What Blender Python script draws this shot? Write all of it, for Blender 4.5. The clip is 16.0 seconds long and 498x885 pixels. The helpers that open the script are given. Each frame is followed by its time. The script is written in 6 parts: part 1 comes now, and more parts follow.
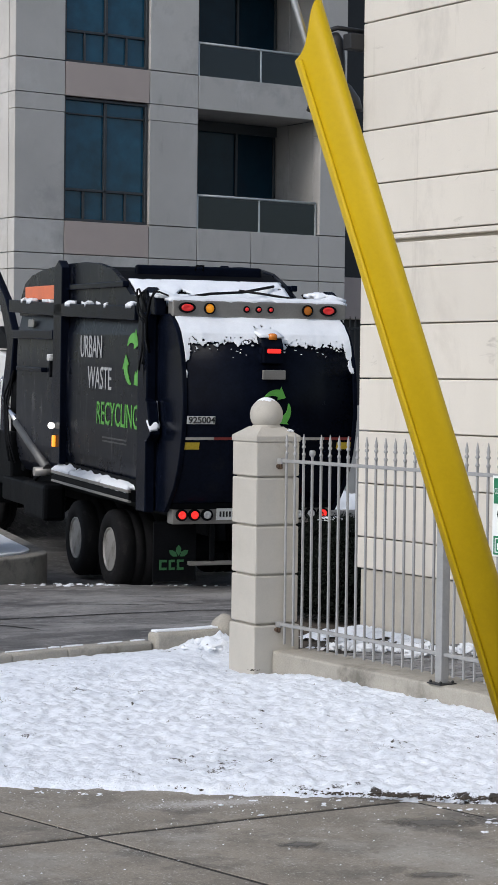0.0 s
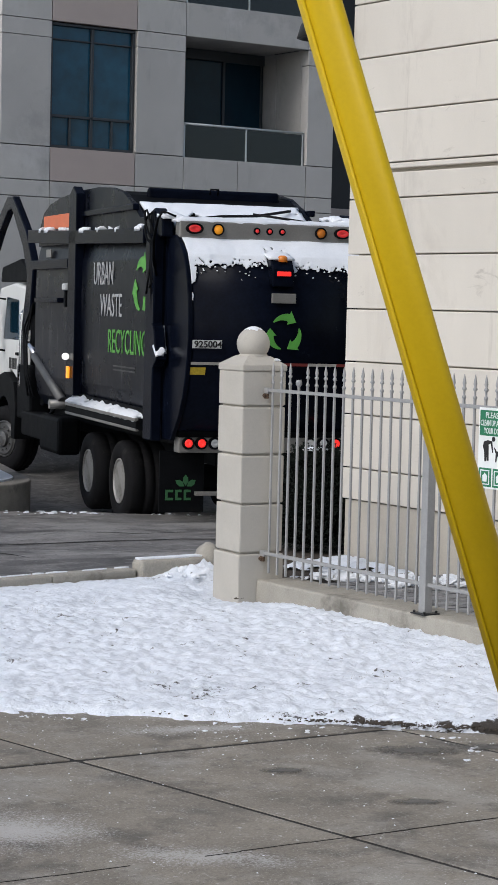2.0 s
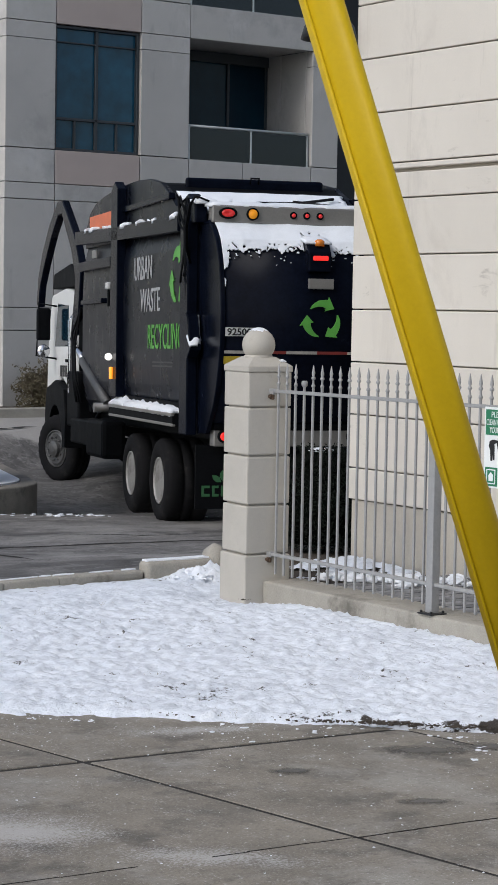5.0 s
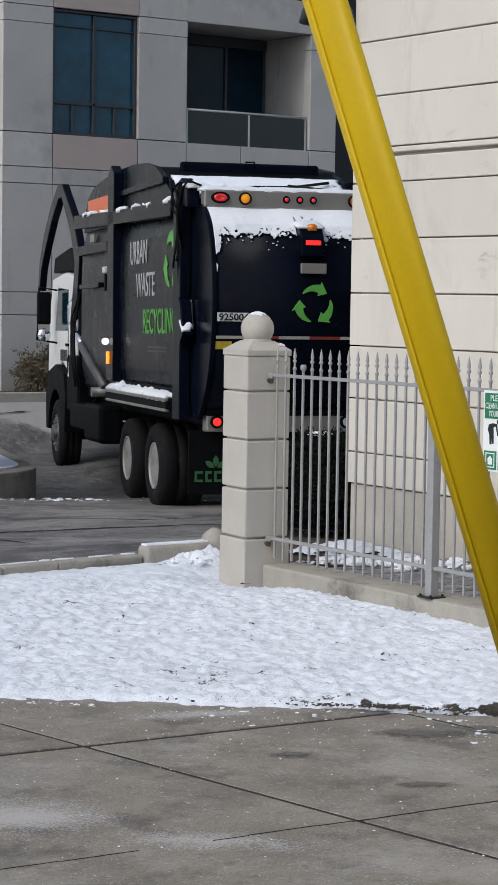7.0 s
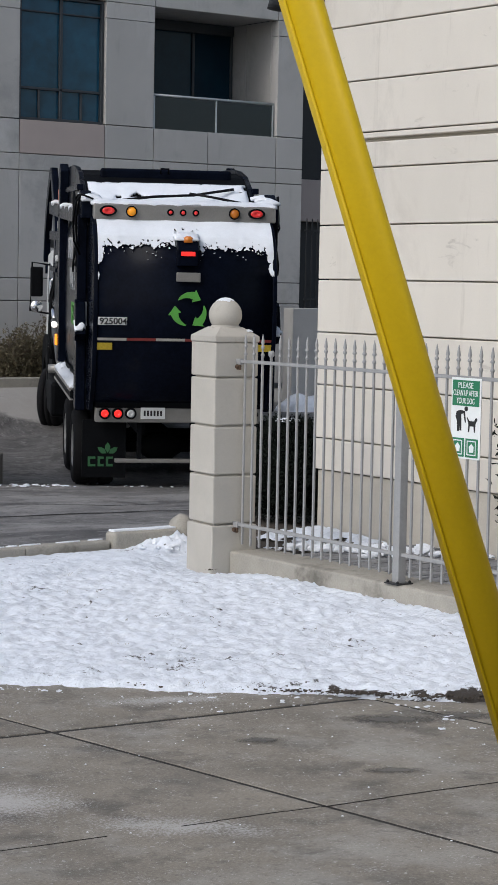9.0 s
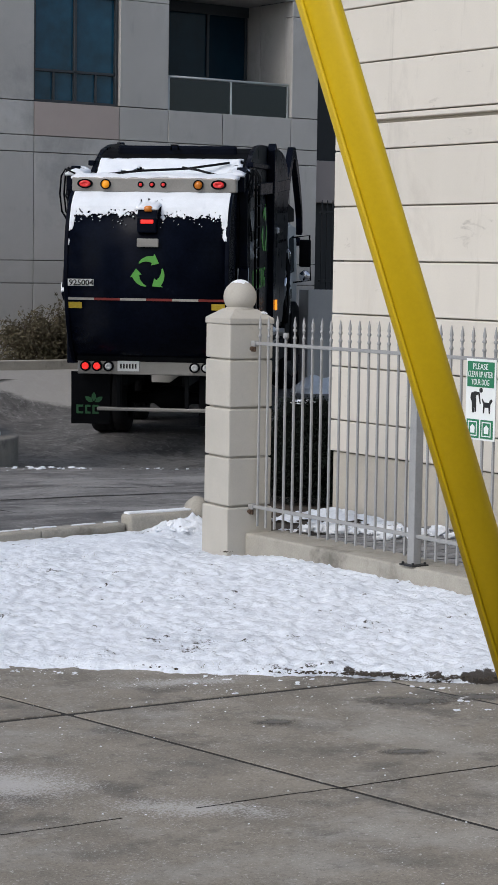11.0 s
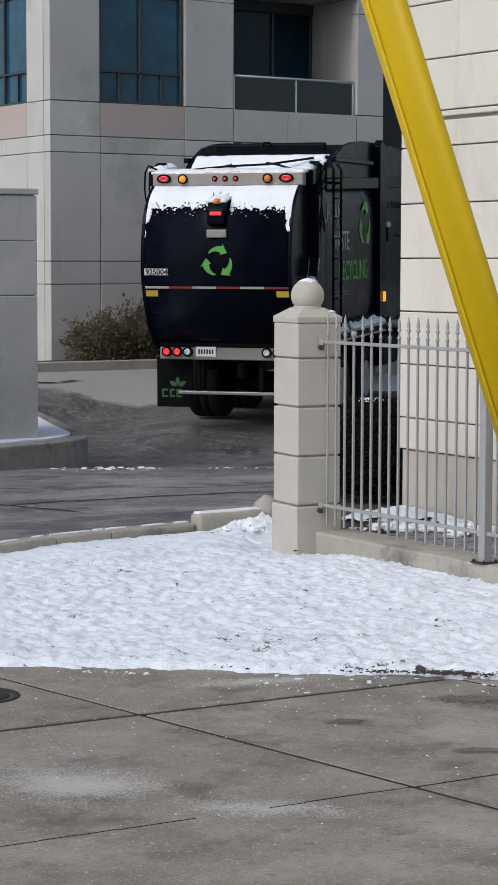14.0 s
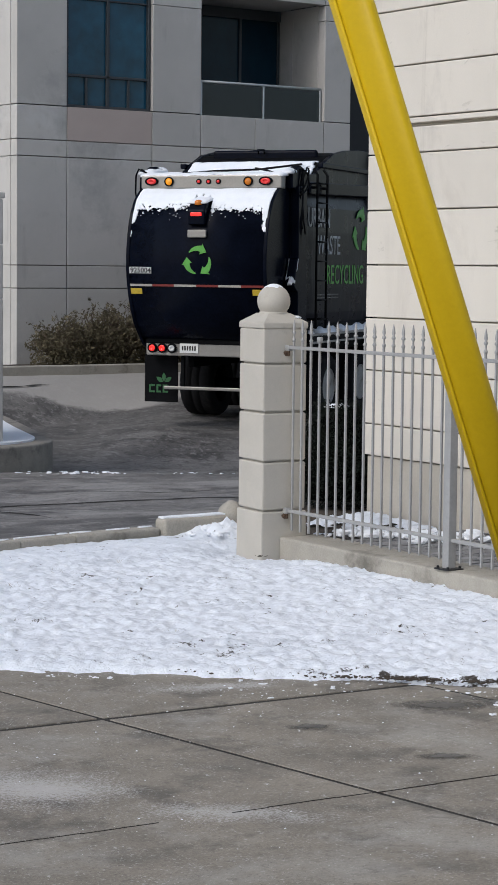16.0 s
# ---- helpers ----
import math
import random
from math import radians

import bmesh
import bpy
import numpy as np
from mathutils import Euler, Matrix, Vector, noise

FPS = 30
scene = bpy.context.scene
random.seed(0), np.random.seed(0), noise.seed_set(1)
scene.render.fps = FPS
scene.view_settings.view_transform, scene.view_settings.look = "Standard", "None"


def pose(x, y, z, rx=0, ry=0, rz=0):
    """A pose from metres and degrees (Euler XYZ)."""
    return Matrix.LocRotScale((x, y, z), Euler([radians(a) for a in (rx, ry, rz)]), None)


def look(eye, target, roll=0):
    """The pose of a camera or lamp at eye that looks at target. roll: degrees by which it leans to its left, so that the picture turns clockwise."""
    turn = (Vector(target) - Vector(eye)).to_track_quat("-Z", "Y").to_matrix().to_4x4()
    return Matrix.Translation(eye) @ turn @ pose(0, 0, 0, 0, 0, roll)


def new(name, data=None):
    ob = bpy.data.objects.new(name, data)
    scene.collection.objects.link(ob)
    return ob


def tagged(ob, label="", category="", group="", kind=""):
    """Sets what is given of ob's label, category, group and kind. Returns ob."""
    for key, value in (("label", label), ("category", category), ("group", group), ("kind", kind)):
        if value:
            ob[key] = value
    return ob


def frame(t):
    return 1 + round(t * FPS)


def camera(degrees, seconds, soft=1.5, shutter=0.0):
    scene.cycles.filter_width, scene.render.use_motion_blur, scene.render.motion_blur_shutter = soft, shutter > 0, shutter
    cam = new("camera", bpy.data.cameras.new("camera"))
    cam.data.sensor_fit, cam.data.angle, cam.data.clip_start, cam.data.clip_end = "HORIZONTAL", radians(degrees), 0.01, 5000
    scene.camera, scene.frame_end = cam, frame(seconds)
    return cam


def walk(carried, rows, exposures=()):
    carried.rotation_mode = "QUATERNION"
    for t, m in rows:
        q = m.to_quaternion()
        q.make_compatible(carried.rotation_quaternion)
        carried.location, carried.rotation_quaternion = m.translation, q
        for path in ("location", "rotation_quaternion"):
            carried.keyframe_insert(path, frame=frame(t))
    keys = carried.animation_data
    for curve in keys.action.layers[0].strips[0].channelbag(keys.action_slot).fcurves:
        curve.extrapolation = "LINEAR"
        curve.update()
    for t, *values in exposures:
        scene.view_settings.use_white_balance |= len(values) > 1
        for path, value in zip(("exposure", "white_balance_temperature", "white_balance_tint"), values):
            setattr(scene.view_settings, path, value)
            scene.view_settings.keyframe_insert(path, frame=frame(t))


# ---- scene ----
LENS = 13.97
cam = camera(LENS, 16.0, soft=0.7)

# seconds, eye x y z, heading, tilt, roll (degrees)
PATH = [
    (0, 0.0011, -0.0008, 2.3002, 34.196, -1.815, 0.667),
    (0.5, -0.0080, 0.0054, 2.3010, 34.459, -2.104, 0.980),
    (1, -0.0166, 0.0113, 2.2852, 34.577, -2.625, 1.280),
    (1.5, -0.0235, 0.0160, 2.2768, 34.627, -3.217, 1.393),
    (2, -0.0240, 0.0163, 2.2812, 34.732, -3.740, 1.390),
    (2.5, -0.0229, 0.0156, 2.2769, 34.748, -3.983, 1.284),
    (3, -0.0260, 0.0177, 2.2748, 34.747, -4.007, 1.194),
    (3.5, -0.0231, 0.0157, 2.2762, 34.725, -3.867, 1.142),
    (4, -0.0196, 0.0133, 2.2753, 34.711, -3.649, 1.119),
    (6.5, -0.0161, 0.0109, 2.2744, 34.231, -3.906, 0.855),
    (7, -0.0198, 0.0135, 2.2760, 34.580, -4.144, 0.895),
    (7.5, -0.0174, 0.0118, 2.2830, 34.993, -4.280, 0.853),
    (8, -0.0213, 0.0145, 2.2781, 35.268, -4.326, 0.946),
    (8.5, -0.0266, 0.0181, 2.2797, 35.439, -4.405, 0.951),
    (9, -0.0324, 0.0220, 2.2746, 35.553, -4.512, 1.097),
    (11.5, -0.0209, 0.0142, 2.2779, 34.885, -5.121, 0.772),
    (12, -0.0197, 0.0134, 2.2783, 34.591, -5.119, 0.704),
    (12.5, -0.0306, 0.0208, 2.2811, 34.264, -5.155, 0.653),
    (13, -0.0305, 0.0207, 2.2782, 33.797, -5.169, 0.477),
    (13.5, -0.0380, 0.0258, 2.2792, 33.362, -5.141, 0.344),
    (14, -0.0257, 0.0175, 2.2848, 33.159, -5.106, 0.142),
    (14.5, -0.0180, 0.0122, 2.2799, 33.304, -5.116, 0.087),
    (15, -0.0212, 0.0144, 2.2815, 33.702, -5.175, 0.189),
    (15.5, -0.0267, 0.0182, 2.2790, 34.078, -5.136, 0.444),
    (16, -0.0296, 0.0201, 2.2786, 34.158, -4.931, 0.628),
]


def camera_pose(x, y, z, heading, tilt, roll):
    a, b = radians(heading), radians(tilt)
    aim = (x + math.sin(a) * math.cos(b), y + math.cos(a) * math.cos(b), z + math.sin(b))
    return look((x, y, z), aim, roll)


# the clip's camera dims its picture a little over the first seconds
walk(cam, [(r[0], camera_pose(*r[1:])) for r in PATH], [(0, 0.32), (1.5, 0.26), (3, 0.19), (9, 0.17), (12, 0.19), (16, 0.2)])

# the truck's way: seconds, x y z under the tail, heading, pitch (degrees)
TRUCK_WAY = [
    (0, 14.705, 21.540, -0.475, 13.04, 1.12),
    (0.5, 14.671, 21.343, -0.474, 13.66, 0.94),
    (1, 14.593, 21.125, -0.477, 14.40, 0.63),
    (1.5, 14.533, 20.896, -0.434, 15.07, 0.31),
    (2, 14.485, 20.646, -0.405, 15.72, 0.02),
    (2.5, 14.393, 20.411, -0.379, 16.21, -0.18),
    (3, 14.347, 20.225, -0.349, 16.76, -0.36),
    (3.5, 14.274, 20.006, -0.314, 17.35, -0.73),
    (4, 14.244, 19.823, -0.280, 17.86, -1.01),
    (6.5, 14.172, 19.463, -0.215, 19.20, -1.41),
    (7, 14.123, 19.546, -0.247, 19.31, -1.20),
    (7.5, 14.224, 20.081, -0.322, 19.94, -0.70),
    (8, 14.324, 20.798, -0.415, 21.69, -0.05),
    (8.5, 14.468, 21.578, -0.477, 24.39, 0.47),
    (9, 14.672, 22.199, -0.495, 26.84, 1.47),
    (11.5, 15.960, 25.308, -0.240, 43.60, 1.76),
    (12, 16.115, 25.471, -0.239, 44.70, 1.79),
    (12.5, 16.171, 25.567, -0.224, 45.76, 1.68),
    (13, 16.261, 25.657, -0.204, 47.27, 1.56),
    (13.5, 16.493, 25.988, -0.162, 47.96, 1.25),
    (14, 16.620, 26.100, -0.132, 50.18, 1.13),
    (14.5, 16.864, 26.299, -0.126, 50.99, 0.94),
    (15, 17.009, 26.441, -0.103, 53.04, 0.28),
    (15.5, 17.266, 26.728, -0.070, 54.01, 0.20),
    (16, 17.409, 26.881, -0.046, 55.84, -0.00),
]

# ---- light ----
SUN_EL, SUN_AZ = 42.0, 260.0          # degrees; azimuth clockwise from +y
world = bpy.data.worlds.new("overcast")
scene.world = world
world.use_nodes = True
wn, wl = world.node_tree.nodes, world.node_tree.links
wn.clear()
sky = wn.new("ShaderNodeTexSky")
sky.sky_type, sky.sun_disc = "NISHITA", False
sky.sun_elevation, sky.sun_rotation = radians(SUN_EL), radians(SUN_AZ)
sky.dust_density, sky.air_density, sky.ozone_density = 2.0, 1.0, 1.5
grey = wn.new("ShaderNodeHueSaturation")
grey.inputs["Saturation"].default_value = 0.72
back = wn.new("ShaderNodeBackground")
back.inputs["Strength"].default_value = 0.13
wout = wn.new("ShaderNodeOutputWorld")
wl.new(sky.outputs[0], grey.inputs["Color"])
wl.new(grey.outputs[0], back.inputs[0])
wl.new(back.outputs[0], wout.inputs[0])
sun = new("sun", bpy.data.lights.new("sun", "SUN"))
sun.data.energy, sun.data.angle, sun.data.color = 1.15, radians(28), (1.0, 0.99, 0.98)
se, sa = radians(SUN_EL), radians(SUN_AZ)
sun.matrix_world = look((math.sin(sa) * math.cos(se) * 50, math.cos(sa) * math.cos(se) * 50, math.sin(se) * 50), (0, 0, 0))


# ---- materials ----
def mat(name, color, rough=0.6, metal=0.0, var=0.15, scale=6.0, fine=60.0, bump=0.15, dark=None, stain=0.0, spec=0.5, island=False, per_object=0.0, coat=0.0, stretch=None, spin=0.0, relief=0.01):
    """A surface with variation at two scales, fine relief, optional stains of another colour."""
    m = bpy.data.materials.new(name)
    m.use_nodes = True
    n, l = m.node_tree.nodes, m.node_tree.links
    p = n["Principled BSDF"]
    p.inputs["Roughness"].default_value, p.inputs["Metallic"].default_value = rough, metal
    p.inputs["Specular IOR Level"].default_value = spec
    p.inputs["Coat Weight"].default_value = coat
    tc = n.new("ShaderNodeTexCoord")
    src = tc.outputs["Object"]
    if stretch:
        mp = n.new("ShaderNodeMapping")
        mp.inputs["Scale"].default_value = stretch
        mp.inputs["Rotation"].default_value = (0, 0, radians(spin))
        l.new(src, mp.inputs[0])
        src = mp.outputs[0]
    big, small = n.new("ShaderNodeTexNoise"), n.new("ShaderNodeTexNoise")
    for t, s, d in ((big, scale, 5), (small, fine, 4)):
        t.inputs["Scale"].default_value, t.inputs["Detail"].default_value = s, d
        t.inputs["Roughness"].default_value = 0.65
        l.new(src, t.inputs["Vector"])
    mix = n.new("ShaderNodeMath")
    mix.operation = "MULTIPLY_ADD"
    l.new(small.outputs[0], mix.inputs[0])
    mix.inputs[1].default_value = 0.5
    half = n.new("ShaderNodeMath")
    half.operation = "MULTIPLY"
    half.inputs[1].default_value = 0.6
    l.new(big.outputs[0], half.inputs[0])
    l.new(half.outputs[0], mix.inputs[2])
    ramp = n.new("ShaderNodeValToRGB")
    lo = [c * (1 - var) for c in color]
    hi = [min(1, c * (1 + var)) for c in color]
    ramp.color_ramp.elements[0].position, ramp.color_ramp.elements[1].position = 0.36, 0.72
    ramp.color_ramp.elements[0].color, ramp.color_ramp.elements[1].color = (*lo, 1), (*hi, 1)
    l.new(mix.outputs[0], ramp.inputs[0])
    out = ramp.outputs[0]
    if per_object:
        info = n.new("ShaderNodeObjectInfo")
        mr = n.new("ShaderNodeMapRange")
        mr.inputs["To Min"].default_value, mr.inputs["To Max"].default_value = 1 - per_object, 1 + per_object
        l.new(info.outputs["Random"], mr.inputs["Value"])
        hs = n.new("ShaderNodeHueSaturation")
        l.new(mr.outputs[0], hs.inputs["Value"])
        l.new(out, hs.inputs["Color"])
        out = hs.outputs[0]
    if island:
        geo = n.new("ShaderNodeNewGeometry")
        mr = n.new("ShaderNodeMapRange")
        mr.inputs["To Min"].default_value, mr.inputs["To Max"].default_value = 0.7, 1.3
        l.new(geo.outputs["Random Per Island"], mr.inputs["Value"])
        hs = n.new("ShaderNodeHueSaturation")
        l.new(mr.outputs[0], hs.inputs["Value"])
        l.new(out, hs.inputs["Color"])
        out = hs.outputs[0]
    if dark:
        st = n.new("ShaderNodeTexNoise")
        st.inputs["Scale"].default_value, st.inputs["Detail"].default_value = scale * 0.45, 8
        st.inputs["Roughness"].default_value = 0.7
        l.new(src, st.inputs["Vector"])
        sr = n.new("ShaderNodeMapRange")
        sr.inputs["From Min"].default_value, sr.inputs["From Max"].default_value = 0.62 - stain * 0.2, 0.74 - stain * 0.1
        l.new(st.outputs[0], sr.inputs["Value"])
        mx = n.new("ShaderNodeMix")
        mx.data_type = "RGBA"
        l.new(sr.outputs[0], mx.inputs["Factor"])
        l.new(out, mx.inputs["A"])
        mx.inputs["B"].default_value = (*dark, 1)
        out = mx.outputs["Result"]
    l.new(out, p.inputs["Base Color"])
    if bump:
        b = n.new("ShaderNodeBump")
        b.inputs["Strength"].default_value, b.inputs["Distance"].default_value = bump, relief
        l.new(mix.outputs[0], b.inputs["Height"])
        l.new(b.outputs[0], p.inputs["Normal"])
        rr = n.new("ShaderNodeMapRange")
        rr.inputs["To Min"].default_value, rr.inputs["To Max"].default_value = max(0.02, rough - 0.1), min(1, rough + 0.12)
        l.new(big.outputs[0], rr.inputs["Value"])
        l.new(rr.outputs[0], p.inputs["Roughness"])
    return m


def glow(name, color, strength):
    m = mat(name, color, 0.25, var=0.05, bump=0)
    p = m.node_tree.nodes["Principled BSDF"]
    p.inputs["Emission Color"].default_value, p.inputs["Emission Strength"].default_value = (*color, 1), strength
    return m


M = {}
M["asphalt"] = mat("wet_asphalt", (0.17, 0.162, 0.155), 0.55, var=0.45, scale=1.6, fine=45, bump=0.7, dark=(0.04, 0.038, 0.037), stain=0.5, stretch=(1.1, 0.8, 1), spin=34.2)
M["apron"] = mat("drive_apron", (0.21, 0.2, 0.192), 0.6, var=0.5, scale=2.2, fine=45, bump=0.8, dark=(0.07, 0.067, 0.064), stain=0.4, stretch=(1.25, 0.7, 1), spin=-8)
M["concrete"] = mat("pavement_concrete", (0.212, 0.189, 0.155), 0.75, var=0.4, scale=2.2, fine=70, bump=0.4, dark=(0.085, 0.08, 0.073), stain=0.45, per_object=0.04)
M["rust"] = mat("rusty_iron", (0.09, 0.055, 0.035), 0.8, 0.2, var=0.4, scale=30, bump=0.4)
M["joint"] = mat("panel_joint", (0.19, 0.185, 0.175), 0.9, var=0.2, scale=4, bump=0.1)
M["damp"] = mat("damp_concrete", (0.1, 0.094, 0.085), 0.45, var=0.3, scale=6, fine=70, bump=0.3)
M["kerb"] = mat("kerb_concrete", (0.33, 0.31, 0.27), 0.85, var=0.2, scale=5, fine=80, bump=0.5, dark=(0.14, 0.13, 0.11), stain=0.4)
M["kerb_dark"] = mat("island_concrete", (0.23, 0.212, 0.185), 0.85, var=0.25, scale=4, fine=60, bump=0.5, dark=(0.08, 0.075, 0.07), stain=0.4)
M["snow"] = mat("snow", (0.78, 0.81, 0.855), 0.7, var=0.06, scale=9, fine=80, bump=0.7, relief=0.02)
M["tar"] = mat("joint_filler", (0.02, 0.018, 0.016), 0.9, var=0.4, scale=20, bump=0.5)
M["core"] = mat("shrub_inner_shade", (0.004, 0.005, 0.004), 0.95, var=0.3, bump=0.5, spec=0.0)
M["snow_soft"] = mat("soft_snow", (0.79, 0.825, 0.87), 0.7, var=0.05, scale=9, fine=60, bump=0.25)
M["soil"] = mat("soil", (0.05, 0.039, 0.029), 0.95, var=0.5, scale=15, fine=120, bump=1.0)
M["beige"] = mat("stucco_beige", (0.635, 0.597, 0.535), 0.85, var=0.05, scale=1.3, fine=140, bump=0.25, dark=(0.47, 0.44, 0.4), stain=0.28, per_object=0.03, stretch=(1, 1, 0.45))
M["plinth"] = mat("plinth_stone", (0.47, 0.435, 0.375), 0.85, var=0.12, scale=2, fine=100, bump=0.3)
M["pillar"] = mat("cast_stone", (0.44, 0.415, 0.37), 0.85, var=0.08, scale=4, fine=130, bump=0.35, dark=(0.3, 0.27, 0.23), stain=0.15, per_object=0.03)
M["precast"] = mat("precast_grey", (0.455, 0.442, 0.42), 0.8, var=0.1, scale=0.9, fine=50, bump=0.2, dark=(0.3, 0.295, 0.285), stain=0.45, per_object=0.06)
M["pink"] = mat("precast_taupe", (0.42, 0.355, 0.325), 0.8, var=0.06, scale=1.5, fine=60, bump=0.15)
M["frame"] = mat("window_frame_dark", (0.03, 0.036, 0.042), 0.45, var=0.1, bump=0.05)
M["pane"] = mat("window_glass", (0.008, 0.06, 0.105), 0.06, var=0.4, scale=0.7, fine=3, bump=0, spec=0.35)
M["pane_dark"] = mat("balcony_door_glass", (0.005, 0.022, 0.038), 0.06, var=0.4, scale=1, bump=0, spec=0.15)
M["guard"] = mat("guard_glass", (0.014, 0.026, 0.034), 0.08, var=0.2, scale=1, bump=0, spec=0.3)
M["guard"].node_tree.nodes["Principled BSDF"].inputs["Transmission Weight"].default_value = 0.45
M["rail_metal"] = mat("brushed_rail", (0.5, 0.53, 0.54), 0.4, 0.6, var=0.08, bump=0.05)
M["iron"] = mat("grey_fence_paint", (0.31, 0.312, 0.312), 0.5, 0.2, var=0.1, scale=20, bump=0.1)
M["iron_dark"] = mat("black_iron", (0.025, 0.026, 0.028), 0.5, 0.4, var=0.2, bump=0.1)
M["yellow"] = mat("yellow_plastic", (0.55, 0.375, 0.006), 0.5, var=0.06, scale=4, fine=60, bump=0.08, spec=0.25)
M["steel"] = mat("galvanised_wire", (0.4, 0.41, 0.42), 0.45, 0.8, var=0.15, bump=0.1)
M["black"] = mat("truck_black_paint", (0.003, 0.0045, 0.01), 0.22, var=0.5, scale=2.5, fine=25, bump=0.06, dark=(0.009, 0.01, 0.013), stain=0.15, spec=0.045)
M["black_matt"] = mat("chassis_black", (0.0035, 0.004, 0.005), 0.6, var=0.4, scale=5, fine=40, bump=0.2, dark=(0.01, 0.0095, 0.009), stain=0.2, spec=0.07)
M["rubber"] = mat("tyre_rubber", (0.008, 0.008, 0.009), 0.85, var=0.3, scale=8, fine=60, bump=0.3, dark=(0.024, 0.023, 0.022), stain=0.3, spec=0.15)
M["rim"] = mat("rim_painted_white", (0.27, 0.265, 0.255), 0.5, 0.1, var=0.25, scale=8, bump=0.1, dark=(0.1, 0.09, 0.08), stain=0.6)
M["hub"] = mat("hub_steel", (0.12, 0.12, 0.12), 0.5, 0.7, var=0.3, bump=0.2)
M["bar"] = mat("light_bar_steel", (0.28, 0.27, 0.255), 0.4, 0.5, var=0.12, scale=4, bump=0.08)
M["chrome"] = mat("chrome_rod", (0.7, 0.7, 0.72), 0.15, 1.0, var=0.05, bump=0)
M["orange"] = mat("orange_panel", (0.62, 0.16, 0.07), 0.55, var=0.15, scale=5, bump=0.1)
M["cab_white"] = mat("cab_white_paint", (0.62, 0.63, 0.62), 0.35, var=0.08, scale=3, bump=0.03, dark=(0.35, 0.33, 0.3), stain=0.2)
M["letter"] = mat("lettering_white", (0.4, 0.41, 0.42), 0.5, var=0.05, bump=0)
M["ink"] = mat("lettering_black", (0.01, 0.01, 0.01), 0.5, var=0.05, bump=0)
M["green"] = mat("decal_green", (0.1, 0.36, 0.06), 0.5, var=0.15, scale=9, bump=0)
M["green_dim"] = mat("flap_print_green", (0.022, 0.1, 0.036), 0.7, var=0.15, bump=0.05)
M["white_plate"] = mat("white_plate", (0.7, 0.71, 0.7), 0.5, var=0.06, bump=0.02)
M["tape_white"] = mat("reflective_tape_white", (0.42, 0.4, 0.37), 0.5, var=0.2, scale=12, bump=0.02)
M["tape_red"] = mat("reflective_tape_red", (0.2, 0.03, 0.025), 0.5, var=0.2, scale=12, bump=0.02)
M["sticker"] = mat("yellow_sticker", (0.5, 0.36, 0.03), 0.5, var=0.2, scale=30, bump=0.02)
M["red_off"] = mat("red_lens", (0.25, 0.01, 0.01), 0.2, var=0.1, bump=0)
M["red_on"] = glow("red_lamp_lit", (0.85, 0.03, 0.025), 0.75)
M["red_soft"] = glow("red_lamp_soft", (0.6, 0.03, 0.03), 0.22)
M["amber_on"] = glow("amber_lamp_lit", (0.85, 0.32, 0.02), 0.3)
M["amber_soft"] = glow("amber_lamp_soft", (0.55, 0.17, 0.02), 0.12)
M["marker_on"] = glow("marker_lamp_lit", (1.0, 0.33, 0.03), 1.0)
M["white_on"] = glow("white_lamp_lit", (1.0, 0.97, 0.92), 0.9)
M["clear"] = mat("clear_lens", (0.6, 0.61, 0.61), 0.15, var=0.1, bump=0)
M["sign_green"] = mat("sign_green", (0.015, 0.17, 0.08), 0.45, var=0.05, bump=0)
M["sign_white"] = mat("sign_white", (0.75, 0.77, 0.76), 0.45, var=0.03, bump=0)
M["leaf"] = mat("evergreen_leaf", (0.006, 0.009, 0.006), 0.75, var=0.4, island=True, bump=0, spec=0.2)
M["twig"] = mat("bare_twig", (0.09, 0.065, 0.045), 0.85, var=0.4, island=True, bump=0)
M["dry_leaf"] = mat("dry_leaf", (0.105, 0.088, 0.05), 0.75, var=0.4, island=True, bump=0)
M["paver"] = mat("grey_paver", (0.2, 0.2, 0.205), 0.75, var=0.15, scale=10, fine=90, bump=0.3, island=True)
M["grass"] = mat("dry_grass", (0.16, 0.13, 0.06), 0.85, var=0.3, island=True, bump=0)
M["cast_iron"] = mat("cast_iron", (0.05, 0.045, 0.04), 0.6, 0.7, var=0.3, scale=20, bump=0.4)


# ---- mesh helpers ----
def bm_box(bm, lo, hi, bevel=0.0, segs=2):
    """A box from corner to corner with rounded edges, added to bm."""
    r = bmesh.ops.create_cube(bm, size=1.0)
    vs = r["verts"]
    for v in vs:
        v.co = Vector([lo[i] + (v.co[i] + 0.5) * (hi[i] - lo[i]) for i in range(3)])
    if bevel:
        es = list({e for v in vs for e in v.link_edges})
        bmesh.ops.bevel(bm, geom=es, offset=bevel, segments=segs, affect="EDGES", clamp_overlap=True, profile=0.5)
    return bm


def box(lo, hi, bevel=0.0, segs=2):
    return bm_box(bmesh.new(), lo, hi, bevel, segs)


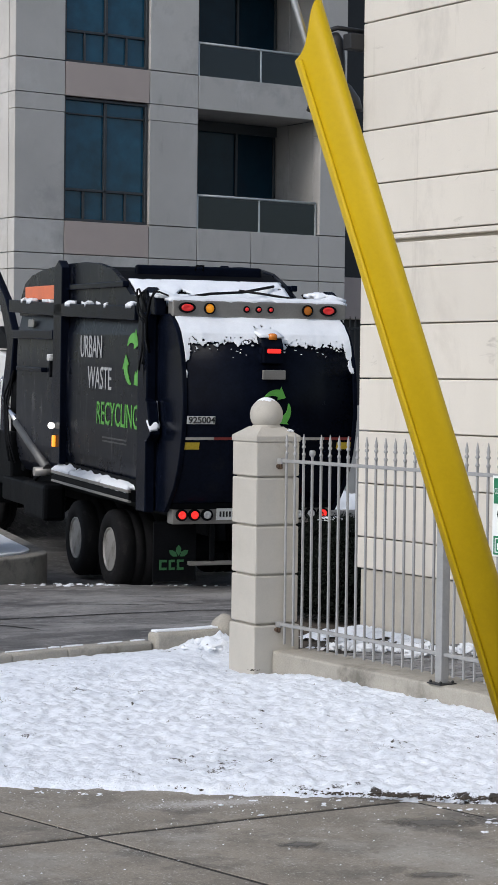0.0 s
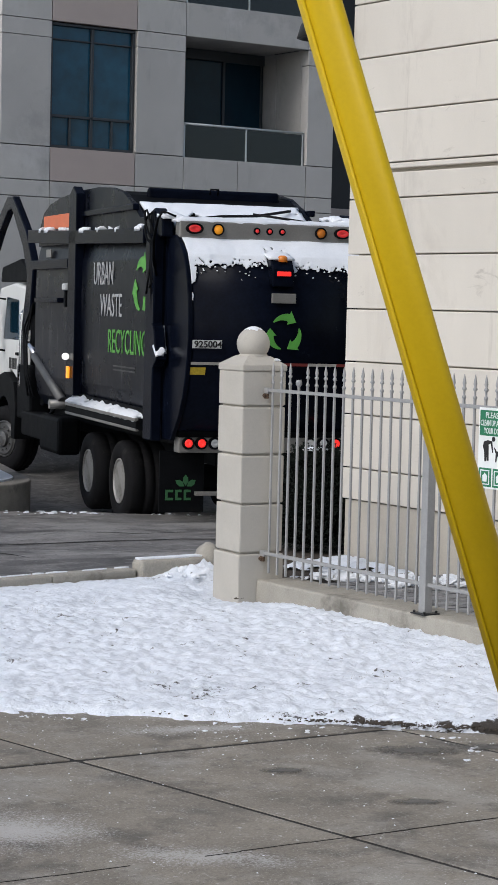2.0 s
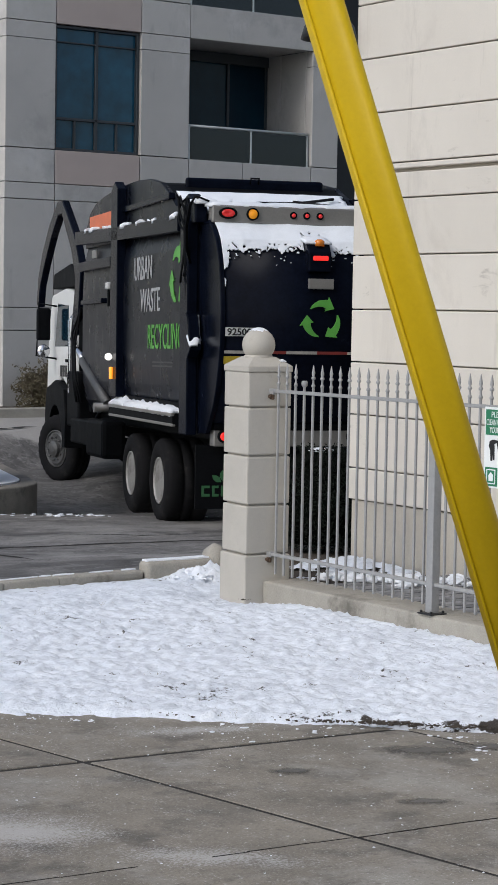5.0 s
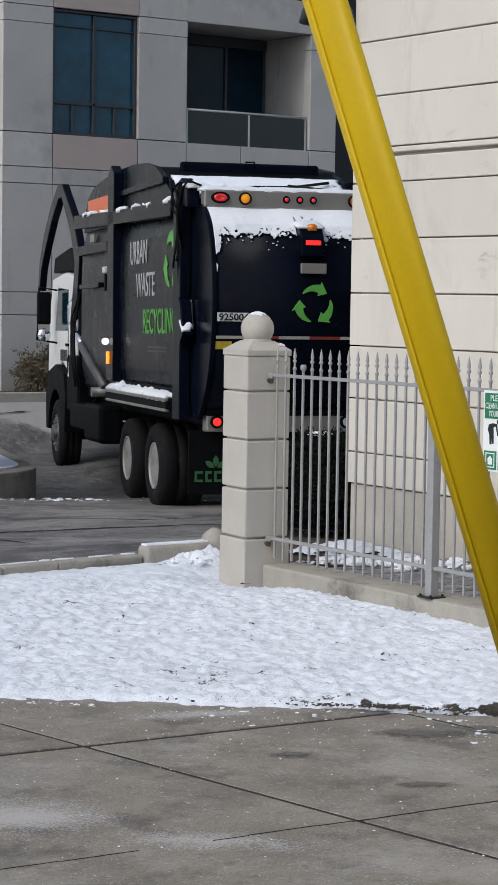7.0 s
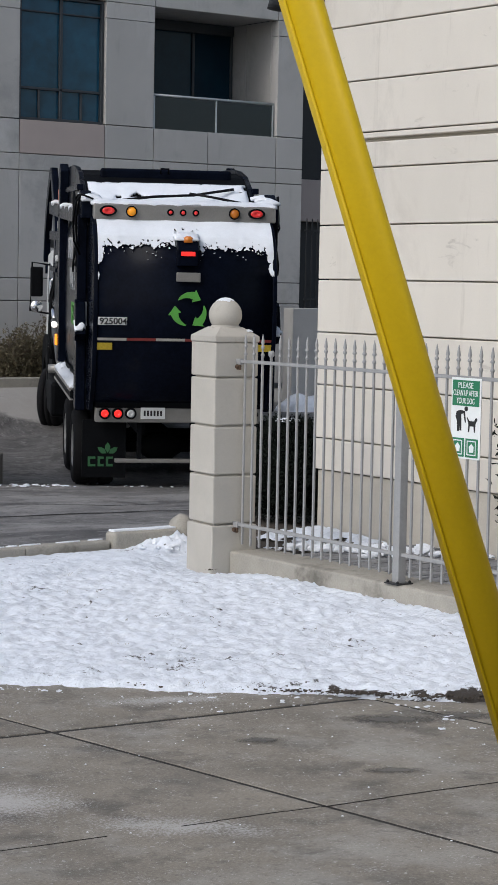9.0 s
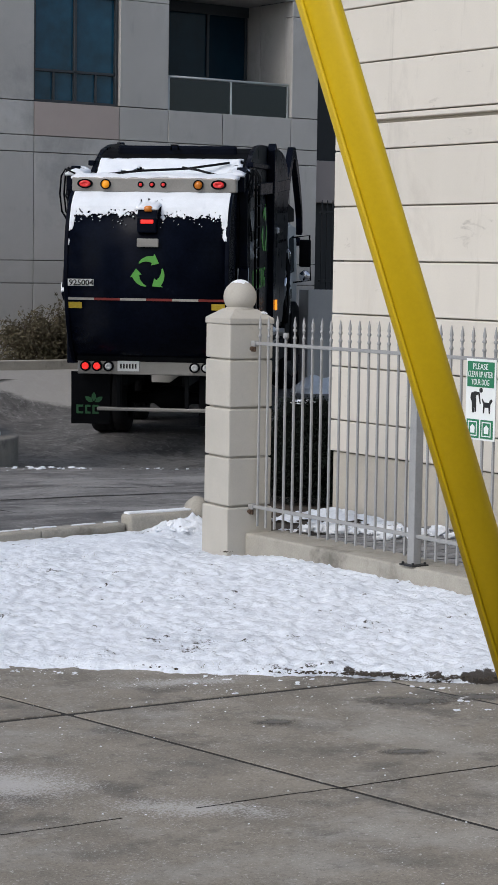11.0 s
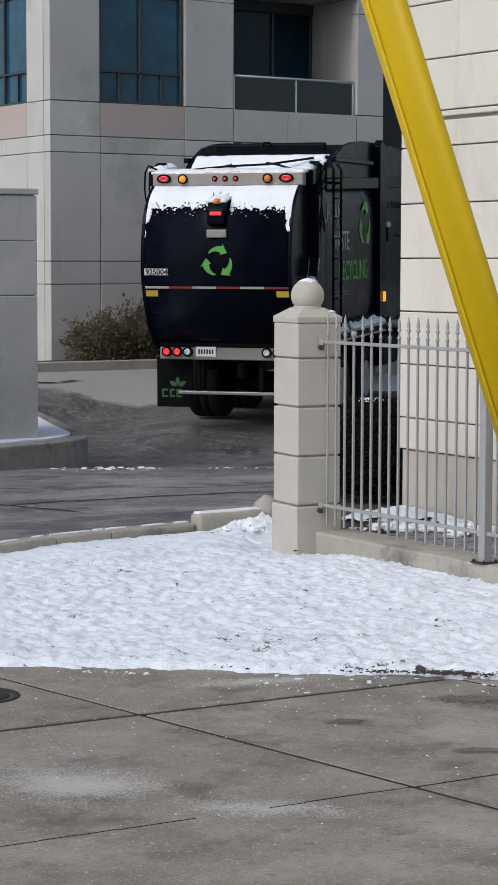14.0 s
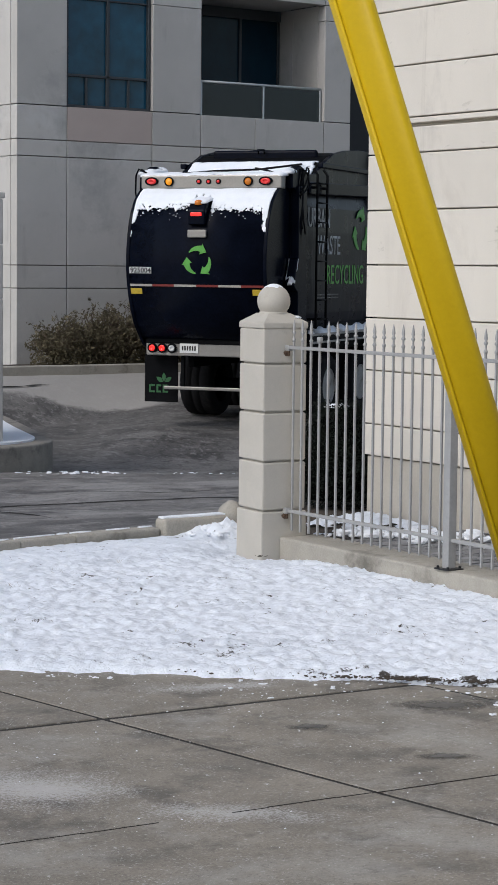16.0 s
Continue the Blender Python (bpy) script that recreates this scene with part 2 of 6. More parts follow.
def bm_prism(bm, outline, axis, a, b, smooth=False):
    """An outline of 2D points pulled along an axis from a to b. axis x: points are (y, z); y: (x, z); z: (x, y)."""
    def at(p, k):
        return {"x": (k, p[0], p[1]), "y": (p[0], k, p[1]), "z": (p[0], p[1], k)}[axis]
    va = [bm.verts.new(at(p, a)) for p in outline]
    vb = [bm.verts.new(at(p, b)) for p in outline]
    fs = [bm.faces.new(va), bm.faces.new(list(reversed(vb)))]
    for i in range(len(outline)):
        j = (i + 1) % len(outline)
        f = bm.faces.new((va[i], vb[i], vb[j], va[j]))
        f.smooth = smooth
        fs.append(f)
    bmesh.ops.recalc_face_normals(bm, faces=fs)
    return fs


def prism(outline, axis, a, b, bevel=0.0, smooth=False):
    bm = bmesh.new()
    bm_prism(bm, outline, axis, a, b, smooth)
    if bevel:
        bmesh.ops.bevel(bm, geom=list(bm.edges), offset=bevel, segments=2, affect="EDGES", clamp_overlap=True, profile=0.5)
    return bm


def bm_lathe(bm, profile, segs, axis, centre=(0, 0, 0)):
    """Points (radius, height) turned round an axis."""
    rings = []
    for r, h in profile:
        ring = []
        for i in range(segs):
            a = 2 * math.pi * i / segs
            c, s = r * math.cos(a), r * math.sin(a)
            p = {"x": (h, c, s), "y": (c, h, s), "z": (c, s, h)}[axis]
            ring.append(bm.verts.new(Vector(p) + Vector(centre)))
        rings.append(ring)
    fs = []
    for ra, rb in zip(rings, rings[1:]):
        for i in range(segs):
            j = (i + 1) % segs
            f = bm.faces.new((ra[i], ra[j], rb[j], rb[i]))
            f.smooth = True
            fs.append(f)
    for ring in (rings[0], rings[-1]):
        fs.append(bm.faces.new(ring))
    bmesh.ops.recalc_face_normals(bm, faces=fs)


def lathe(profile, segs=24, axis="z", centre=(0, 0, 0)):
    bm = bmesh.new()
    bm_lathe(bm, profile, segs, axis, centre)
    return bm


def bm_tube(bm, points, radius, segs=8):
    """A round bar along a chain of points."""
    pts = [Vector(p) for p in points]
    rings = []
    for i, p in enumerate(pts):
        d = (pts[min(i + 1, len(pts) - 1)] - pts[max(i - 1, 0)]).normalized()
        q = d.to_track_quat("Z", "Y")
        rad = radius[i] if isinstance(radius, (list, tuple)) else radius
        rings.append([bm.verts.new(p + q @ Vector((rad * math.cos(2 * math.pi * k / segs), rad * math.sin(2 * math.pi * k / segs), 0))) for k in range(segs)])
    fs = []
    for ra, rb in zip(rings, rings[1:]):
        for k in range(segs):
            j = (k + 1) % segs
            f = bm.faces.new((ra[k], ra[j], rb[j], rb[k]))
            f.smooth = True
            fs.append(f)
    fs.append(bm.faces.new(rings[0]))
    fs.append(bm.faces.new(list(reversed(rings[-1]))))
    bmesh.ops.recalc_face_normals(bm, faces=fs)


def tube(points, radius, segs=8):
    bm = bmesh.new()
    bm_tube(bm, points, radius, segs)
    return bm


def mesh_of(bm, name, material):
    me = bpy.data.meshes.new(name)
    bm.to_mesh(me)
    bm.free()
    me.materials.append(material)
    return me


def part(name, bm, material, parent, label=""):
    ob = new(name, mesh_of(bm, name, material))
    ob.parent = parent
    return tagged(ob, label)


def thing(name, bm, material, label, category, group="", kind=""):
    return tagged(new(name, mesh_of(bm, name, material)), label, category, group, kind)


def empty(name, label, category, m=None, group="", kind=""):
    ob = new(name)
    ob.empty_display_size = 0.2
    if m is not None:
        ob.matrix_world = m
    return tagged(ob, label, category, group, kind)


def lettering(words, width, height, depth=0.004, bold=0.0):
    """The words as a mesh, width by height, centred on the origin in the xz plane, facing -y."""
    cu = bpy.data.curves.new("words", "FONT")
    cu.body, cu.extrude, cu.resolution_u, cu.offset = words, 0.01, 3, bold
    ob = bpy.data.objects.new("words", cu)
    scene.collection.objects.link(ob)
    me = bpy.data.meshes.new_from_object(ob.evaluated_get(bpy.context.evaluated_depsgraph_get()))
    bpy.data.objects.remove(ob)
    bm = bmesh.new()
    bm.from_mesh(me)
    bpy.data.meshes.remove(me)
    xs, ys = [v.co.x for v in bm.verts], [v.co.y for v in bm.verts]
    cx, cy, w, h = (min(xs) + max(xs)) / 2, (min(ys) + max(ys)) / 2, max(xs) - min(xs), max(ys) - min(ys)
    for v in bm.verts:
        v.co = Vector(((v.co.x - cx) / w * width, -v.co.z / 0.02 * depth, (v.co.y - cy) / h * height))
    return bm


def moved(bm, m):
    bmesh.ops.transform(bm, matrix=m, verts=list(bm.verts))
    return bm


# ---- the lie of the land ----
VIEW = radians(34.2)
LEVELS = ((-400, -0.12), (14.5, -0.12), (18, -0.18), (24, -0.36), (26.5, -0.445), (27.1, -0.57), (28.6, -0.63), (30, -0.6), (32, -0.56), (34, -0.5), (36, -0.36), (38, -0.12), (42, 0.1), (60, 0.3), (900, 0.4))


def ease(k):
    k = max(0.0, min(1.0, k))
    return k * k * (3 - 2 * k)


def land(x, y):
    s, u = x * math.sin(VIEW) + y * math.cos(VIEW), x * math.cos(VIEW) - y * math.sin(VIEW)
    z = LEVELS[-1][1]
    for (a, za), (b, zb) in zip(LEVELS, LEVELS[1:]):
        if s <= b:
            z = za + (zb - za) * (s - a) / (b - a)
            break
    # the turning side of the drive lies higher
    z += 0.23 * ease((u + 3.3) / 2.0) * ease((s - 30) / 2.0) * ease((38.5 - s) / 2.5)
    # the drive climbs to the planting bed
    return z + (0.29 - z) * ease((y - 30.4) / 2.1) * ease((23.0 - x) / 2.0)


def build_ground():
    xs = [-400, -150, -60, -20] + [i * 0.5 for i in range(-16, 24)] + [12 + i * 0.2 for i in range(60)] + [24 + i * 0.5 for i in range(33)] + [50, 80, 150, 400, 800]
    ys = [-400, -150, -60, -20] + [i * 0.5 for i in range(-16, 42)] + [21 + i * 0.2 for i in range(65)] + [34 + i * 0.5 for i in range(21)] + [50, 80, 150, 400, 800]
    verts = [(x, y, land(x, y) + 0.012 * noise.noise((x * 0.5, y * 0.5, 0))) for y in ys for x in xs]
    n = len(xs)
    faces = [(j * n + i, j * n + i + 1, (j + 1) * n + i + 1, (j + 1) * n + i) for j in range(len(ys) - 1) for i in range(n - 1)]
    me = bpy.data.meshes.new("ground")
    me.from_pydata(verts, [], faces)
    me.polygons.foreach_set("use_smooth", [True] * len(faces))
    me.materials.append(M["asphalt"])
    # the far end of the drive has dried to a paler grey
    dry = []
    for x, y, z in verts:
        rim = 31.75 - 0.62 * max(0.0, min(2.0, x - 16.3)) + 0.25 * max(0.0, x - 18.3)
        dry.append(ease((y - rim) / 1.5 + 0.5))
    me.attributes.new("dry", "FLOAT", "POINT").data.foreach_set("value", dry)
    tagged(new("ground", me), "worn damp grey asphalt driveway rising to the building", "road", kind="structure")


build_ground()


def apron_level(s):
    return -0.12 if s < 14.5 else -0.12 - 0.06 * (s - 14.5) / 3.5 if s < 18 else -0.18 - 0.031 * (s - 18)


def build_apron():
    """The paler near part of the drive, laid across the view, ending in a broken lip."""
    m = pose(0, 0, 0, 0, 0, -34.2)
    us, ss = [i * 0.1 for i in range(-100, 101)], [14.6 + i * 0.4 for i in range(30)] + [26.45, 26.6, 26.66]
    verts = []
    for k, s in enumerate(ss):
        for u in us:
            far = k >= len(ss) - 2
            sx = s + ((0.14 * noise.noise((u * 0.8, 3, 0)) + 0.05 * noise.noise((u * 4, 5, 0))) if far else 0)
            z = apron_level(s) + 0.018 + 0.014 * noise.noise((u * 0.7, s * 0.5, 0)) + 0.006 * noise.noise((u * 2.5, s * 1.5, 4))
            if s > 25.9:
                z += 0.008 * noise.noise((u * 6, 1, s))
            verts.append((u, sx, z if k < len(ss) - 1 else -0.75))
    n = len(us)
    faces = [(j * n + i, j * n + i + 1, (j + 1) * n + i + 1, (j + 1) * n + i) for j in range(len(ss) - 1) for i in range(n - 1)]
    me = bpy.data.meshes.new("road_apron")
    me.from_pydata(verts, [], faces)
    me.polygons.foreach_set("use_smooth", [True] * len(faces))
    me.materials.append(M["apron"])
    ob = tagged(new("road_apron", me), "pale worn driveway apron with damp tyre streaks", "road", kind="structure")
    ob.matrix_world = m


build_apron()


def build_road_cracks():
    """Open seams and cracks across the drive, wandering a little."""
    for k, (pts, w, level) in enumerate((
        ([(9.0, 18.95), (10.06, 19.08), (10.61, 19.09), (11.31, 19.08), (12.37, 19.0), (13.6, 18.7)], 0.07, None),
        ([(9.9, 21.1), (10.21, 20.88), (10.73, 20.55)], 0.08, None),
        ([(8.9, 19.9), (9.37, 19.16), (9.5, 18.41), (9.67, 17.51)], 0.05, None),
        ([(11.2, 20.4), (12.2, 20.0), (13.3, 19.9)], 0.04, None),
        ([(15.6, 31.86), (16.43, 31.85), (17.45, 31.85)], 0.035, 1),
    )):
        line = []
        for (xa, ya), (xb, yb) in zip(pts, pts[1:]):
            n = max(2, int(math.hypot(xb - xa, yb - ya) / 0.08))
            line += [(xa + (xb - xa) * i / n, ya + (yb - ya) * i / n) for i in range(n)]
        verts, faces = [], []
        for i, (x, y) in enumerate(line):
            d = Vector((line[min(i + 1, len(line) - 1)][0] - line[max(i - 1, 0)][0], line[min(i + 1, len(line) - 1)][1] - line[max(i - 1, 0)][1])).normalized()
            side = Vector((-d.y, d.x)) * w * (0.5 + 0.6 * noise.noise((i * 0.33, k, 0))) * min(1.0, i / 6, (len(line) - 1 - i) / 6)
            off = Vector((-d.y, d.x)) * 0.06 * noise.noise((i * 0.12, k, 5))
            for q in (Vector((x, y)) + off + side, Vector((x, y)) + off - side):
                s = q.x * math.sin(VIEW) + q.y * math.cos(VIEW)
                u = q.x * math.cos(VIEW) - q.y * math.sin(VIEW)
                z = land(q.x, q.y) + 0.02 if level else apron_level(s) + 0.021 + 0.014 * noise.noise((u * 0.7, s * 0.5, 0)) + 0.006 * noise.noise((u * 2.5, s * 1.5, 4))
                verts.append((q.x, q.y, z + 0.002))
        faces = [(2 * i, 2 * i + 1, 2 * i + 3, 2 * i + 2) for i in range(len(line) - 1)]
        me = bpy.data.meshes.new("road_seam")
        me.from_pydata(verts, [], faces)
        me.materials.append(M["tar"])
        tagged(new("road_seam", me), "dark open seam across the driveway", "crack", kind="stuff")


build_road_cracks()


# ---- concrete pavement in slabs ----
def build_pavement():
    pav = empty("pavement", "worn grey concrete pavement with salt and damp stains", "pavement", pose(5.05, 8.79, 0), kind="structure")
    ex, ey = Vector((1.92, -0.15)), Vector((-0.30, 1.88))
    lo, hi = ex * -6 + ey * -7, ex * 4 + ey * 2
    part("bed", prism([tuple(lo), tuple(lo + ex * 10), tuple(hi), tuple(lo + ey * 9)], "z", -0.2, -0.008), M["tar"], pav)
    g, h = 0.0095, 0.0125
    corners = [ex * g + ey * h, ex * (1 - g) + ey * h, ex * (1 - g) + ey * (1 - h), ex * g + ey * (1 - h)]
    me = mesh_of(prism([(c.x, c.y) for c in corners], "z", -0.1, 0.0, 0.005), "slab", M["concrete"])
    # where the joint has filled up, two slabs read as one with a hairline crack
    corners = [ex * g + ey * h, ex * (1 - g) + ey * h, ex * (1 - g) + ey * (2 - h), ex * g + ey * (2 - h)]
    long_slab = mesh_of(prism([(c.x, c.y) for c in corners], "z", -0.1, 0.0, 0.005), "slab", M["concrete"])
    corners = [-ex * (1 - g) + ey * h, ex * (1 - g) + ey * h, ex * (1 - g) + ey * (2 - h), -ex * (1 - g) + ey * (2 - h)]
    wide_slab = mesh_of(prism([(c.x, c.y) for c in corners], "z", -0.1, 0.0, 0.005), "slab", M["concrete"])
    for k in range(-11, 22):
        if k in (4, 5, 11, 15, 16):
            continue
        a0, a1 = ex * (-0.02 - 0.09 * k), ex * (-0.02 - 0.09 * (k + 1))
        w = 0.0035 * (1 + 0.6 * noise.noise((k * 0.7, 2, 0))) * (1.4 if k < 3 else 1.0)
        o = -ey + Vector((0, 0.012 * noise.noise((k * 0.4, 0, 0))))
        p = [a0 + o, a1 + o, a1 + o + Vector((0, w)), a0 + o + Vector((0, w))]
        part("crack", prism([(q.x, q.y) for q in p], "z", -0.004, 0.0006), M["tar"], pav)
    for i in range(-6, 4):
        for j in range(-7, 2):
            if i + j > 2 or (i < 1 and j == -1) or (i, j) == (-2, -2):
                continue
            ob = new("slab", wide_slab if (i, j) == (-1, -2) else long_slab if i < 1 and j == -2 else me)
            ob.parent = pav
            o = ex * i + ey * j
            ob.matrix_basis = pose(o.x, o.y, random.uniform(-0.003, 0.0))
    return pav


build_pavement()


# ---- snowy lawn ----
def edge_distance(x, y):
    """Metres beyond the diagonal edge between pavement and lawn."""
    dx, dy = 2.12, -1.81
    n = math.hypot(dx, dy)
    return (-(dy) * (x - 5.0) + dx * (y - 10.27)) / n


def lawn_edge(x, y):
    """The same edge, ragged."""
    return edge_distance(x, y) + 0.10 * noise.noise((x * 1.3, y * 1.3, 3)) + 0.07 * noise.noise((x * 5, y * 5, 1)) + 0.03 * noise.noise((x * 17, y * 17, 5))


def build_lawn():
    step, x0, y0, nx, ny = 0.026, 2.0, 6.4, 300, 306
    verts, faces, worn = [], [], []
    for j in range(ny):
        for i in range(nx):
            x, y = x0 + i * step, y0 + j * step
            d = lawn_edge(x, y)
            k = max(0.0, min(1.0, (d + 0.06) / 0.2))
            k = k * k * (3 - 2 * k)
            # clumps pressed down by feet: soft mounds with hollows between
            u, s = x * math.cos(VIEW) - y * math.sin(VIEW), x * math.sin(VIEW) + y * math.cos(VIEW)
            h = 0.012 * noise.noise((x * 2.3, y * 2.3, 7)) + 0.014 * noise.noise((u * 5, s * 5, 2)) + 0.019 * noise.noise((u * 11, s * 10, 4)) + 0.018 * noise.noise((u * 20, s * 18, 8)) + 0.009 * noise.noise((u * 33, s * 30, 5))
            calm = 1 - 0.6 * max(0.0, min(1.0, (y - 13.3) / 0.8))
            mound = max(0.0, 1 - math.hypot((x - 9.35) / 0.42, (y - 14.2) / 0.3))
            h = h * calm + mound * (0.1 + 0.1 * noise.noise((x * 11, y * 11, 6)) + 0.06 * noise.noise((x * 24, y * 24, 9)))
            bare = max(0.0, 1 - abs(d - 0.07) / 0.15) * max(0.0, min(1.0, (x - 6.35) / 0.45)) * max(0.0, min(1.0, 0.62 + 1.3 * noise.noise((x * 5, y * 5, 3))))
            bare += 0.42 * max(0.0, 1 - math.hypot((x - 6.57) / 0.45, (y - 9.84) / 0.3))
            worn.append(min(1.0, bare))
            # melted back round the pillar
            well = 0.075 * max(0.0, 1 - max(0.0, math.hypot(x - 9.19, y - 13.28) - 0.24) / 0.5)
            verts.append((x, y, -well - 0.03 + k * (0.066 + h * (1 - 0.75 * min(1.0, bare)))))
    for j in range(ny - 1):
        for i in range(nx - 1):
            x, y = x0 + (i + 0.5) * step, y0 + (j + 0.5) * step
            if edge_distance(x, y) > -0.5:
                faces.append((j * nx + i, j * nx + i + 1, (j + 1) * nx + i + 1, (j + 1) * nx + i))
    me = bpy.data.meshes.new("snow_lawn")
    me.from_pydata(verts, [], faces)
    me.polygons.foreach_set("use_smooth", [True] * len(faces))
    me.materials.append(M["snow_thin"])
    me.attributes.new("worn", "FLOAT", "POINT").data.foreach_set("value", worn)
    tagged(new("snow_lawn", me), "thin trodden snow over a lawn with soil showing through", "snow", kind="structure")


def snow_thin():
    """Snow with soil and grass showing where it has worn thin, and streak shading in its colour."""
    m = mat("thin_snow", (0.745, 0.785, 0.845), 0.7, var=0.08, scale=7, fine=42, bump=0.8, relief=0.022)
    # thin greyish cover, plus shaded hollows and bright clumps painted as colour
    overlaid(m, ((1.3, (1, 1, 1), 34, 0.5, 0.66, (0.56, 0.6, 0.66), 0.55), (6.0, (0.8, 1, 1), 34, 0.52, 0.64, (0.5, 0.535, 0.59), 0.5), (17.0, (0.7, 1, 1), 34, 0.54, 0.64, (0.86, 0.89, 0.93), 0.6)))
    n, l = m.node_tree.nodes, m.node_tree.links
    p = n["Principled BSDF"]
    base = p.inputs["Base Color"].links[0].from_socket
    tc = n.new("ShaderNodeTexCoord")
    a, b = n.new("ShaderNodeTexNoise"), n.new("ShaderNodeTexNoise")
    a.inputs["Scale"].default_value, a.inputs["Detail"].default_value, a.inputs["Roughness"].default_value = 3.4, 10, 0.78
    b.inputs["Scale"].default_value, b.inputs["Detail"].default_value = 30, 6
    for t in (a, b):
        l.new(tc.outputs["Object"], t.inputs["Vector"])
    sub = n.new("ShaderNodeMath")
    sub.operation = "MULTIPLY_ADD"
    l.new(b.outputs[0], sub.inputs[0])
    sub.inputs[1].default_value = 0.28
    l.new(a.outputs[0], sub.inputs[2])
    thin = n.new("ShaderNodeAttribute")
    thin.attribute_name = "worn"
    more = n.new("ShaderNodeMath")
    more.operation = "MULTIPLY_ADD"
    l.new(thin.outputs["Fac"], more.inputs[0])
    more.inputs[1].default_value = 0.3
    l.new(sub.outputs[0], more.inputs[2])
    r = n.new("ShaderNodeMapRange")
    r.inputs["From Min"].default_value, r.inputs["From Max"].default_value = 0.755, 0.80
    l.new(more.outputs[0], r.inputs["Value"])
    mx = n.new("ShaderNodeMix")
    mx.data_type = "RGBA"
    l.new(r.outputs[0], mx.inputs["Factor"])
    l.new(base, mx.inputs["A"])
    mx.inputs["B"].default_value = (0.035, 0.028, 0.022, 1)
    l.new(mx.outputs["Result"], p.inputs["Base Color"])
    return m


def overlaid(m, layers, local=False):
    """Further mottling over a finished surface: (scale, stretch, turn, from, to, colour, amount)."""
    n, l = m.node_tree.nodes, m.node_tree.links
    p = n["Principled BSDF"]
    base = p.inputs["Base Color"].links[0].from_socket
    geo = n.new("ShaderNodeTexCoord" if local else "ShaderNodeNewGeometry")
    for sc, stretch, turn, lo, hi, col, top in layers:
        mp = n.new("ShaderNodeMapping")
        mp.inputs["Rotation"].default_value, mp.inputs["Scale"].default_value = (0, 0, radians(turn)), stretch
        l.new(geo.outputs["Object" if local else "Position"], mp.inputs[0])
        t = n.new("ShaderNodeTexNoise")
        t.inputs["Scale"].default_value, t.inputs["Detail"].default_value, t.inputs["Roughness"].default_value = sc, 8, 0.68
        t.inputs["Distortion"].default_value = 0.6
        l.new(mp.outputs[0], t.inputs["Vector"])
        r = n.new("ShaderNodeMapRange")
        r.inputs["From Min"].default_value, r.inputs["From Max"].default_value, r.inputs["To Max"].default_value = lo, hi, top
        l.new(t.outputs[0], r.inputs["Value"])
        mx = n.new("ShaderNodeMix")
        mx.data_type = "RGBA"
        l.new(r.outputs[0], mx.inputs["Factor"])
        l.new(base, mx.inputs["A"])
        mx.inputs["B"].default_value = (*col, 1)
        base = mx.outputs["Result"]
    l.new(base, p.inputs["Base Color"])


def salt_spots(m, spots):
    """Drifts of dried salt grains at given places: (x, y, half length, half width, turn)."""
    n, l = m.node_tree.nodes, m.node_tree.links
    p = n["Principled BSDF"]
    base = p.inputs["Base Color"].links[0].from_socket
    geo = n.new("ShaderNodeNewGeometry")
    grain, drift = n.new("ShaderNodeTexNoise"), n.new("ShaderNodeTexNoise")
    for t, sc in ((grain, 75.0), (drift, 4.0)):
        t.inputs["Scale"].default_value, t.inputs["Detail"].default_value, t.inputs["Roughness"].default_value = sc, 6, 0.7
        l.new(geo.outputs["Position"], t.inputs["Vector"])
    for x, y, a, b, turn in spots:
        mp = n.new("ShaderNodeMapping")
        mp.vector_type = "TEXTURE"
        mp.inputs["Location"].default_value, mp.inputs["Rotation"].default_value, mp.inputs["Scale"].default_value = (x, y, 0), (0, 0, radians(turn)), (a, b, 1)
        l.new(geo.outputs["Position"], mp.inputs[0])
        ln = n.new("ShaderNodeVectorMath")
        ln.operation = "LENGTH"
        l.new(mp.outputs[0], ln.inputs[0])
        near = n.new("ShaderNodeMapRange")
        near.inputs["From Min"].default_value, near.inputs["From Max"].default_value = 0.0, 1.3
        near.inputs["To Min"].default_value, near.inputs["To Max"].default_value = 0.36, 0.0
        l.new(ln.outputs["Value"], near.inputs["Value"])
        s1 = n.new("ShaderNodeMath")
        s1.operation = "MULTIPLY_ADD"
        l.new(grain.outputs[0], s1.inputs[0])
        s1.inputs[1].default_value = 1.1
        l.new(near.outputs[0], s1.inputs[2])
        s2 = n.new("ShaderNodeMath")
        s2.operation = "MULTIPLY_ADD"
        l.new(drift.outputs[0], s2.inputs[0])
        s2.inputs[1].default_value = 0.55
        l.new(s1.outputs[0], s2.inputs[2])
        r = n.new("ShaderNodeMapRange")
        r.inputs["From Min"].default_value, r.inputs["From Max"].default_value, r.inputs["To Max"].default_value = 0.95, 1.12, 0.7
        l.new(s2.outputs[0], r.inputs["Value"])
        mx = n.new("ShaderNodeMix")
        mx.data_type = "RGBA"
        l.new(r.outputs[0], mx.inputs["Factor"])
        l.new(base, mx.inputs["A"])
        mx.inputs["B"].default_value = (0.48, 0.47, 0.46, 1)
        base = mx.outputs["Result"]
    l.new(base, p.inputs["Base Color"])


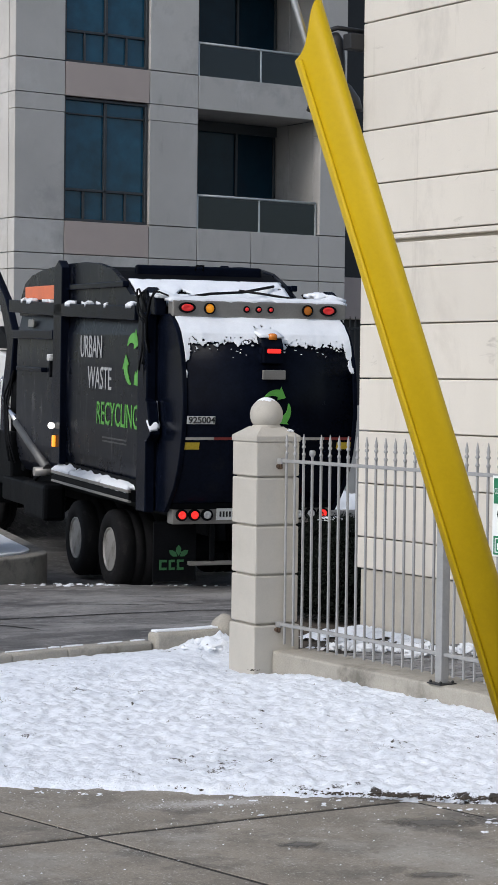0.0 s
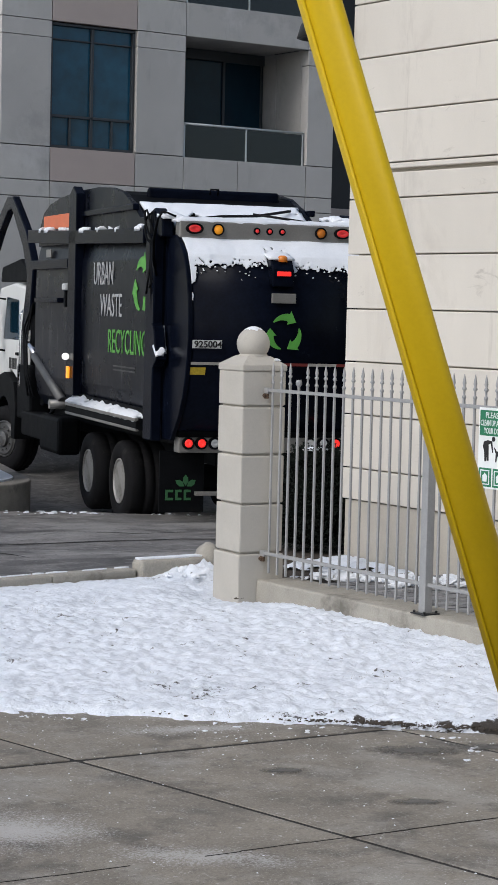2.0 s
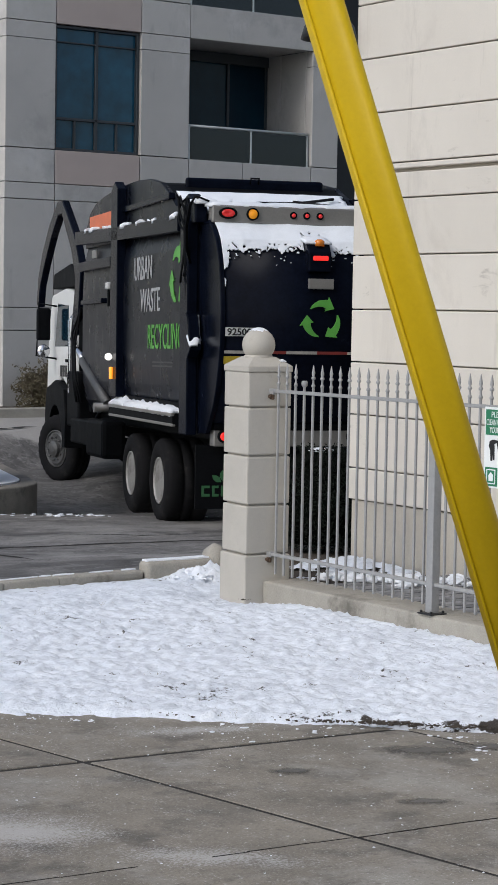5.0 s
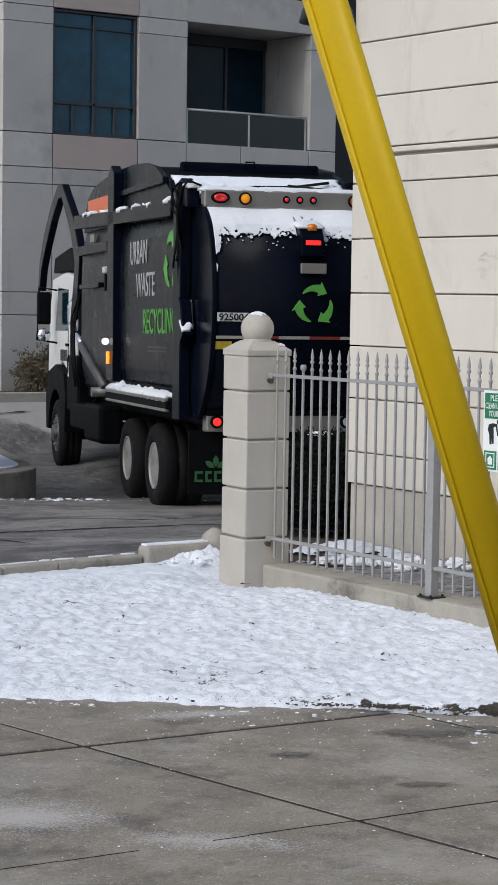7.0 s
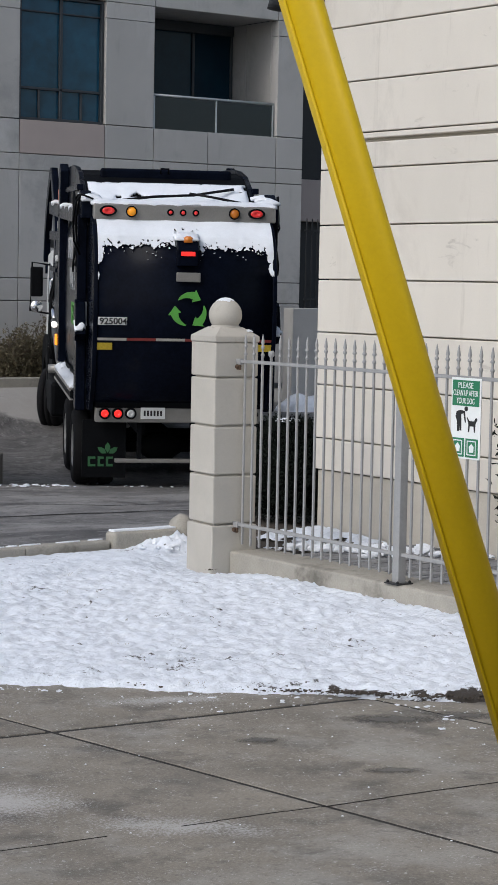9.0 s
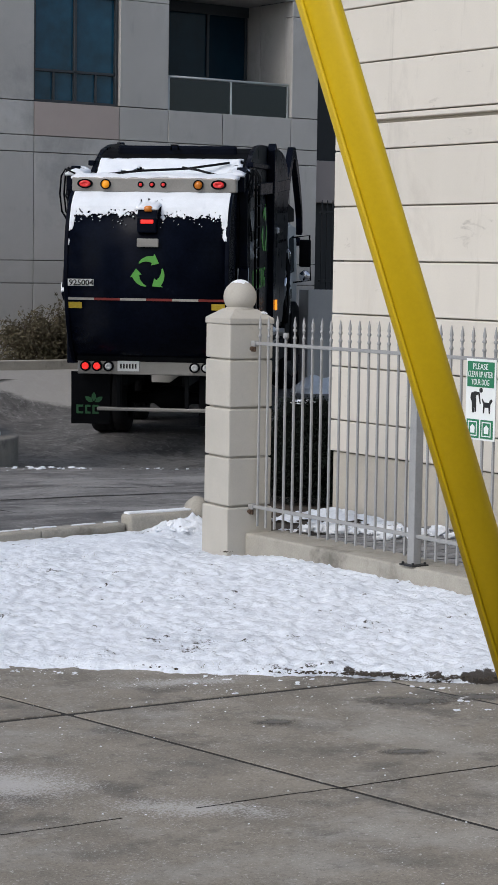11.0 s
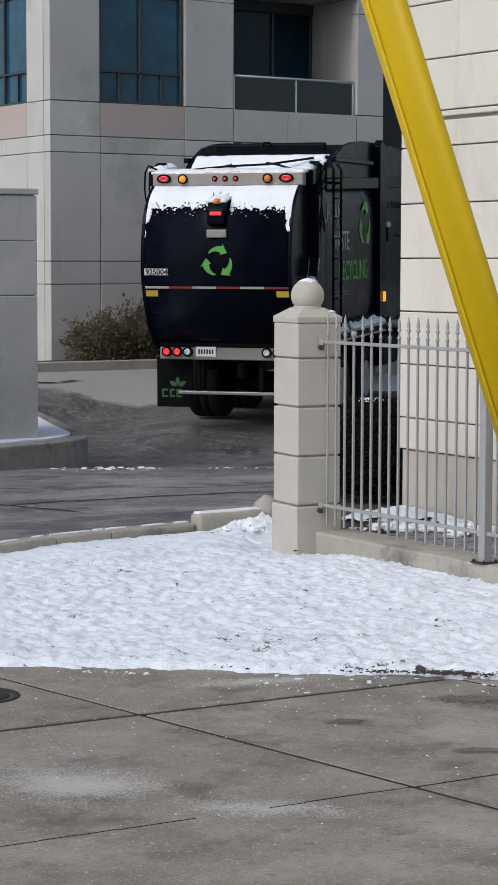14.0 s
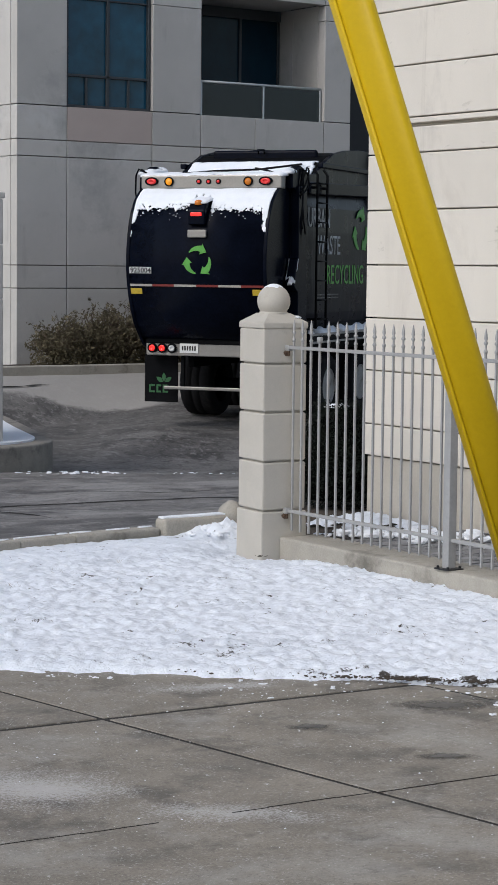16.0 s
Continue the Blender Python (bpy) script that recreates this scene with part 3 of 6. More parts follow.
def salted(m):
    """Dried salt and grit: pale mottling and specks over a finished surface."""
    n, l = m.node_tree.nodes, m.node_tree.links
    p = n["Principled BSDF"]
    base = p.inputs["Base Color"].links[0].from_socket
    geo = n.new("ShaderNodeNewGeometry")
    for sc, lo, hi, col, top in ((0.9, 0.5, 0.64, (0.36, 0.345, 0.315), 0.6), (30.0, 0.58, 0.66, (0.5, 0.485, 0.46), 0.75), (1.7, 0.54, 0.64, (0.085, 0.077, 0.068), 0.75), (12.0, 0.56, 0.66, (0.1, 0.09, 0.08), 0.5), (70.0, 0.56, 0.66, (0.07, 0.063, 0.055), 0.6), (110.0, 0.6, 0.68, (0.55, 0.53, 0.5), 0.6)):
        t = n.new("ShaderNodeTexNoise")
        t.inputs["Scale"].default_value, t.inputs["Detail"].default_value, t.inputs["Roughness"].default_value = sc, 9, 0.72
        l.new(geo.outputs["Position"], t.inputs["Vector"])
        r = n.new("ShaderNodeMapRange")
        r.inputs["From Min"].default_value, r.inputs["From Max"].default_value, r.inputs["To Max"].default_value = lo, hi, top
        l.new(t.outputs[0], r.inputs["Value"])
        mx = n.new("ShaderNodeMix")
        mx.data_type = "RGBA"
        l.new(r.outputs[0], mx.inputs["Factor"])
        l.new(base, mx.inputs["A"])
        mx.inputs["B"].default_value = (*col, 1)
        base = mx.outputs["Result"]
    l.new(base, p.inputs["Base Color"])


salted(M["concrete"])
salt_spots(M["concrete"], ((4.1, 7.75, 0.5, 0.36, -45), (4.65, 6.95, 0.5, 0.16, -42), (5.95, 9.16, 0.45, 0.12, -18)))
overlaid(M["apron"], (
    (0.35, (0.5, 1.4, 1), 26, 0.48, 0.56, (0.085, 0.082, 0.08), 0.5),
    (0.9, (0.5, 1.3, 1), 42, 0.53, 0.58, (0.05, 0.048, 0.047), 0.55),
    (0.5, (0.5, 1.3, 1), 28, 0.53, 0.6, (0.33, 0.32, 0.305), 0.6),
    (2.4, (0.8, 0.9, 1), 30, 0.56, 0.62, (0.05, 0.048, 0.046), 0.4),
    (6.0, (1.1, 0.7, 1), 34, 0.58, 0.63, (0.36, 0.35, 0.335), 0.5),
    (16.0, (1.2, 0.6, 1), 34, 0.57, 0.63, (0.04, 0.038, 0.036), 0.6)))
overlaid(M["asphalt"], (
    (0.22, (0.6, 1.0, 1), 20, 0.47, 0.55, (0.075, 0.072, 0.07), 0.7),
    (2.2, (1.0, 0.7, 1), 20, 0.52, 0.58, (0.045, 0.043, 0.042), 0.7),
    (5.0, (1.0, 0.7, 1), 34, 0.57, 0.63, (0.3, 0.29, 0.28), 0.55),
    (11.0, (1.1, 0.6, 1), 10, 0.57, 0.62, (0.3, 0.295, 0.29), 0.45),
    (14.0, (1.1, 0.6, 1), 50, 0.55, 0.61, (0.035, 0.034, 0.033), 0.65)))


def dried(m):
    """Where the drive has dried it is paler and smoother."""
    n, l = m.node_tree.nodes, m.node_tree.links
    p = n["Principled BSDF"]
    base = p.inputs["Base Color"].links[0].from_socket
    at, geo, t = n.new("ShaderNodeAttribute"), n.new("ShaderNodeNewGeometry"), n.new("ShaderNodeTexNoise")
    at.attribute_name = "dry"
    t.inputs["Scale"].default_value, t.inputs["Detail"].default_value, t.inputs["Roughness"].default_value = 1.1, 9, 0.72
    l.new(geo.outputs["Position"], t.inputs["Vector"])
    add, r, mx = n.new("ShaderNodeMath"), n.new("ShaderNodeMapRange"), n.new("ShaderNodeMix")
    l.new(at.outputs["Fac"], add.inputs[0])
    l.new(t.outputs[0], add.inputs[1])
    r.inputs["From Min"].default_value, r.inputs["From Max"].default_value, r.inputs["To Max"].default_value = 0.94, 1.12, 0.8
    l.new(add.outputs[0], r.inputs["Value"])
    mx.data_type = "RGBA"
    l.new(r.outputs[0], mx.inputs["Factor"])
    l.new(base, mx.inputs["A"])
    mx.inputs["B"].default_value = (0.37, 0.355, 0.335, 1)
    l.new(mx.outputs["Result"], p.inputs["Base Color"])


dried(M["asphalt"])


def fade_out(m):
    """A stain that thins out towards its rim."""
    n, l = m.node_tree.nodes, m.node_tree.links
    p, out = n["Principled BSDF"], n["Material Output"]
    tc = n.new("ShaderNodeTexCoord")
    flat = n.new("ShaderNodeVectorMath")
    flat.operation = "MULTIPLY_ADD"
    flat.inputs[1].default_value, flat.inputs[2].default_value = (2, 2, 0), (-1, -1, 0)
    l.new(tc.outputs["Generated"], flat.inputs[0])
    ln = n.new("ShaderNodeVectorMath")
    ln.operation = "LENGTH"
    l.new(flat.outputs[0], ln.inputs[0])
    t = n.new("ShaderNodeTexNoise")
    t.inputs["Scale"].default_value, t.inputs["Detail"].default_value = 14, 8
    l.new(tc.outputs["Object"], t.inputs["Vector"])
    add = n.new("ShaderNodeMath")
    add.operation = "MULTIPLY_ADD"
    l.new(t.outputs[0], add.inputs[0])
    add.inputs[1].default_value = 1.1
    l.new(ln.outputs["Value"], add.inputs[2])
    r = n.new("ShaderNodeMapRange")
    r.inputs["From Min"].default_value, r.inputs["From Max"].default_value = 0.8, 1.35
    r.inputs["To Min"].default_value, r.inputs["To Max"].default_value = 0.8, 0.0
    l.new(add.outputs[0], r.inputs["Value"])
    clear, mix = n.new("ShaderNodeBsdfTransparent"), n.new("ShaderNodeMixShader")
    l.new(r.outputs[0], mix.inputs[0])
    l.new(clear.outputs[0], mix.inputs[1])
    l.new(p.outputs[0], mix.inputs[2])
    l.new(mix.outputs[0], out.inputs["Surface"])


fade_out(M["damp"])
M["black_dusty"] = mat("truck_black_paint_streaked", (0.003, 0.0042, 0.0085), 0.28, var=0.5, scale=2.5, fine=25, bump=0.06, spec=0.08)
overlaid(M["black_dusty"], ((6.0, (1, 1, 0.12), 0, 0.59, 0.7, (0.09, 0.09, 0.095), 0.5), (2.0, (1, 1, 0.5), 0, 0.6, 0.74, (0.012, 0.013, 0.015), 0.4), (15.0, (1, 1, 0.07), 0, 0.6, 0.7, (0.14, 0.14, 0.14), 0.5)), True)
overlaid(M["precast"], ((0.8, (1, 1, 0.6), 0, 0.55, 0.68, (0.56, 0.555, 0.545), 0.5), (2.5, (1, 1, 0.3), 0, 0.58, 0.7, (0.3, 0.29, 0.275), 0.45)))
overlaid(M["beige"], ((1.2, (1, 1, 0.5), 0, 0.56, 0.68, (0.5, 0.46, 0.41), 0.45), (5.0, (1, 1, 0.12), 0, 0.6, 0.72, (0.42, 0.385, 0.34), 0.45), (2.6, (1, 1, 2.6), 0, 0.64, 0.72, (0.33, 0.3, 0.265), 0.5)))
M["snow_thin"] = snow_thin()
build_lawn()
tagged(thing("lawn_bed", box((1.5, 7.0, -0.3), (9.2, 14.4, -0.04)), M["soil"], "dark soil bed under the snow", "soil"), kind="structure")


# ---- kerb of the driveway ----
def build_kerb():
    kerb = empty("kerb", "low weathered concrete kerb between lawn and driveway", "kerb", kind="structure")
    curve = [(1.5, 10.9), (3.2, 12.4), (4.6, 13.3), (5.7, 13.75), (6.81, 14.02), (7.46, 14.26), (8.0, 14.33), (8.83, 14.38)]
    for (xa, ya), (xb, yb) in zip(curve, curve[1:]):
        d = Vector((xb - xa, yb - ya)).normalized()
        nrm = Vector((-d.y, d.x)) * 0.17
        pts = [(xa, ya), (xb, yb), (xb + nrm.x, yb + nrm.y), (xa + nrm.x, ya + nrm.y)]
        part("kerb_stone", prism([(p[0], p[1]) for p in pts], "z", -0.3, 0.1, 0.018), M["kerb"], kerb)
        # a thin line of snow left on the arris
        rnd = random.Random(int(xa * 10))
        dist, run = 0.0, math.hypot(xb - xa, yb - ya)
        while dist < run - 0.05:
            e = min(run - 0.01, dist + rnd.uniform(0.12, 0.45))
            w0, w1 = rnd.uniform(0.015, 0.03), rnd.uniform(0.02, 0.05)
            q = [Vector((xa, ya)) + d * dist, Vector((xa, ya)) + d * ((dist + e) / 2), Vector((xa, ya)) + d * e]
            un = nrm.normalized()
            ring = [q[0] + un * 0.1, q[1] + un * 0.09, q[2] + un * 0.1, q[2] + un * (0.1 + w0 * 0.6), q[1] + un * (0.1 + w1), q[0] + un * (0.1 + w0 * 0.6)]
            if xa > 5.5:
                part("snow", prism([tuple(p) for p in ring], "z", 0.094, 0.109, 0.005), M["snow"], kerb, "thin line of snow")
            dist = e + rnd.uniform(0.0, 0.15)
    part("snow", prism([(8.86, 14.38), (9.2, 14.36), (9.6, 14.37), (10.05, 14.38), (10.05, 14.46), (9.6, 14.48), (9.2, 14.46), (8.86, 14.47)], "z", 0.168, 0.188, 0.006), M["snow"], kerb, "thin line of snow")
    part("kerb_stone", box((8.84, 14.33, -0.3), (10.1, 14.5, 0.175), 0.035, 3), M["kerb"], kerb, "taller kerb stone with a stepped end")


build_kerb()


# ---- beige building ----
def build_beige():
    b = empty("beige_building", "beige stucco building with wide horizontal reveal joints", "building")
    part("core", box((10.92, -12, -0.3), (19, 14.18, 9.3)), M["plinth"], b)
    part("plinth", box((10.875, -12, -0.25), (11.2, 14.225, 0.635), 0.006), M["plinth"], b, "taupe stone plinth")
    zs = [0.64, 0.92, 1.39, 1.85, 2.31, 2.78, 3.26, 3.49, 3.56, 4.0, 4.47, 4.94, 5.41, 5.88, 6.35, 6.82, 7.3, 7.8, 8.3, 8.8, 9.3]
    for za, zb in zip(zs, zs[1:]):
        lift, drop = (0.02 if abs(za - 3.49) < 1e-6 else 0.0055), (0.014 if abs(zb - 3.49) < 1e-6 else 0.0055)
        part("course", box((10.85, -12, za + lift), (11.3, 14.25, zb - drop), 0.008, 2), M["beige"], b)
    part("roof", box((10.8, -12.1, 9.3), (19.1, 14.3, 9.5), 0.02), M["precast"], b)
    return b


build_beige()


def build_wall_lamp():
    lamp = empty("wall_lamp", "dark grey bracket lamp with a dome shade on the wall corner", "wall lamp", pose(10.69, 14.45, 0))
    part("bracket", box((0.02, -0.20, 5.18), (0.3, -0.08, 5.32), 0.01), M["iron_dark"], lamp)
    part("arm", tube([(0.25, -0.1, 5.36), (0.0, -0.03, 5.38), (-0.12, 0.0, 5.34)], 0.022, 8), M["iron_dark"], lamp)
    part("neck", lathe([(0.03, 5.34), (0.07, 5.28), (0.09, 5.1), (0.09, 4.98), (0.05, 4.93)], 20, "z", (0, 0, 0)), M["iron_dark"], lamp)
    part("shade", lathe([(0.06, 4.94), (0.14, 4.88), (0.22, 4.77), (0.25, 4.66), (0.235, 4.655), (0.1, 4.72)], 28), M["iron_dark"], lamp, "dark dome shade")


build_wall_lamp()


# ---- stone pillar ----
def build_pillar():
    c = (9.19, 13.28)
    p = empty("gate_pillar", "cast stone gate pillar with stacked blocks and a ball finial", "pillar", pose(c[0], c[1], 0, 0, 0, -5))
    zs = [-0.15, 0.37, 0.76, 1.15, 1.53]
    part("core", box((-0.168, -0.168, -0.1), (0.168, 0.168, 1.82)), M["pillar"], p)
    tops = [0.356, 0.746, 1.135, 1.518, 1.80]
    for za, zb in zip(zs, tops):
        w = 0.206 if za < 0 else 0.196
        part("block", box((-w, -w, za), (w, w, zb), 0.012, 2), M["pillar"], p)
    bm = bmesh.new()
    bm_box(bm, (-0.203, -0.203, 1.80), (0.203, 0.203, 1.85), 0.01)
    vs = [bm.verts.new(v) for v in ((-0.2, -0.2, 1.848), (0.2, -0.2, 1.848), (0.2, 0.2, 1.848), (-0.2, 0.2, 1.848), (-0.1, -0.1, 1.918), (0.1, -0.1, 1.918), (0.1, 0.1, 1.918), (-0.1, 0.1, 1.918))]
    for f in ((0, 1, 5, 4), (1, 2, 6, 5), (2, 3, 7, 6), (3, 0, 4, 7), (4, 5, 6, 7)):
        bm.faces.new([vs[i] for i in f])
    part("cap", bm, M["pillar"], p)
    part("collar", lathe([(0.11, 1.9), (0.115, 1.925), (0.085, 1.94), (0.08, 1.96)], 24), M["pillar"], p)
    ball = [(0.132 * math.sin(math.pi * i / 14) + 1e-4, 2.012 - 0.132 * math.cos(math.pi * i / 14)) for i in range(15)]
    part("ball_finial", lathe(ball, 32), M["pillar"], p, "round stone ball finial")
    bm = bmesh.new()
    bmesh.ops.create_icosphere(bm, subdivisions=3, radius=1.0)
    for v in bm.verts:
        k = 1 + 0.25 * noise.noise(v.co * 2)
        v.co = Vector((v.co.x * 0.05 * k + 0.14, v.co.y * 0.13 * k - 0.03, v.co.z * 0.018 * k + 1.885))
    part("snow_cap", bm, M["snow"], p, "small patch of snow")
    bm = bmesh.new()
    bmesh.ops.create_icosphere(bm, subdivisions=4, radius=1.0)
    for v in bm.verts:
        k = 1 + 0.3 * noise.noise(v.co * 2.3)
        a, q = math.atan2(v.co.y, v.co.x), min(0.085, math.hypot(v.co.x, v.co.y) * 0.07 * k)
        top = math.sqrt(0.132 ** 2 - q * q)
        v.co = Vector((q * math.cos(a), q * math.sin(a), 2.012 + top + (0.006 if v.co.z > 0 else -0.004) * (1 - (q / 0.09) ** 2)))
    part("snow_cap", bm, M["snow"], p, "dusting of snow on the ball")
    return p


build_pillar()


def build_kerb_stone():
    bm = bmesh.new()
    bmesh.ops.create_icosphere(bm, subdivisions=3, radius=1.0)
    for v in bm.verts:
        k = 1 + 0.12 * noise.noise(v.co * 1.7)
        v.co = Vector((v.co.x * 0.1 * k, v.co.y * 0.13 * k, max(-0.1, v.co.z * 0.15 * k + 0.02)))
    for f in bm.faces:
        f.smooth = True
    ob = thing("boulder", bm, M["kerb"], "small rounded stone beside the gate pillar", "stone")
    ob.matrix_world = pose(9.56, 14.42, 0.12)


build_kerb_stone()


# ---- fence ----
FX = 9.18


def build_fence():
    f = empty("fence", "grey painted iron picket fence with spear finials on a concrete kerb", "fence", pose(FX, 0, 0))
    part("rail", box((-0.016, 7.4, 1.642), (0.016, 13.04, 1.668), 0.004), M["iron"], f)
    part("rail", box((-0.016, 7.4, 0.355), (0.016, 13.04, 0.381), 0.004), M["iron"], f)
    for y in (11.05, 9.0):
        post = part("post", box((-0.035, y - 0.035, 0.165), (0.035, y + 0.035, 1.73), 0.005), M["iron"], f)
        plate = part("base_plate", box((-0.075, y - 0.075, 0.157), (0.075, y + 0.075, 0.168), 0.003), M["iron_dark"], post)
        for dx in (-0.055, 0.055):
            for dy in (-0.055, 0.055):
                part("bolt", lathe([(0.011, 0.166), (0.011, 0.18), (0.004, 0.185)], 6, "z", (dx, y + dy, 0)), M["iron_dark"], plate)
        part("cap", lathe([(0.04, 1.73), (0.042, 1.745), (0.02, 1.77), (0.005, 1.78)], 12, "z", (0, y, 0)), M["iron"], post)
    for z in (1.652, 0.366):
        bracket = part("bracket", box((-0.024, 13.02, z - 0.024), (0.024, 13.078, z + 0.022), 0.006), M["iron"], f)
        part("bolt", lathe([(0.014, -0.03), (0.014, -0.012), (0.009, 0.0)], 8, "x", (-0.012, 13.05, z - 0.04)), M["rust"], bracket, "rusty fixing bolt")
        part("lug", box((-0.02, 13.03, z - 0.065), (0.0, 13.078, z - 0.02), 0.005), M["rust"], bracket, "rusty fixing lug")
    shaft = mesh_of(box((-0.0085, -0.0085, 0.215), (0.0085, 0.0085, 1.72), 0.002, 1), "picket", M["iron"])
    tip = mesh_of(lathe([(0.009, 1.70), (0.015, 1.71), (0.015, 1.72), (0.008, 1.73), (0.008, 1.76), (0.016, 1.768), (0.016, 1.778), (0.008, 1.788), (0.014, 1.81), (0.009, 1.84), (0.002, 1.875)], 8), "finial", M["iron"])
    stub = mesh_of(lathe([(0.012, 1.70), (0.024, 1.715), (0.024, 1.74), (0.018, 1.75)], 8), "finial", M["iron"])
    y, i = 12.98, 0
    while y > 7.5:
        if min(abs(y - p) for p in (11.05, 9.0)) > 0.05:
            ob = new("picket", shaft)
            ob.parent, ob.location = f, (0, y, 0)
            t = new("finial", stub if i == 3 else tip)
            t.parent = ob
        y -= 0.114
        i += 1
    tagged(thing("fence_kerb", box((9.125, 7.0, -0.2), (9.5, 13.076, 0.158), 0.02, 2), M["kerb"], "concrete kerb under the iron fence", "kerb"), kind="structure")


build_fence()


def build_sign():
    s = empty("dog_sign", "green and white dog waste notice fixed to the fence", "sign", pose(FX - 0.03, 10.35, 1.382, 0, 0, -90))
    part("board", box((-0.15, -0.002, -0.275), (0.15, 0.004, 0.275), 0.0018, 1), M["sign_white"], s)
    part("header", box((-0.135, -0.005, 0.085), (0.135, -0.0025, 0.258)), M["sign_green"], s, "green header field")
    for k, (wd, w) in enumerate((("PLEASE", 0.15), ("CLEAN UP AFTER", 0.25), ("YOUR DOG", 0.18))):
        part("lettering", moved(lettering(wd, w, 0.04, 0.002), pose(0, -0.007, 0.225 - k * 0.053)), M["sign_white"], s)
    for cx in (-0.07, 0.07):
        fld = part("field", box((cx - 0.062, -0.005, -0.262), (cx + 0.062, -0.0025, -0.135)), M["sign_green"], s, "green pictogram field")
        part("outline", moved(prism([(-0.045, -0.05), (0.045, -0.05), (0.045, 0.05), (-0.045, 0.05), (-0.045, 0.0), (-0.038, 0.0), (-0.038, 0.043), (0.038, 0.043), (0.038, -0.043), (-0.038, -0.043), (-0.038, 0.0), (-0.045, 0.0)], "y", -0.0075, -0.0055), pose(cx, 0, -0.198)), M["sign_white"], fld)
        part("symbol", moved(prism([(-0.02, -0.03), (0.02, -0.03), (0.024, 0.01), (0.0, 0.03), (-0.024, 0.01)], "y", -0.0075, -0.0055), pose(cx, 0, -0.198)), M["sign_white"], fld)
    for pts in (
        [(-0.1, 0.01), (-0.085, -0.02), (-0.08, -0.09), (-0.062, -0.09), (-0.06, -0.02), (-0.055, -0.085), (-0.04, -0.085), (-0.042, 0.0), (-0.045, 0.025), (-0.02, 0.035), (-0.003, -0.03), (0.005, -0.025), (-0.008, 0.05), (-0.05, 0.055), (-0.09, 0.045)],
        [(0.03, -0.09), (0.04, -0.09), (0.045, -0.05), (0.085, -0.05), (0.09, -0.09), (0.1, -0.09), (0.102, -0.03), (0.122, -0.005), (0.115, 0.01), (0.1, 0.005), (0.09, -0.015), (0.04, -0.015), (0.02, 0.01), (0.015, 0.005), (0.032, -0.03)],
    ):
        part("pictogram", prism(pts, "y", -0.005, -0.0025), M["ink"], s)
    part("pictogram", moved(lathe([(0.001, -0.0012), (0.017, -0.001), (0.017, 0.001), (0.001, 0.0012)], 14, "y"), pose(0.006, -0.004, 0.065)), M["ink"], s)


build_sign()


# ---- yard strip between fence and wall ----
def build_yard():
    tagged(thing("yard_bed", box((9.4, 6.5, -0.3), (10.84, 14.3, 0.09)), M["soil"], "soil strip between fence and wall", "soil"), kind="structure")
    tagged(thing("planting_strip", box((10.62, 14.31, -0.3), (13.5, 15.6, 0.1), 0.02), M["soil"], "raised soil strip at the wall corner", "soil"), kind="structure")
    verts, faces = [], []
    w, d, z = 0.2, 0.1, 0.135
    for j in range(58):
        for i in range(7):
            x0, y0 = 9.45 + i * w + (0.1 if j % 2 else 0.0) - 0.05, 7.0 + j * d
            x1, y1, zz = x0 + w - 0.01, y0 + d - 0.01, z + random.uniform(-0.003, 0.003)
            if x1 > 10.84:
                x1 = 10.83
            k = len(verts)
            verts += [(x0, y0, 0.06), (x1, y0, 0.06), (x1, y1, 0.06), (x0, y1, 0.06), (x0 + 0.004, y0 + 0.004, zz), (x1 - 0.004, y0 + 0.004, zz), (x1 - 0.004, y1 - 0.004, zz), (x0 + 0.004, y1 - 0.004, zz)]
            faces += [(k + 4, k + 5, k + 6, k + 7), (k, k + 1, k + 5, k + 4), (k + 1, k + 2, k + 6, k + 5), (k + 2, k + 3, k + 7, k + 6), (k + 3, k, k + 4, k + 7)]
    me = bpy.data.meshes.new("paver_path")
    me.from_pydata(verts, [], faces)
    me.materials.append(M["paver"])
    tagged(new("paver_path", me), "narrow path of grey interlocking pavers behind the fence", "pavers", kind="stuff")


build_yard()


def lumpy(name, size, centre, seed, material, label, category, rough=0.25, sub=4, kind=""):
    bm = bmesh.new()
    bmesh.ops.create_icosphere(bm, subdivisions=sub, radius=1.0)
    for v in bm.verts:
        k = 1 + rough * noise.noise(v.co * 2.2 + Vector((seed, 0, 0))) + rough * 0.5 * noise.noise(v.co * 6 + Vector((0, seed, 0)))
        v.co = Vector((v.co.x * size[0] * k, v.co.y * size[1] * k, max(-0.1 * size[2], v.co.z * size[2] * k)))
    for f in bm.faces:
        f.smooth = True
    ob = thing(name, bm, material, label, category, kind=kind)
    ob.location = centre
    return ob


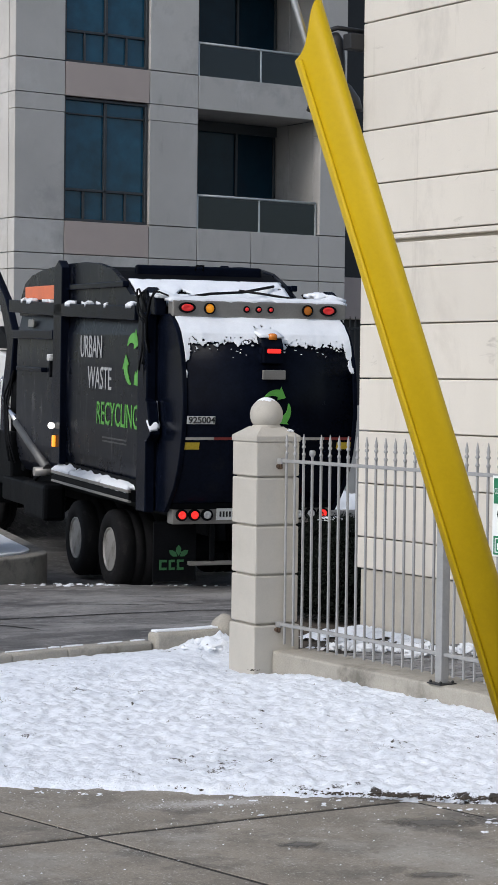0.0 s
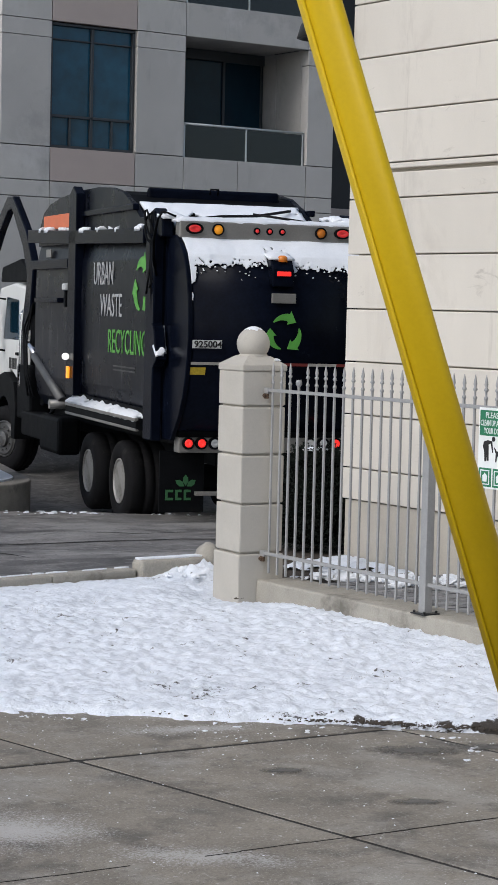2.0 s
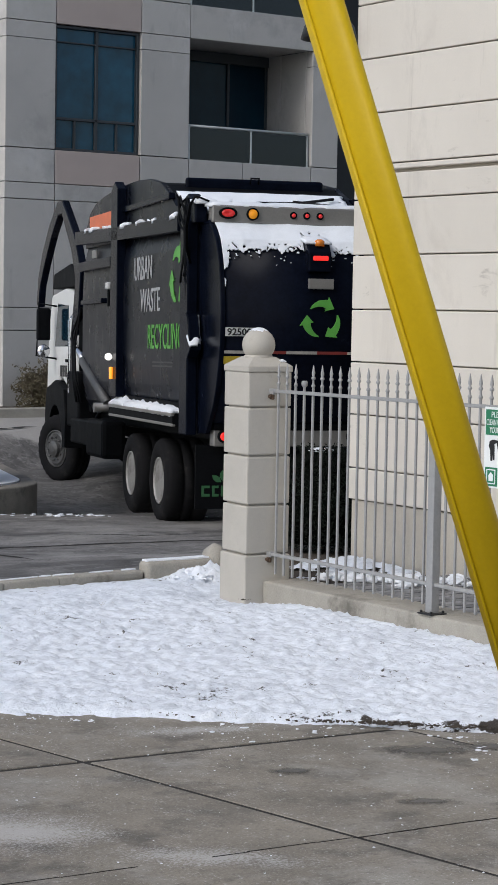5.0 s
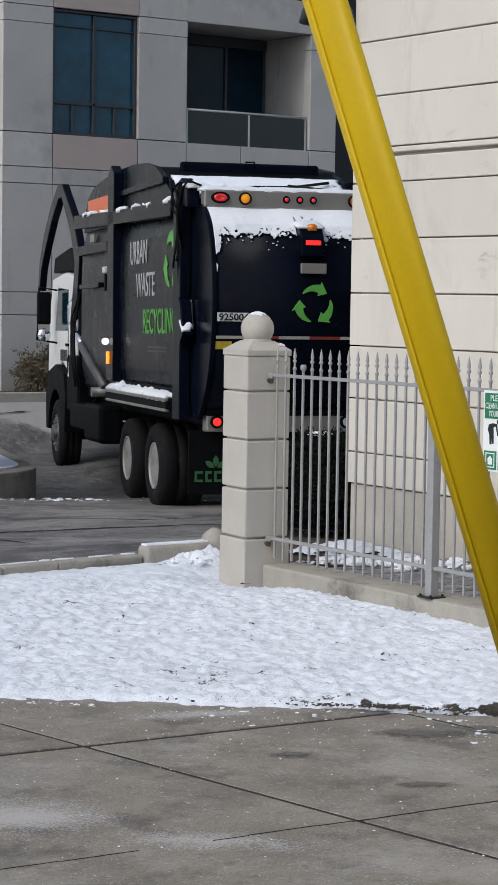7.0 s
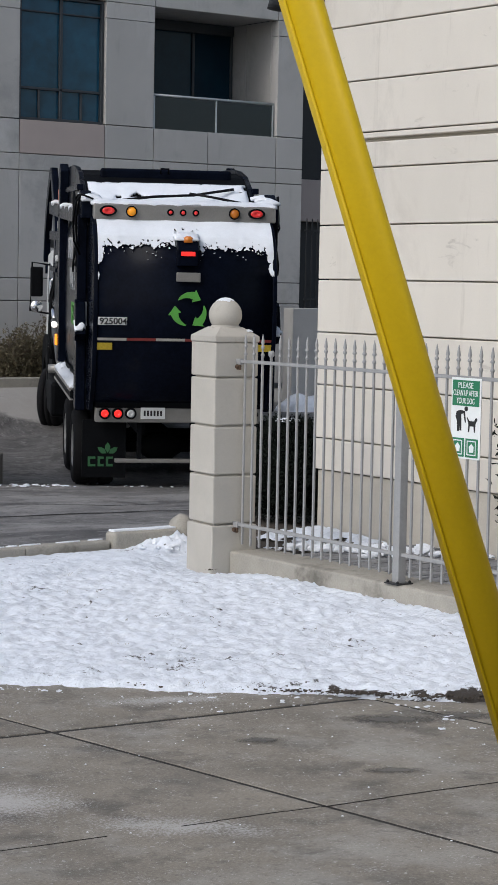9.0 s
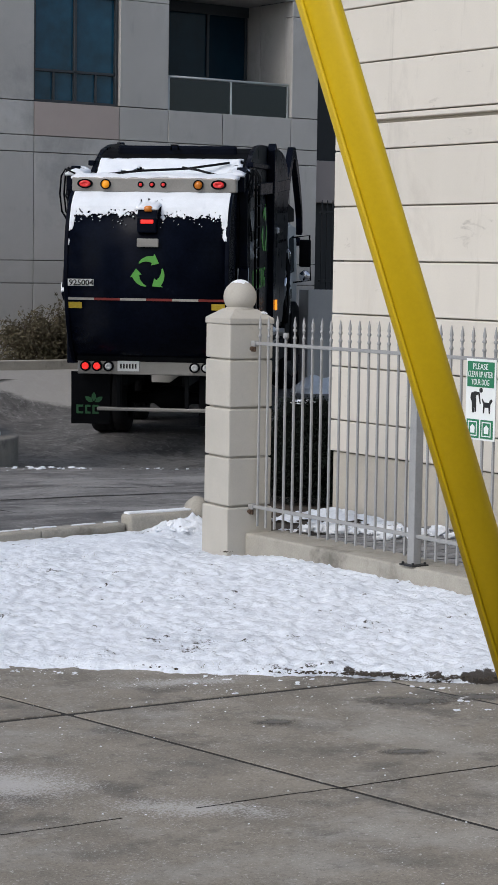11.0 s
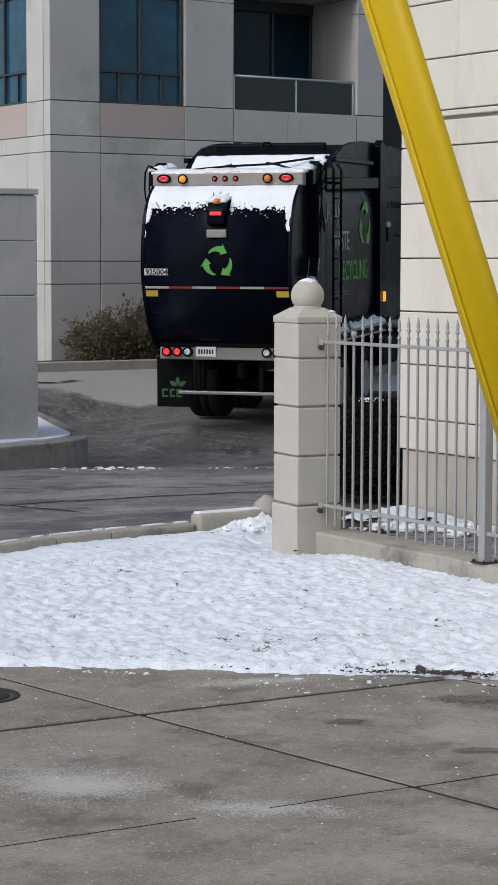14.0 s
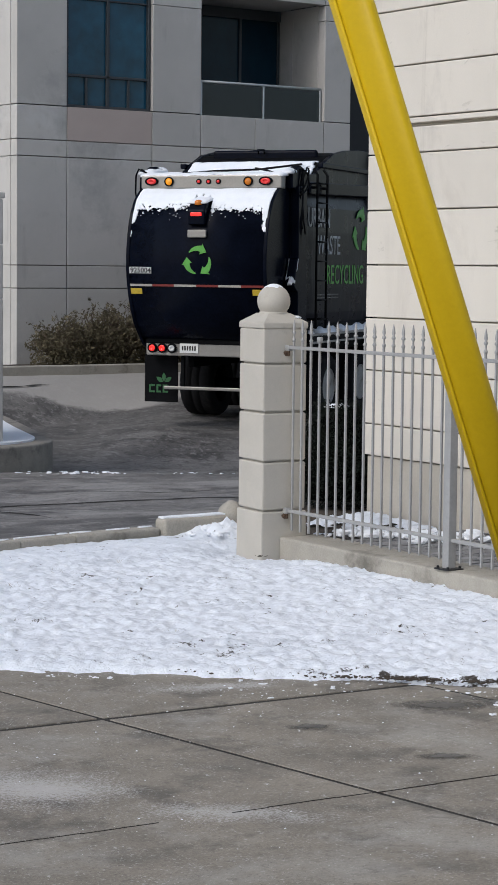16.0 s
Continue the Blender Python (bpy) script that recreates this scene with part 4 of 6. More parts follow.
def ground_patch(name, centre, size, turn, material, label, category, seed, thick=0.004):
    n = 40
    bm = bmesh.new()
    mid = bm.verts.new((0, 0, thick))
    rings = []
    for k in (0.55, 1.0):
        ring = []
        for i in range(n):
            a = 2 * math.pi * i / n
            r = k * (1 + 0.45 * noise.noise((math.cos(a) * 1.6 + seed, math.sin(a) * 1.6, 1)) + 0.25 * noise.noise((math.cos(a) * 5 + seed, math.sin(a) * 5, 2)))
            ring.append(bm.verts.new((math.cos(a) * r * size[0], math.sin(a) * r * size[1], thick * (1.0 if k < 1 else 0.1))))
        rings.append(ring)
    for i in range(n):
        j = (i + 1) % n
        bm.faces.new((mid, rings[0][i], rings[0][j])).smooth = True
        bm.faces.new((rings[0][i], rings[1][i], rings[1][j], rings[0][j])).smooth = True
    ob = thing(name, bm, M[material], label, category, kind="stuff")
    ob.matrix_world = pose(centre[0], centre[1], centre[2] if len(centre) > 2 else 0.001, 0, 0, turn)
    return ob


for k, (x, y, a, b) in enumerate(((6.75, 8.12, 0.38, 0.14), (5.83, 8.09, 0.17, 0.09), (6.01, 7.25, 0.2, 0.08), (7.1, 8.0, 0.3, 0.12))):
    ground_patch("damp_patch", (x, y), (a, b), -35, "damp", "damp dark patch on the concrete", "stain", k * 2.3 + 9, 0.0012)
def crumbs(name, spots, label, seed, size=(0.012, 0.05), flat=0.45, material="snow"):
    """Broken lumps of snow lying about: spots are (x, y, spread along the view, spread across it, count)."""
    rnd = random.Random(seed)
    bm = bmesh.new()
    across, along = Vector((math.cos(VIEW), -math.sin(VIEW))), Vector((math.sin(VIEW), math.cos(VIEW)))
    for x, y, da, dc, count in spots:
        for i in range(count):
            c = Vector((x, y)) + along * rnd.gauss(0, da) + across * rnd.gauss(0, dc)
            along_s = c.x * math.sin(VIEW) + c.y * math.cos(VIEW)
            z = (apron_level(along_s) + 0.02 if along_s < 26.65 else land(c.x, c.y)) if c.y > 15 else 0.0
            r = size[0] + (size[1] - size[0]) * rnd.random() ** 2.5
            m = Matrix.Translation((c.x, c.y, z)) @ Matrix.Rotation(rnd.uniform(0, 6.28), 4, "Z") @ Matrix.Diagonal((r * rnd.uniform(0.8, 2.0), r, r * flat, 1))
            res = bmesh.ops.create_icosphere(bm, subdivisions=1, radius=1.0, matrix=m)
            for v in res["verts"]:
                v.co += Vector((rnd.uniform(-1, 1), rnd.uniform(-1, 1), rnd.uniform(-0.3, 0.4))) * r * 0.3
    return tagged(thing(name, bm, M[material], label, material), kind="stuff")


crumbs("slush", ((6.95, 7.95, 0.1, 0.06, 22), (7.05, 8.25, 0.08, 0.1, 14), (5.36, 9.83, 0.04, 0.1, 16), (5.53, 9.69, 0.03, 0.08, 12), (6.3, 8.95, 0.12, 0.3, 40)), "crumbled leftover snow on the concrete", 8, (0.002, 0.016), 0.35)
crumbs("driveway_slush", ((13.05, 23.6, 0.3, 0.1, 26), (13.2, 23.2, 0.15, 0.12, 16), (13.35, 22.85, 0.06, 0.1, 10), (14.4, 22.85, 0.25, 0.22, 40), (14.9, 22.5, 0.2, 0.2, 24)), "crumbled slush where the driveway surfaces meet", 9, (0.01, 0.045), 0.3)
crumbs("driveway_slush", ((12.9, 23.75, 0.5, 0.16, 24), (13.2, 23.55, 0.35, 0.12, 14), (13.85, 23.0, 0.08, 0.12, 14), (14.6, 23.3, 0.4, 0.25, 26), (15.2, 23.2, 0.5, 0.3, 22)), "smeared ridges of refrozen slush on the driveway", 19, (0.015, 0.06), 0.22)
crumbs("yard_clods", ((10.0, 12.95, 0.16, 0.18, 90), (10.35, 12.5, 0.2, 0.16, 70), (10.6, 12.0, 0.25, 0.12, 50)), "broken clods of snow behind the fence", 23, (0.015, 0.07), 0.6).location.z = 0.15
crumbs("soil_clods", ((6.66, 8.9, 0.02, 0.14, 110), (6.92, 8.68, 0.025, 0.12, 150), (7.15, 8.46, 0.03, 0.12, 150), (7.4, 8.26, 0.04, 0.1, 80), (6.02, 9.5, 0.04, 0.09, 26), (8.93, 13.03, 0.03, 0.03, 16)), "dark crumbs of soil and leaf litter at the snow's edge", 27, (0.002, 0.011), 0.6, "soil").location.z = 0.025
crumbs("snow_clods", ((9.4, 14.2, 0.07, 0.15, 60), (9.2, 14.05, 0.1, 0.12, 24)), "broken clods of snow beside the pillar", 10, (0.012, 0.05), 0.8).location.z = 0.075


def build_yard_snow():
    """Patchy snow behind the fence, thin enough to show the pavers."""
    step, x0, y0, nx, ny = 0.03, 9.5, 10.6, 45, 118
    verts, faces = [], []
    cover = {}
    for j in range(ny):
        for i in range(nx):
            x, y = x0 + i * step, y0 + j * step
            c = 0.62 * noise.noise((x * 2.1, y * 2.1, 4)) + 0.45 * noise.noise((x * 7, y * 7, 1)) + 0.25 * noise.noise((x * 17, y * 17, 2))
            c += 1.0 * max(-0.7, min(0.25, (y - 13.35) / 1.3)) + 0.35 * max(-0.5, min(0.5, (x - 10.35) / 0.5)) - 0.22
            cover[i, j] = c
            verts.append((x, y, 0.118 + 0.034 * max(-0.4, min(1.0, c * 2.2)) + 0.012 * noise.noise((x * 12, y * 12, 8)) * (c > 0.1)))
    for j in range(ny - 1):
        for i in range(nx - 1):
            if max(cover[i, j], cover[i + 1, j], cover[i, j + 1], cover[i + 1, j + 1]) > 0.0:
                faces.append((j * nx + i, j * nx + i + 1, (j + 1) * nx + i + 1, (j + 1) * nx + i))
    me = bpy.data.meshes.new("yard_snow")
    me.from_pydata(verts, [], faces)
    me.polygons.foreach_set("use_smooth", [True] * len(faces))
    me.materials.append(M["snow_thin"])
    tagged(new("yard_snow", me), "patchy snow on the strip behind the fence", "snow", kind="stuff")


build_yard_snow()


def leaf_cloud(inside, count, size, seed):
    """Many small leaves, each a folded quad, at points that inside() accepts."""
    rnd = random.Random(seed)
    verts, faces = [], []
    while len(faces) < count * 2:
        p, nrm = inside(rnd)
        a = Vector((rnd.uniform(-1, 1), rnd.uniform(-1, 1), rnd.uniform(-1, 1))).normalized()
        b = a.cross(Vector((rnd.uniform(-1, 1), rnd.uniform(-1, 1), rnd.uniform(-1, 1)))).normalized()
        s = size * rnd.uniform(0.6, 1.4)
        c = a.cross(b) * s * 0.3
        k = len(verts)
        verts += [p - a * s, p + b * s * 0.4 + c, p + a * s, p - b * s * 0.4 + c]
        faces += [(k, k + 1, k + 2), (k, k + 2, k + 3)]
    return verts, faces


def build_cedar():
    c = Vector((11.02, 14.85, 0.1))
    ob = empty("cedar_shrub", "dark clipped evergreen shrub with snow on top", "shrub", Matrix.Translation(c))
    part("trunk", tube([(0, 0, -0.05), (0.01, 0, 0.3), (0, 0.01, 0.6)], [0.03, 0.025, 0.015], 8), M["twig"], ob)

    def inside(r):
        a, h = r.uniform(0, 2 * math.pi), r.random()
        rad = (0.36 + 0.05 * math.sin(3 * a) + 0.05 * r.random()) * (1 - 0.5 * (max(0, h - 0.62) / 0.38) ** 1.6) * (0.85 + 0.15 * min(1, h * 5))
        k = r.uniform(0.8, 1.05)
        return Vector((math.cos(a) * rad * k, math.sin(a) * rad * k * 1.1, 0.03 + h * (0.88 + 0.06 * math.sin(5 * a)) * r.uniform(0.95, 1.03))), None
    v, f = leaf_cloud(inside, 11000, 0.016, 5)

    def top(r):
        a, q = r.uniform(0, 2 * math.pi), math.sqrt(r.random()) * 0.2
        return Vector((math.cos(a) * q, math.sin(a) * q, 0.9 + r.uniform(-0.06, 0.04))), None
    v2, f2 = leaf_cloud(top, 1500, 0.022, 6)
    f += [tuple(i + len(v) for i in t) for t in f2]
    v += v2
    me = bpy.data.meshes.new("crown")
    me.from_pydata(v, [], f)
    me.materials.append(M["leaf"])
    cr = new("crown", me)
    cr.parent = ob
    # near-black filler: the shade between the leaves is put into its colour
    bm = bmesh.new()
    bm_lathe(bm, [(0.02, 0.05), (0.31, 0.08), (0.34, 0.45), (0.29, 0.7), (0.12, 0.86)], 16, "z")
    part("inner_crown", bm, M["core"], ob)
    bm = bmesh.new()
    bmesh.ops.create_icosphere(bm, subdivisions=4, radius=1.0)
    for v in bm.verts:
        k = 1 + 0.6 * noise.noise(v.co * 2.5)
        v.co = Vector((v.co.x * 0.1 * k - 0.06, v.co.y * 0.09 * k - 0.06, v.co.z * 0.02 * k + 0.93))
    part("snow", bm, M["snow"], ob, "cap of snow")


build_cedar()


def build_holly():
    ob = empty("holly_shrub", "dark straggly evergreen shrub behind the fence", "shrub", pose(10.12, 10.78, 0.12))
    rnd = random.Random(31)
    bm = bmesh.new()
    tips = []
    for i in range(22):
        a = rnd.uniform(0, 6.28)
        t = Vector((math.cos(a) * rnd.uniform(0.05, 0.22), math.sin(a) * rnd.uniform(0.05, 0.22), rnd.uniform(0.5, 1.75)))
        bm_tube(bm, [(t.x * 0.2, t.y * 0.2, -0.02), t * 0.6, t], [0.01, 0.007, 0.003], 4)
        tips += [t, t * 0.85, t * 0.7, t * 0.5]
    part("bush_wood", bm, M["twig"], ob)

    def at(r):
        return r.choice(tips) + Vector((r.gauss(0, 0.04), r.gauss(0, 0.04), r.gauss(0, 0.05))), None
    v, f = leaf_cloud(at, 1400, 0.028, 8)
    me = bpy.data.meshes.new("foliage")
    me.from_pydata(v, [], f)
    me.materials.append(M["leaf"])
    fo = new("foliage", me)
    fo.parent = ob


build_holly()


# ---- guy wire with yellow guard ----
def build_guard():
    top, low = Vector((3.833, 5.303, 3.421)), Vector((4.254, 4.951, 1.713))
    aside = Vector((math.cos(VIEW), -math.sin(VIEW), 0)) * -0.017
    top, low = top + aside, low + aside
    d = (low - top).normalized()
    foot = top + d * ((top.z - 0.0) / -d.z)
    q = (-d).to_track_quat("Z", "X")
    g = empty("guy_guard", "bright yellow plastic guard round a slanting guy wire", "guy wire guard", Matrix.Translation(foot) @ q.to_matrix().to_4x4())
    length = (top - foot).length
    # the way across the picture, in the guard's own space
    side = q.inverted() @ Vector((math.cos(VIEW), -math.sin(VIEW), 0))
    near = q.inverted() @ Vector((-math.sin(VIEW), -math.cos(VIEW), 0))
    ax = math.atan2(side.y, side.x)
    turn = Matrix.Rotation(ax, 4, "Z")
    flip = -1 if (turn.inverted() @ near.to_4d()).y > 0 else 1
    r, a0 = 0.0695, radians(205)
    outer, inner = [], []
    for i in range(33):
        a = radians(-32) + (a0 + radians(32)) * i / 32
        outer.append((r * math.cos(a), -flip * r * math.sin(a)))
        inner.append(((r - 0.005) * math.cos(a), -flip * (r - 0.005) * math.sin(a)))
    bm = bmesh.new()
    rings = []
    prof = outer + list(reversed(inner))
    zlow = length - 2.75
    for z, cut in ((zlow, 0), (length - 0.02, 1)):
        ring = []
        for x, y in prof:
            zz = z
            if cut:
                k = (x + r) / (2 * r)
                zz = z - 0.07 + 0.17 * k - 0.02 * math.sin(k * 6.3)
            ring.append(bm.verts.new(turn @ Vector((x, y, zz))))
        rings.append(ring)
    n = len(prof)
    for i in range(n):
        j = (i + 1) % n
        f = bm.faces.new((rings[0][i], rings[0][j], rings[1][j], rings[1][i]))
        f.smooth = True
    m = len(outer)
    for ring in rings:
        for i in range(m - 1):
            bm.faces.new((ring[i], ring[i + 1], ring[n - 2 - i], ring[n - 1 - i]))
    bmesh.ops.recalc_face_normals(bm, faces=list(bm.faces))
    part("shell", bm, M["yellow"], g, "half-round yellow plastic shell")
    pts = [turn @ Vector((-r * 0.80, -flip * r * 0.70, z)) for z in (zlow, length - 0.1)]
    part("seam", tube(pts, 0.006, 8), M["yellow"], g, "raised yellow seam")
    part("wire", tube([turn @ Vector((-0.015, flip * 0.0, z)) for z in (0.05, length, length + 6.5)], 0.011, 8), M["steel"], g, "stranded steel guy wire")
    part("anchor_rod", tube([(0, 0, -0.1), (0, 0, 0.25)], 0.014, 8), M["steel"], g)


build_guard()


# ---- apartment building behind ----
FY = 33.9
COLS = [17.68, 18.75, 20.62, 21.74, 23.03, 24.72, 25.4]
ROWS = [0.2, 1.84, 2.27, 4.3, 4.61, 5.25, 7.6, 8.25, 10.6, 11.25, 13.6, 14.25]


def wall_panel(parent, lo, hi, material):
    g = 0.008
    part("panel", box((lo[0] + g, lo[1], lo[2] + g), (hi[0] - g, hi[1], hi[2] - g), 0.006, 1), material, parent)




def build_window(parent, m, w, h):
    """Local x along the wall, z up, -y outwards; origin at the lower left corner of the opening."""
    win = part("window", moved(box((0, 0.10, 0), (w, 0.16, h)), m), M["pane"], parent)
    t = 0.05
    bars = [((0, 0.02, 0), (w, 0.12, t)), ((0, 0.02, h - t), (w, 0.12, h)), ((0, 0.02, t), (t, 0.12, h - t)), ((w - t, 0.02, t), (w, 0.12, h - t)),
            ((t, 0.04, 0.6 - t / 2), (w - t, 0.115, 0.6 + t / 2)), ((t, 0.05, h - 0.32), (w - t, 0.11, h - 0.29)),
            ((w / 2 - 0.03, 0.04, t), (w / 2 + 0.03, 0.115, h - t)), ((w / 4 - 0.02, 0.05, t), (w / 4 + 0.02, 0.11, 0.6)), ((3 * w / 4 - 0.02, 0.05, t), (3 * w / 4 + 0.02, 0.11, 0.6))]
    for lo, hi in bars:
        part("bar", moved(box(lo, hi, 0.006, 1), m), M["frame"], win)
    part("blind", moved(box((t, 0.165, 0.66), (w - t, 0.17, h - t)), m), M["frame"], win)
    return win


def build_apartments():
    b = empty("apartment_building", "grey precast concrete apartment block with dark windows and balconies", "building")
    part("core", box((17.9, FY + 2.2, 0), (36, 60, 14.2)), M["precast"], b)
    D = 0.25
    for r, (za, zb) in enumerate(zip(ROWS, ROWS[1:])):
        opening = r in (5, 7, 9)
        band = r in (4, 6, 8, 10)
        for c, (xa, xb) in enumerate(zip(COLS, COLS[1:])):
            if opening and c in (1, 3, 4):
                continue
            if c in (3, 4) and r in (6, 8, 10):
                if c == 3:
                    part("balcony_beam", box((COLS[3] + 0.004, FY, za), (COLS[5] - 0.004, FY + D, zb), 0.008, 1), M["precast"], b)
                continue
            m = M["pink"] if band and c == 1 else M["precast"]
            if opening and c in (0, 2, 5):
                part("panel", box((xa + 0.01, FY, za + 0.01), (xb - 0.01, FY + D, zb - 0.32), 0.006, 1), m, b)
                part("panel", box((xa + 0.006, FY, zb - 0.31), (xb - 0.006, FY + D, zb - 0.006), 0.006, 1), m, b)
            else:
                wall_panel(b, (xa, FY, za), (xb, FY + D, zb), m)
    part("backing", box((17.72, FY + 0.06, 0.2), (21.72, FY + 0.4, 5.2)), M["joint"], b)
    part("backing", box((21.72, FY + 0.06, 0.2), (25.38, FY + 0.4, 5.2)), M["joint"], b)
    # windows of the front
    for z in (5.25, 8.25, 11.25):
        build_window(b, pose(18.76, FY + 0.05, z), 1.85, 2.34)
        # added dark plate in the frame colour, standing in for the unlit room
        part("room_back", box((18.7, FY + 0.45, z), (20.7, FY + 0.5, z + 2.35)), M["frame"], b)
        # flank
        m = pose(17.68 + 0.05, FY + 3.2, z, 0, 0, -90)
        build_window(b, m, 2.25, 2.34)
    # flank wall
    for r, (za, zb) in enumerate(zip(ROWS, ROWS[1:])):
        opening, band = r in (5, 7, 9), r in (4, 6, 8, 10)
        for ya, yb, c in ((FY + 0.25, FY + 0.93, 0), (FY + 0.93, FY + 3.22, 1), (FY + 3.22, FY + 6.0, 0), (FY + 6.0, FY + 20, 0)):
            if opening and c:
                continue
            m = M["pink"] if band and c else M["precast"]
            part("panel", box((17.68, ya + 0.006, za + 0.006), (17.93, yb - 0.006, zb - 0.006), 0.006, 1), m, b)
    # balconies
    for z in (5.25, 8.25, 11.25):
        part("balcony_floor", box((21.72, FY + 0.26, z - 0.2), (24.74, FY + 2.2, z - 0.01)), M["precast"], b)
        part("soffit", box((21.72, FY + 0.26, z + 2.37), (24.74, FY + 2.2, z + 2.5)), M["precast"], b)
        part("balcony_side", box((21.5, FY + 0.26, z), (21.73, FY + 2.2, z + 2.36)), M["precast"], b)
        part("balcony_side", box((24.73, FY + 0.26, z), (24.95, FY + 1.14, z + 2.36), 0.01), M["precast"], b)
        part("balcony_side", box((24.73, FY + 1.16, z), (24.95, FY + 2.2, z + 2.36), 0.01), M["precast"], b)
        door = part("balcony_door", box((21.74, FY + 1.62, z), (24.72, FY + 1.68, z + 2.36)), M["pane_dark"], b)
        for x in (21.76, 22.7, 23.68, 24.64):
            part("stile", box((x, FY + 1.58, z), (x + 0.06, FY + 1.615, z + 2.3), 0.006, 1), M["frame"], door)
        part("head", box((21.74, FY + 1.57, z + 2.15), (24.72, FY + 1.615, z + 2.36)), M["frame"], door)
        guard = part("guard_rail", tube([(21.76, FY + 0.1, z + 0.66), (24.7, FY + 0.1, z + 0.66)], 0.026, 8), M["rail_metal"], b)
        for x in (21.8, 23.28, 24.68):
            part("guard_post", box((x - 0.018, FY + 0.08, z - 0.04), (x + 0.018, FY + 0.12, z + 0.64), 0.004, 1), M["rail_metal"], guard)
        for xa, xb in ((21.83, 23.25), (23.31, 24.65)):
            part("pane", box((xa, FY + 0.09, z - 0.02), (xb, FY + 0.105, z + 0.63)), M["guard"], guard, "tinted glass guard")
    # the recess's shade is put into the colour: near-black iron material on its wall
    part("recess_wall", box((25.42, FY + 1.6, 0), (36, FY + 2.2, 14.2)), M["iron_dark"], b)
    part("recess_band", box((25.42, FY + 1.3, 3.6), (30, FY + 1.58, 4.5), 0.02), M["pink"], b)
    part("roof", box((17.6, FY - 0.05, 14.25), (36, 60, 14.5), 0.03), M["precast"], b)
    return b


build_apartments()


def build_patio_cover():
    ob = lumpy("covered_barbecue", (0.34, 0.28, 0.5), (24.2, FY + 0.6, 5.25), 4, M["iron_dark"], "dark covered barbecue on the balcony", "barbecue", 0.15, 3)


build_patio_cover()


def build_far_wall():
    w = empty("retaining_wall", "low grey concrete retaining wall beside the building", "wall")
    part("base", box((23.0, 30.9, -0.4), (30, 31.2, 1.80), 0.015), M["precast"], w)
    f = empty("far_fence", "black iron fence on the retaining wall", "fence")
    part("rail", box((23.35, 31.03, 3.25), (29, 31.07, 3.29), 0.005, 1), M["iron_dark"], f)
    part("rail", box((23.35, 31.03, 1.95), (29, 31.07, 1.99), 0.005, 1), M["iron_dark"], f)
    me = mesh_of(prism([(-0.012, 1.8), (0.012, 1.8), (0.012, 3.38), (0.0, 3.5), (-0.012, 3.38)], "y", 31.04, 31.065), "picket", M["iron_dark"])
    for i in range(40):
        ob = new("picket", me)
        ob.parent, ob.location = f, (23.4 + 0.13 * i, 0, 0)


build_far_wall()
lumpy("snow_bank", (0.62, 0.45, 0.44), (22.75, 30.2, -0.25), 9, M["snow"], "bank of cleared snow beside the driveway", "snow", 0.18, 4)


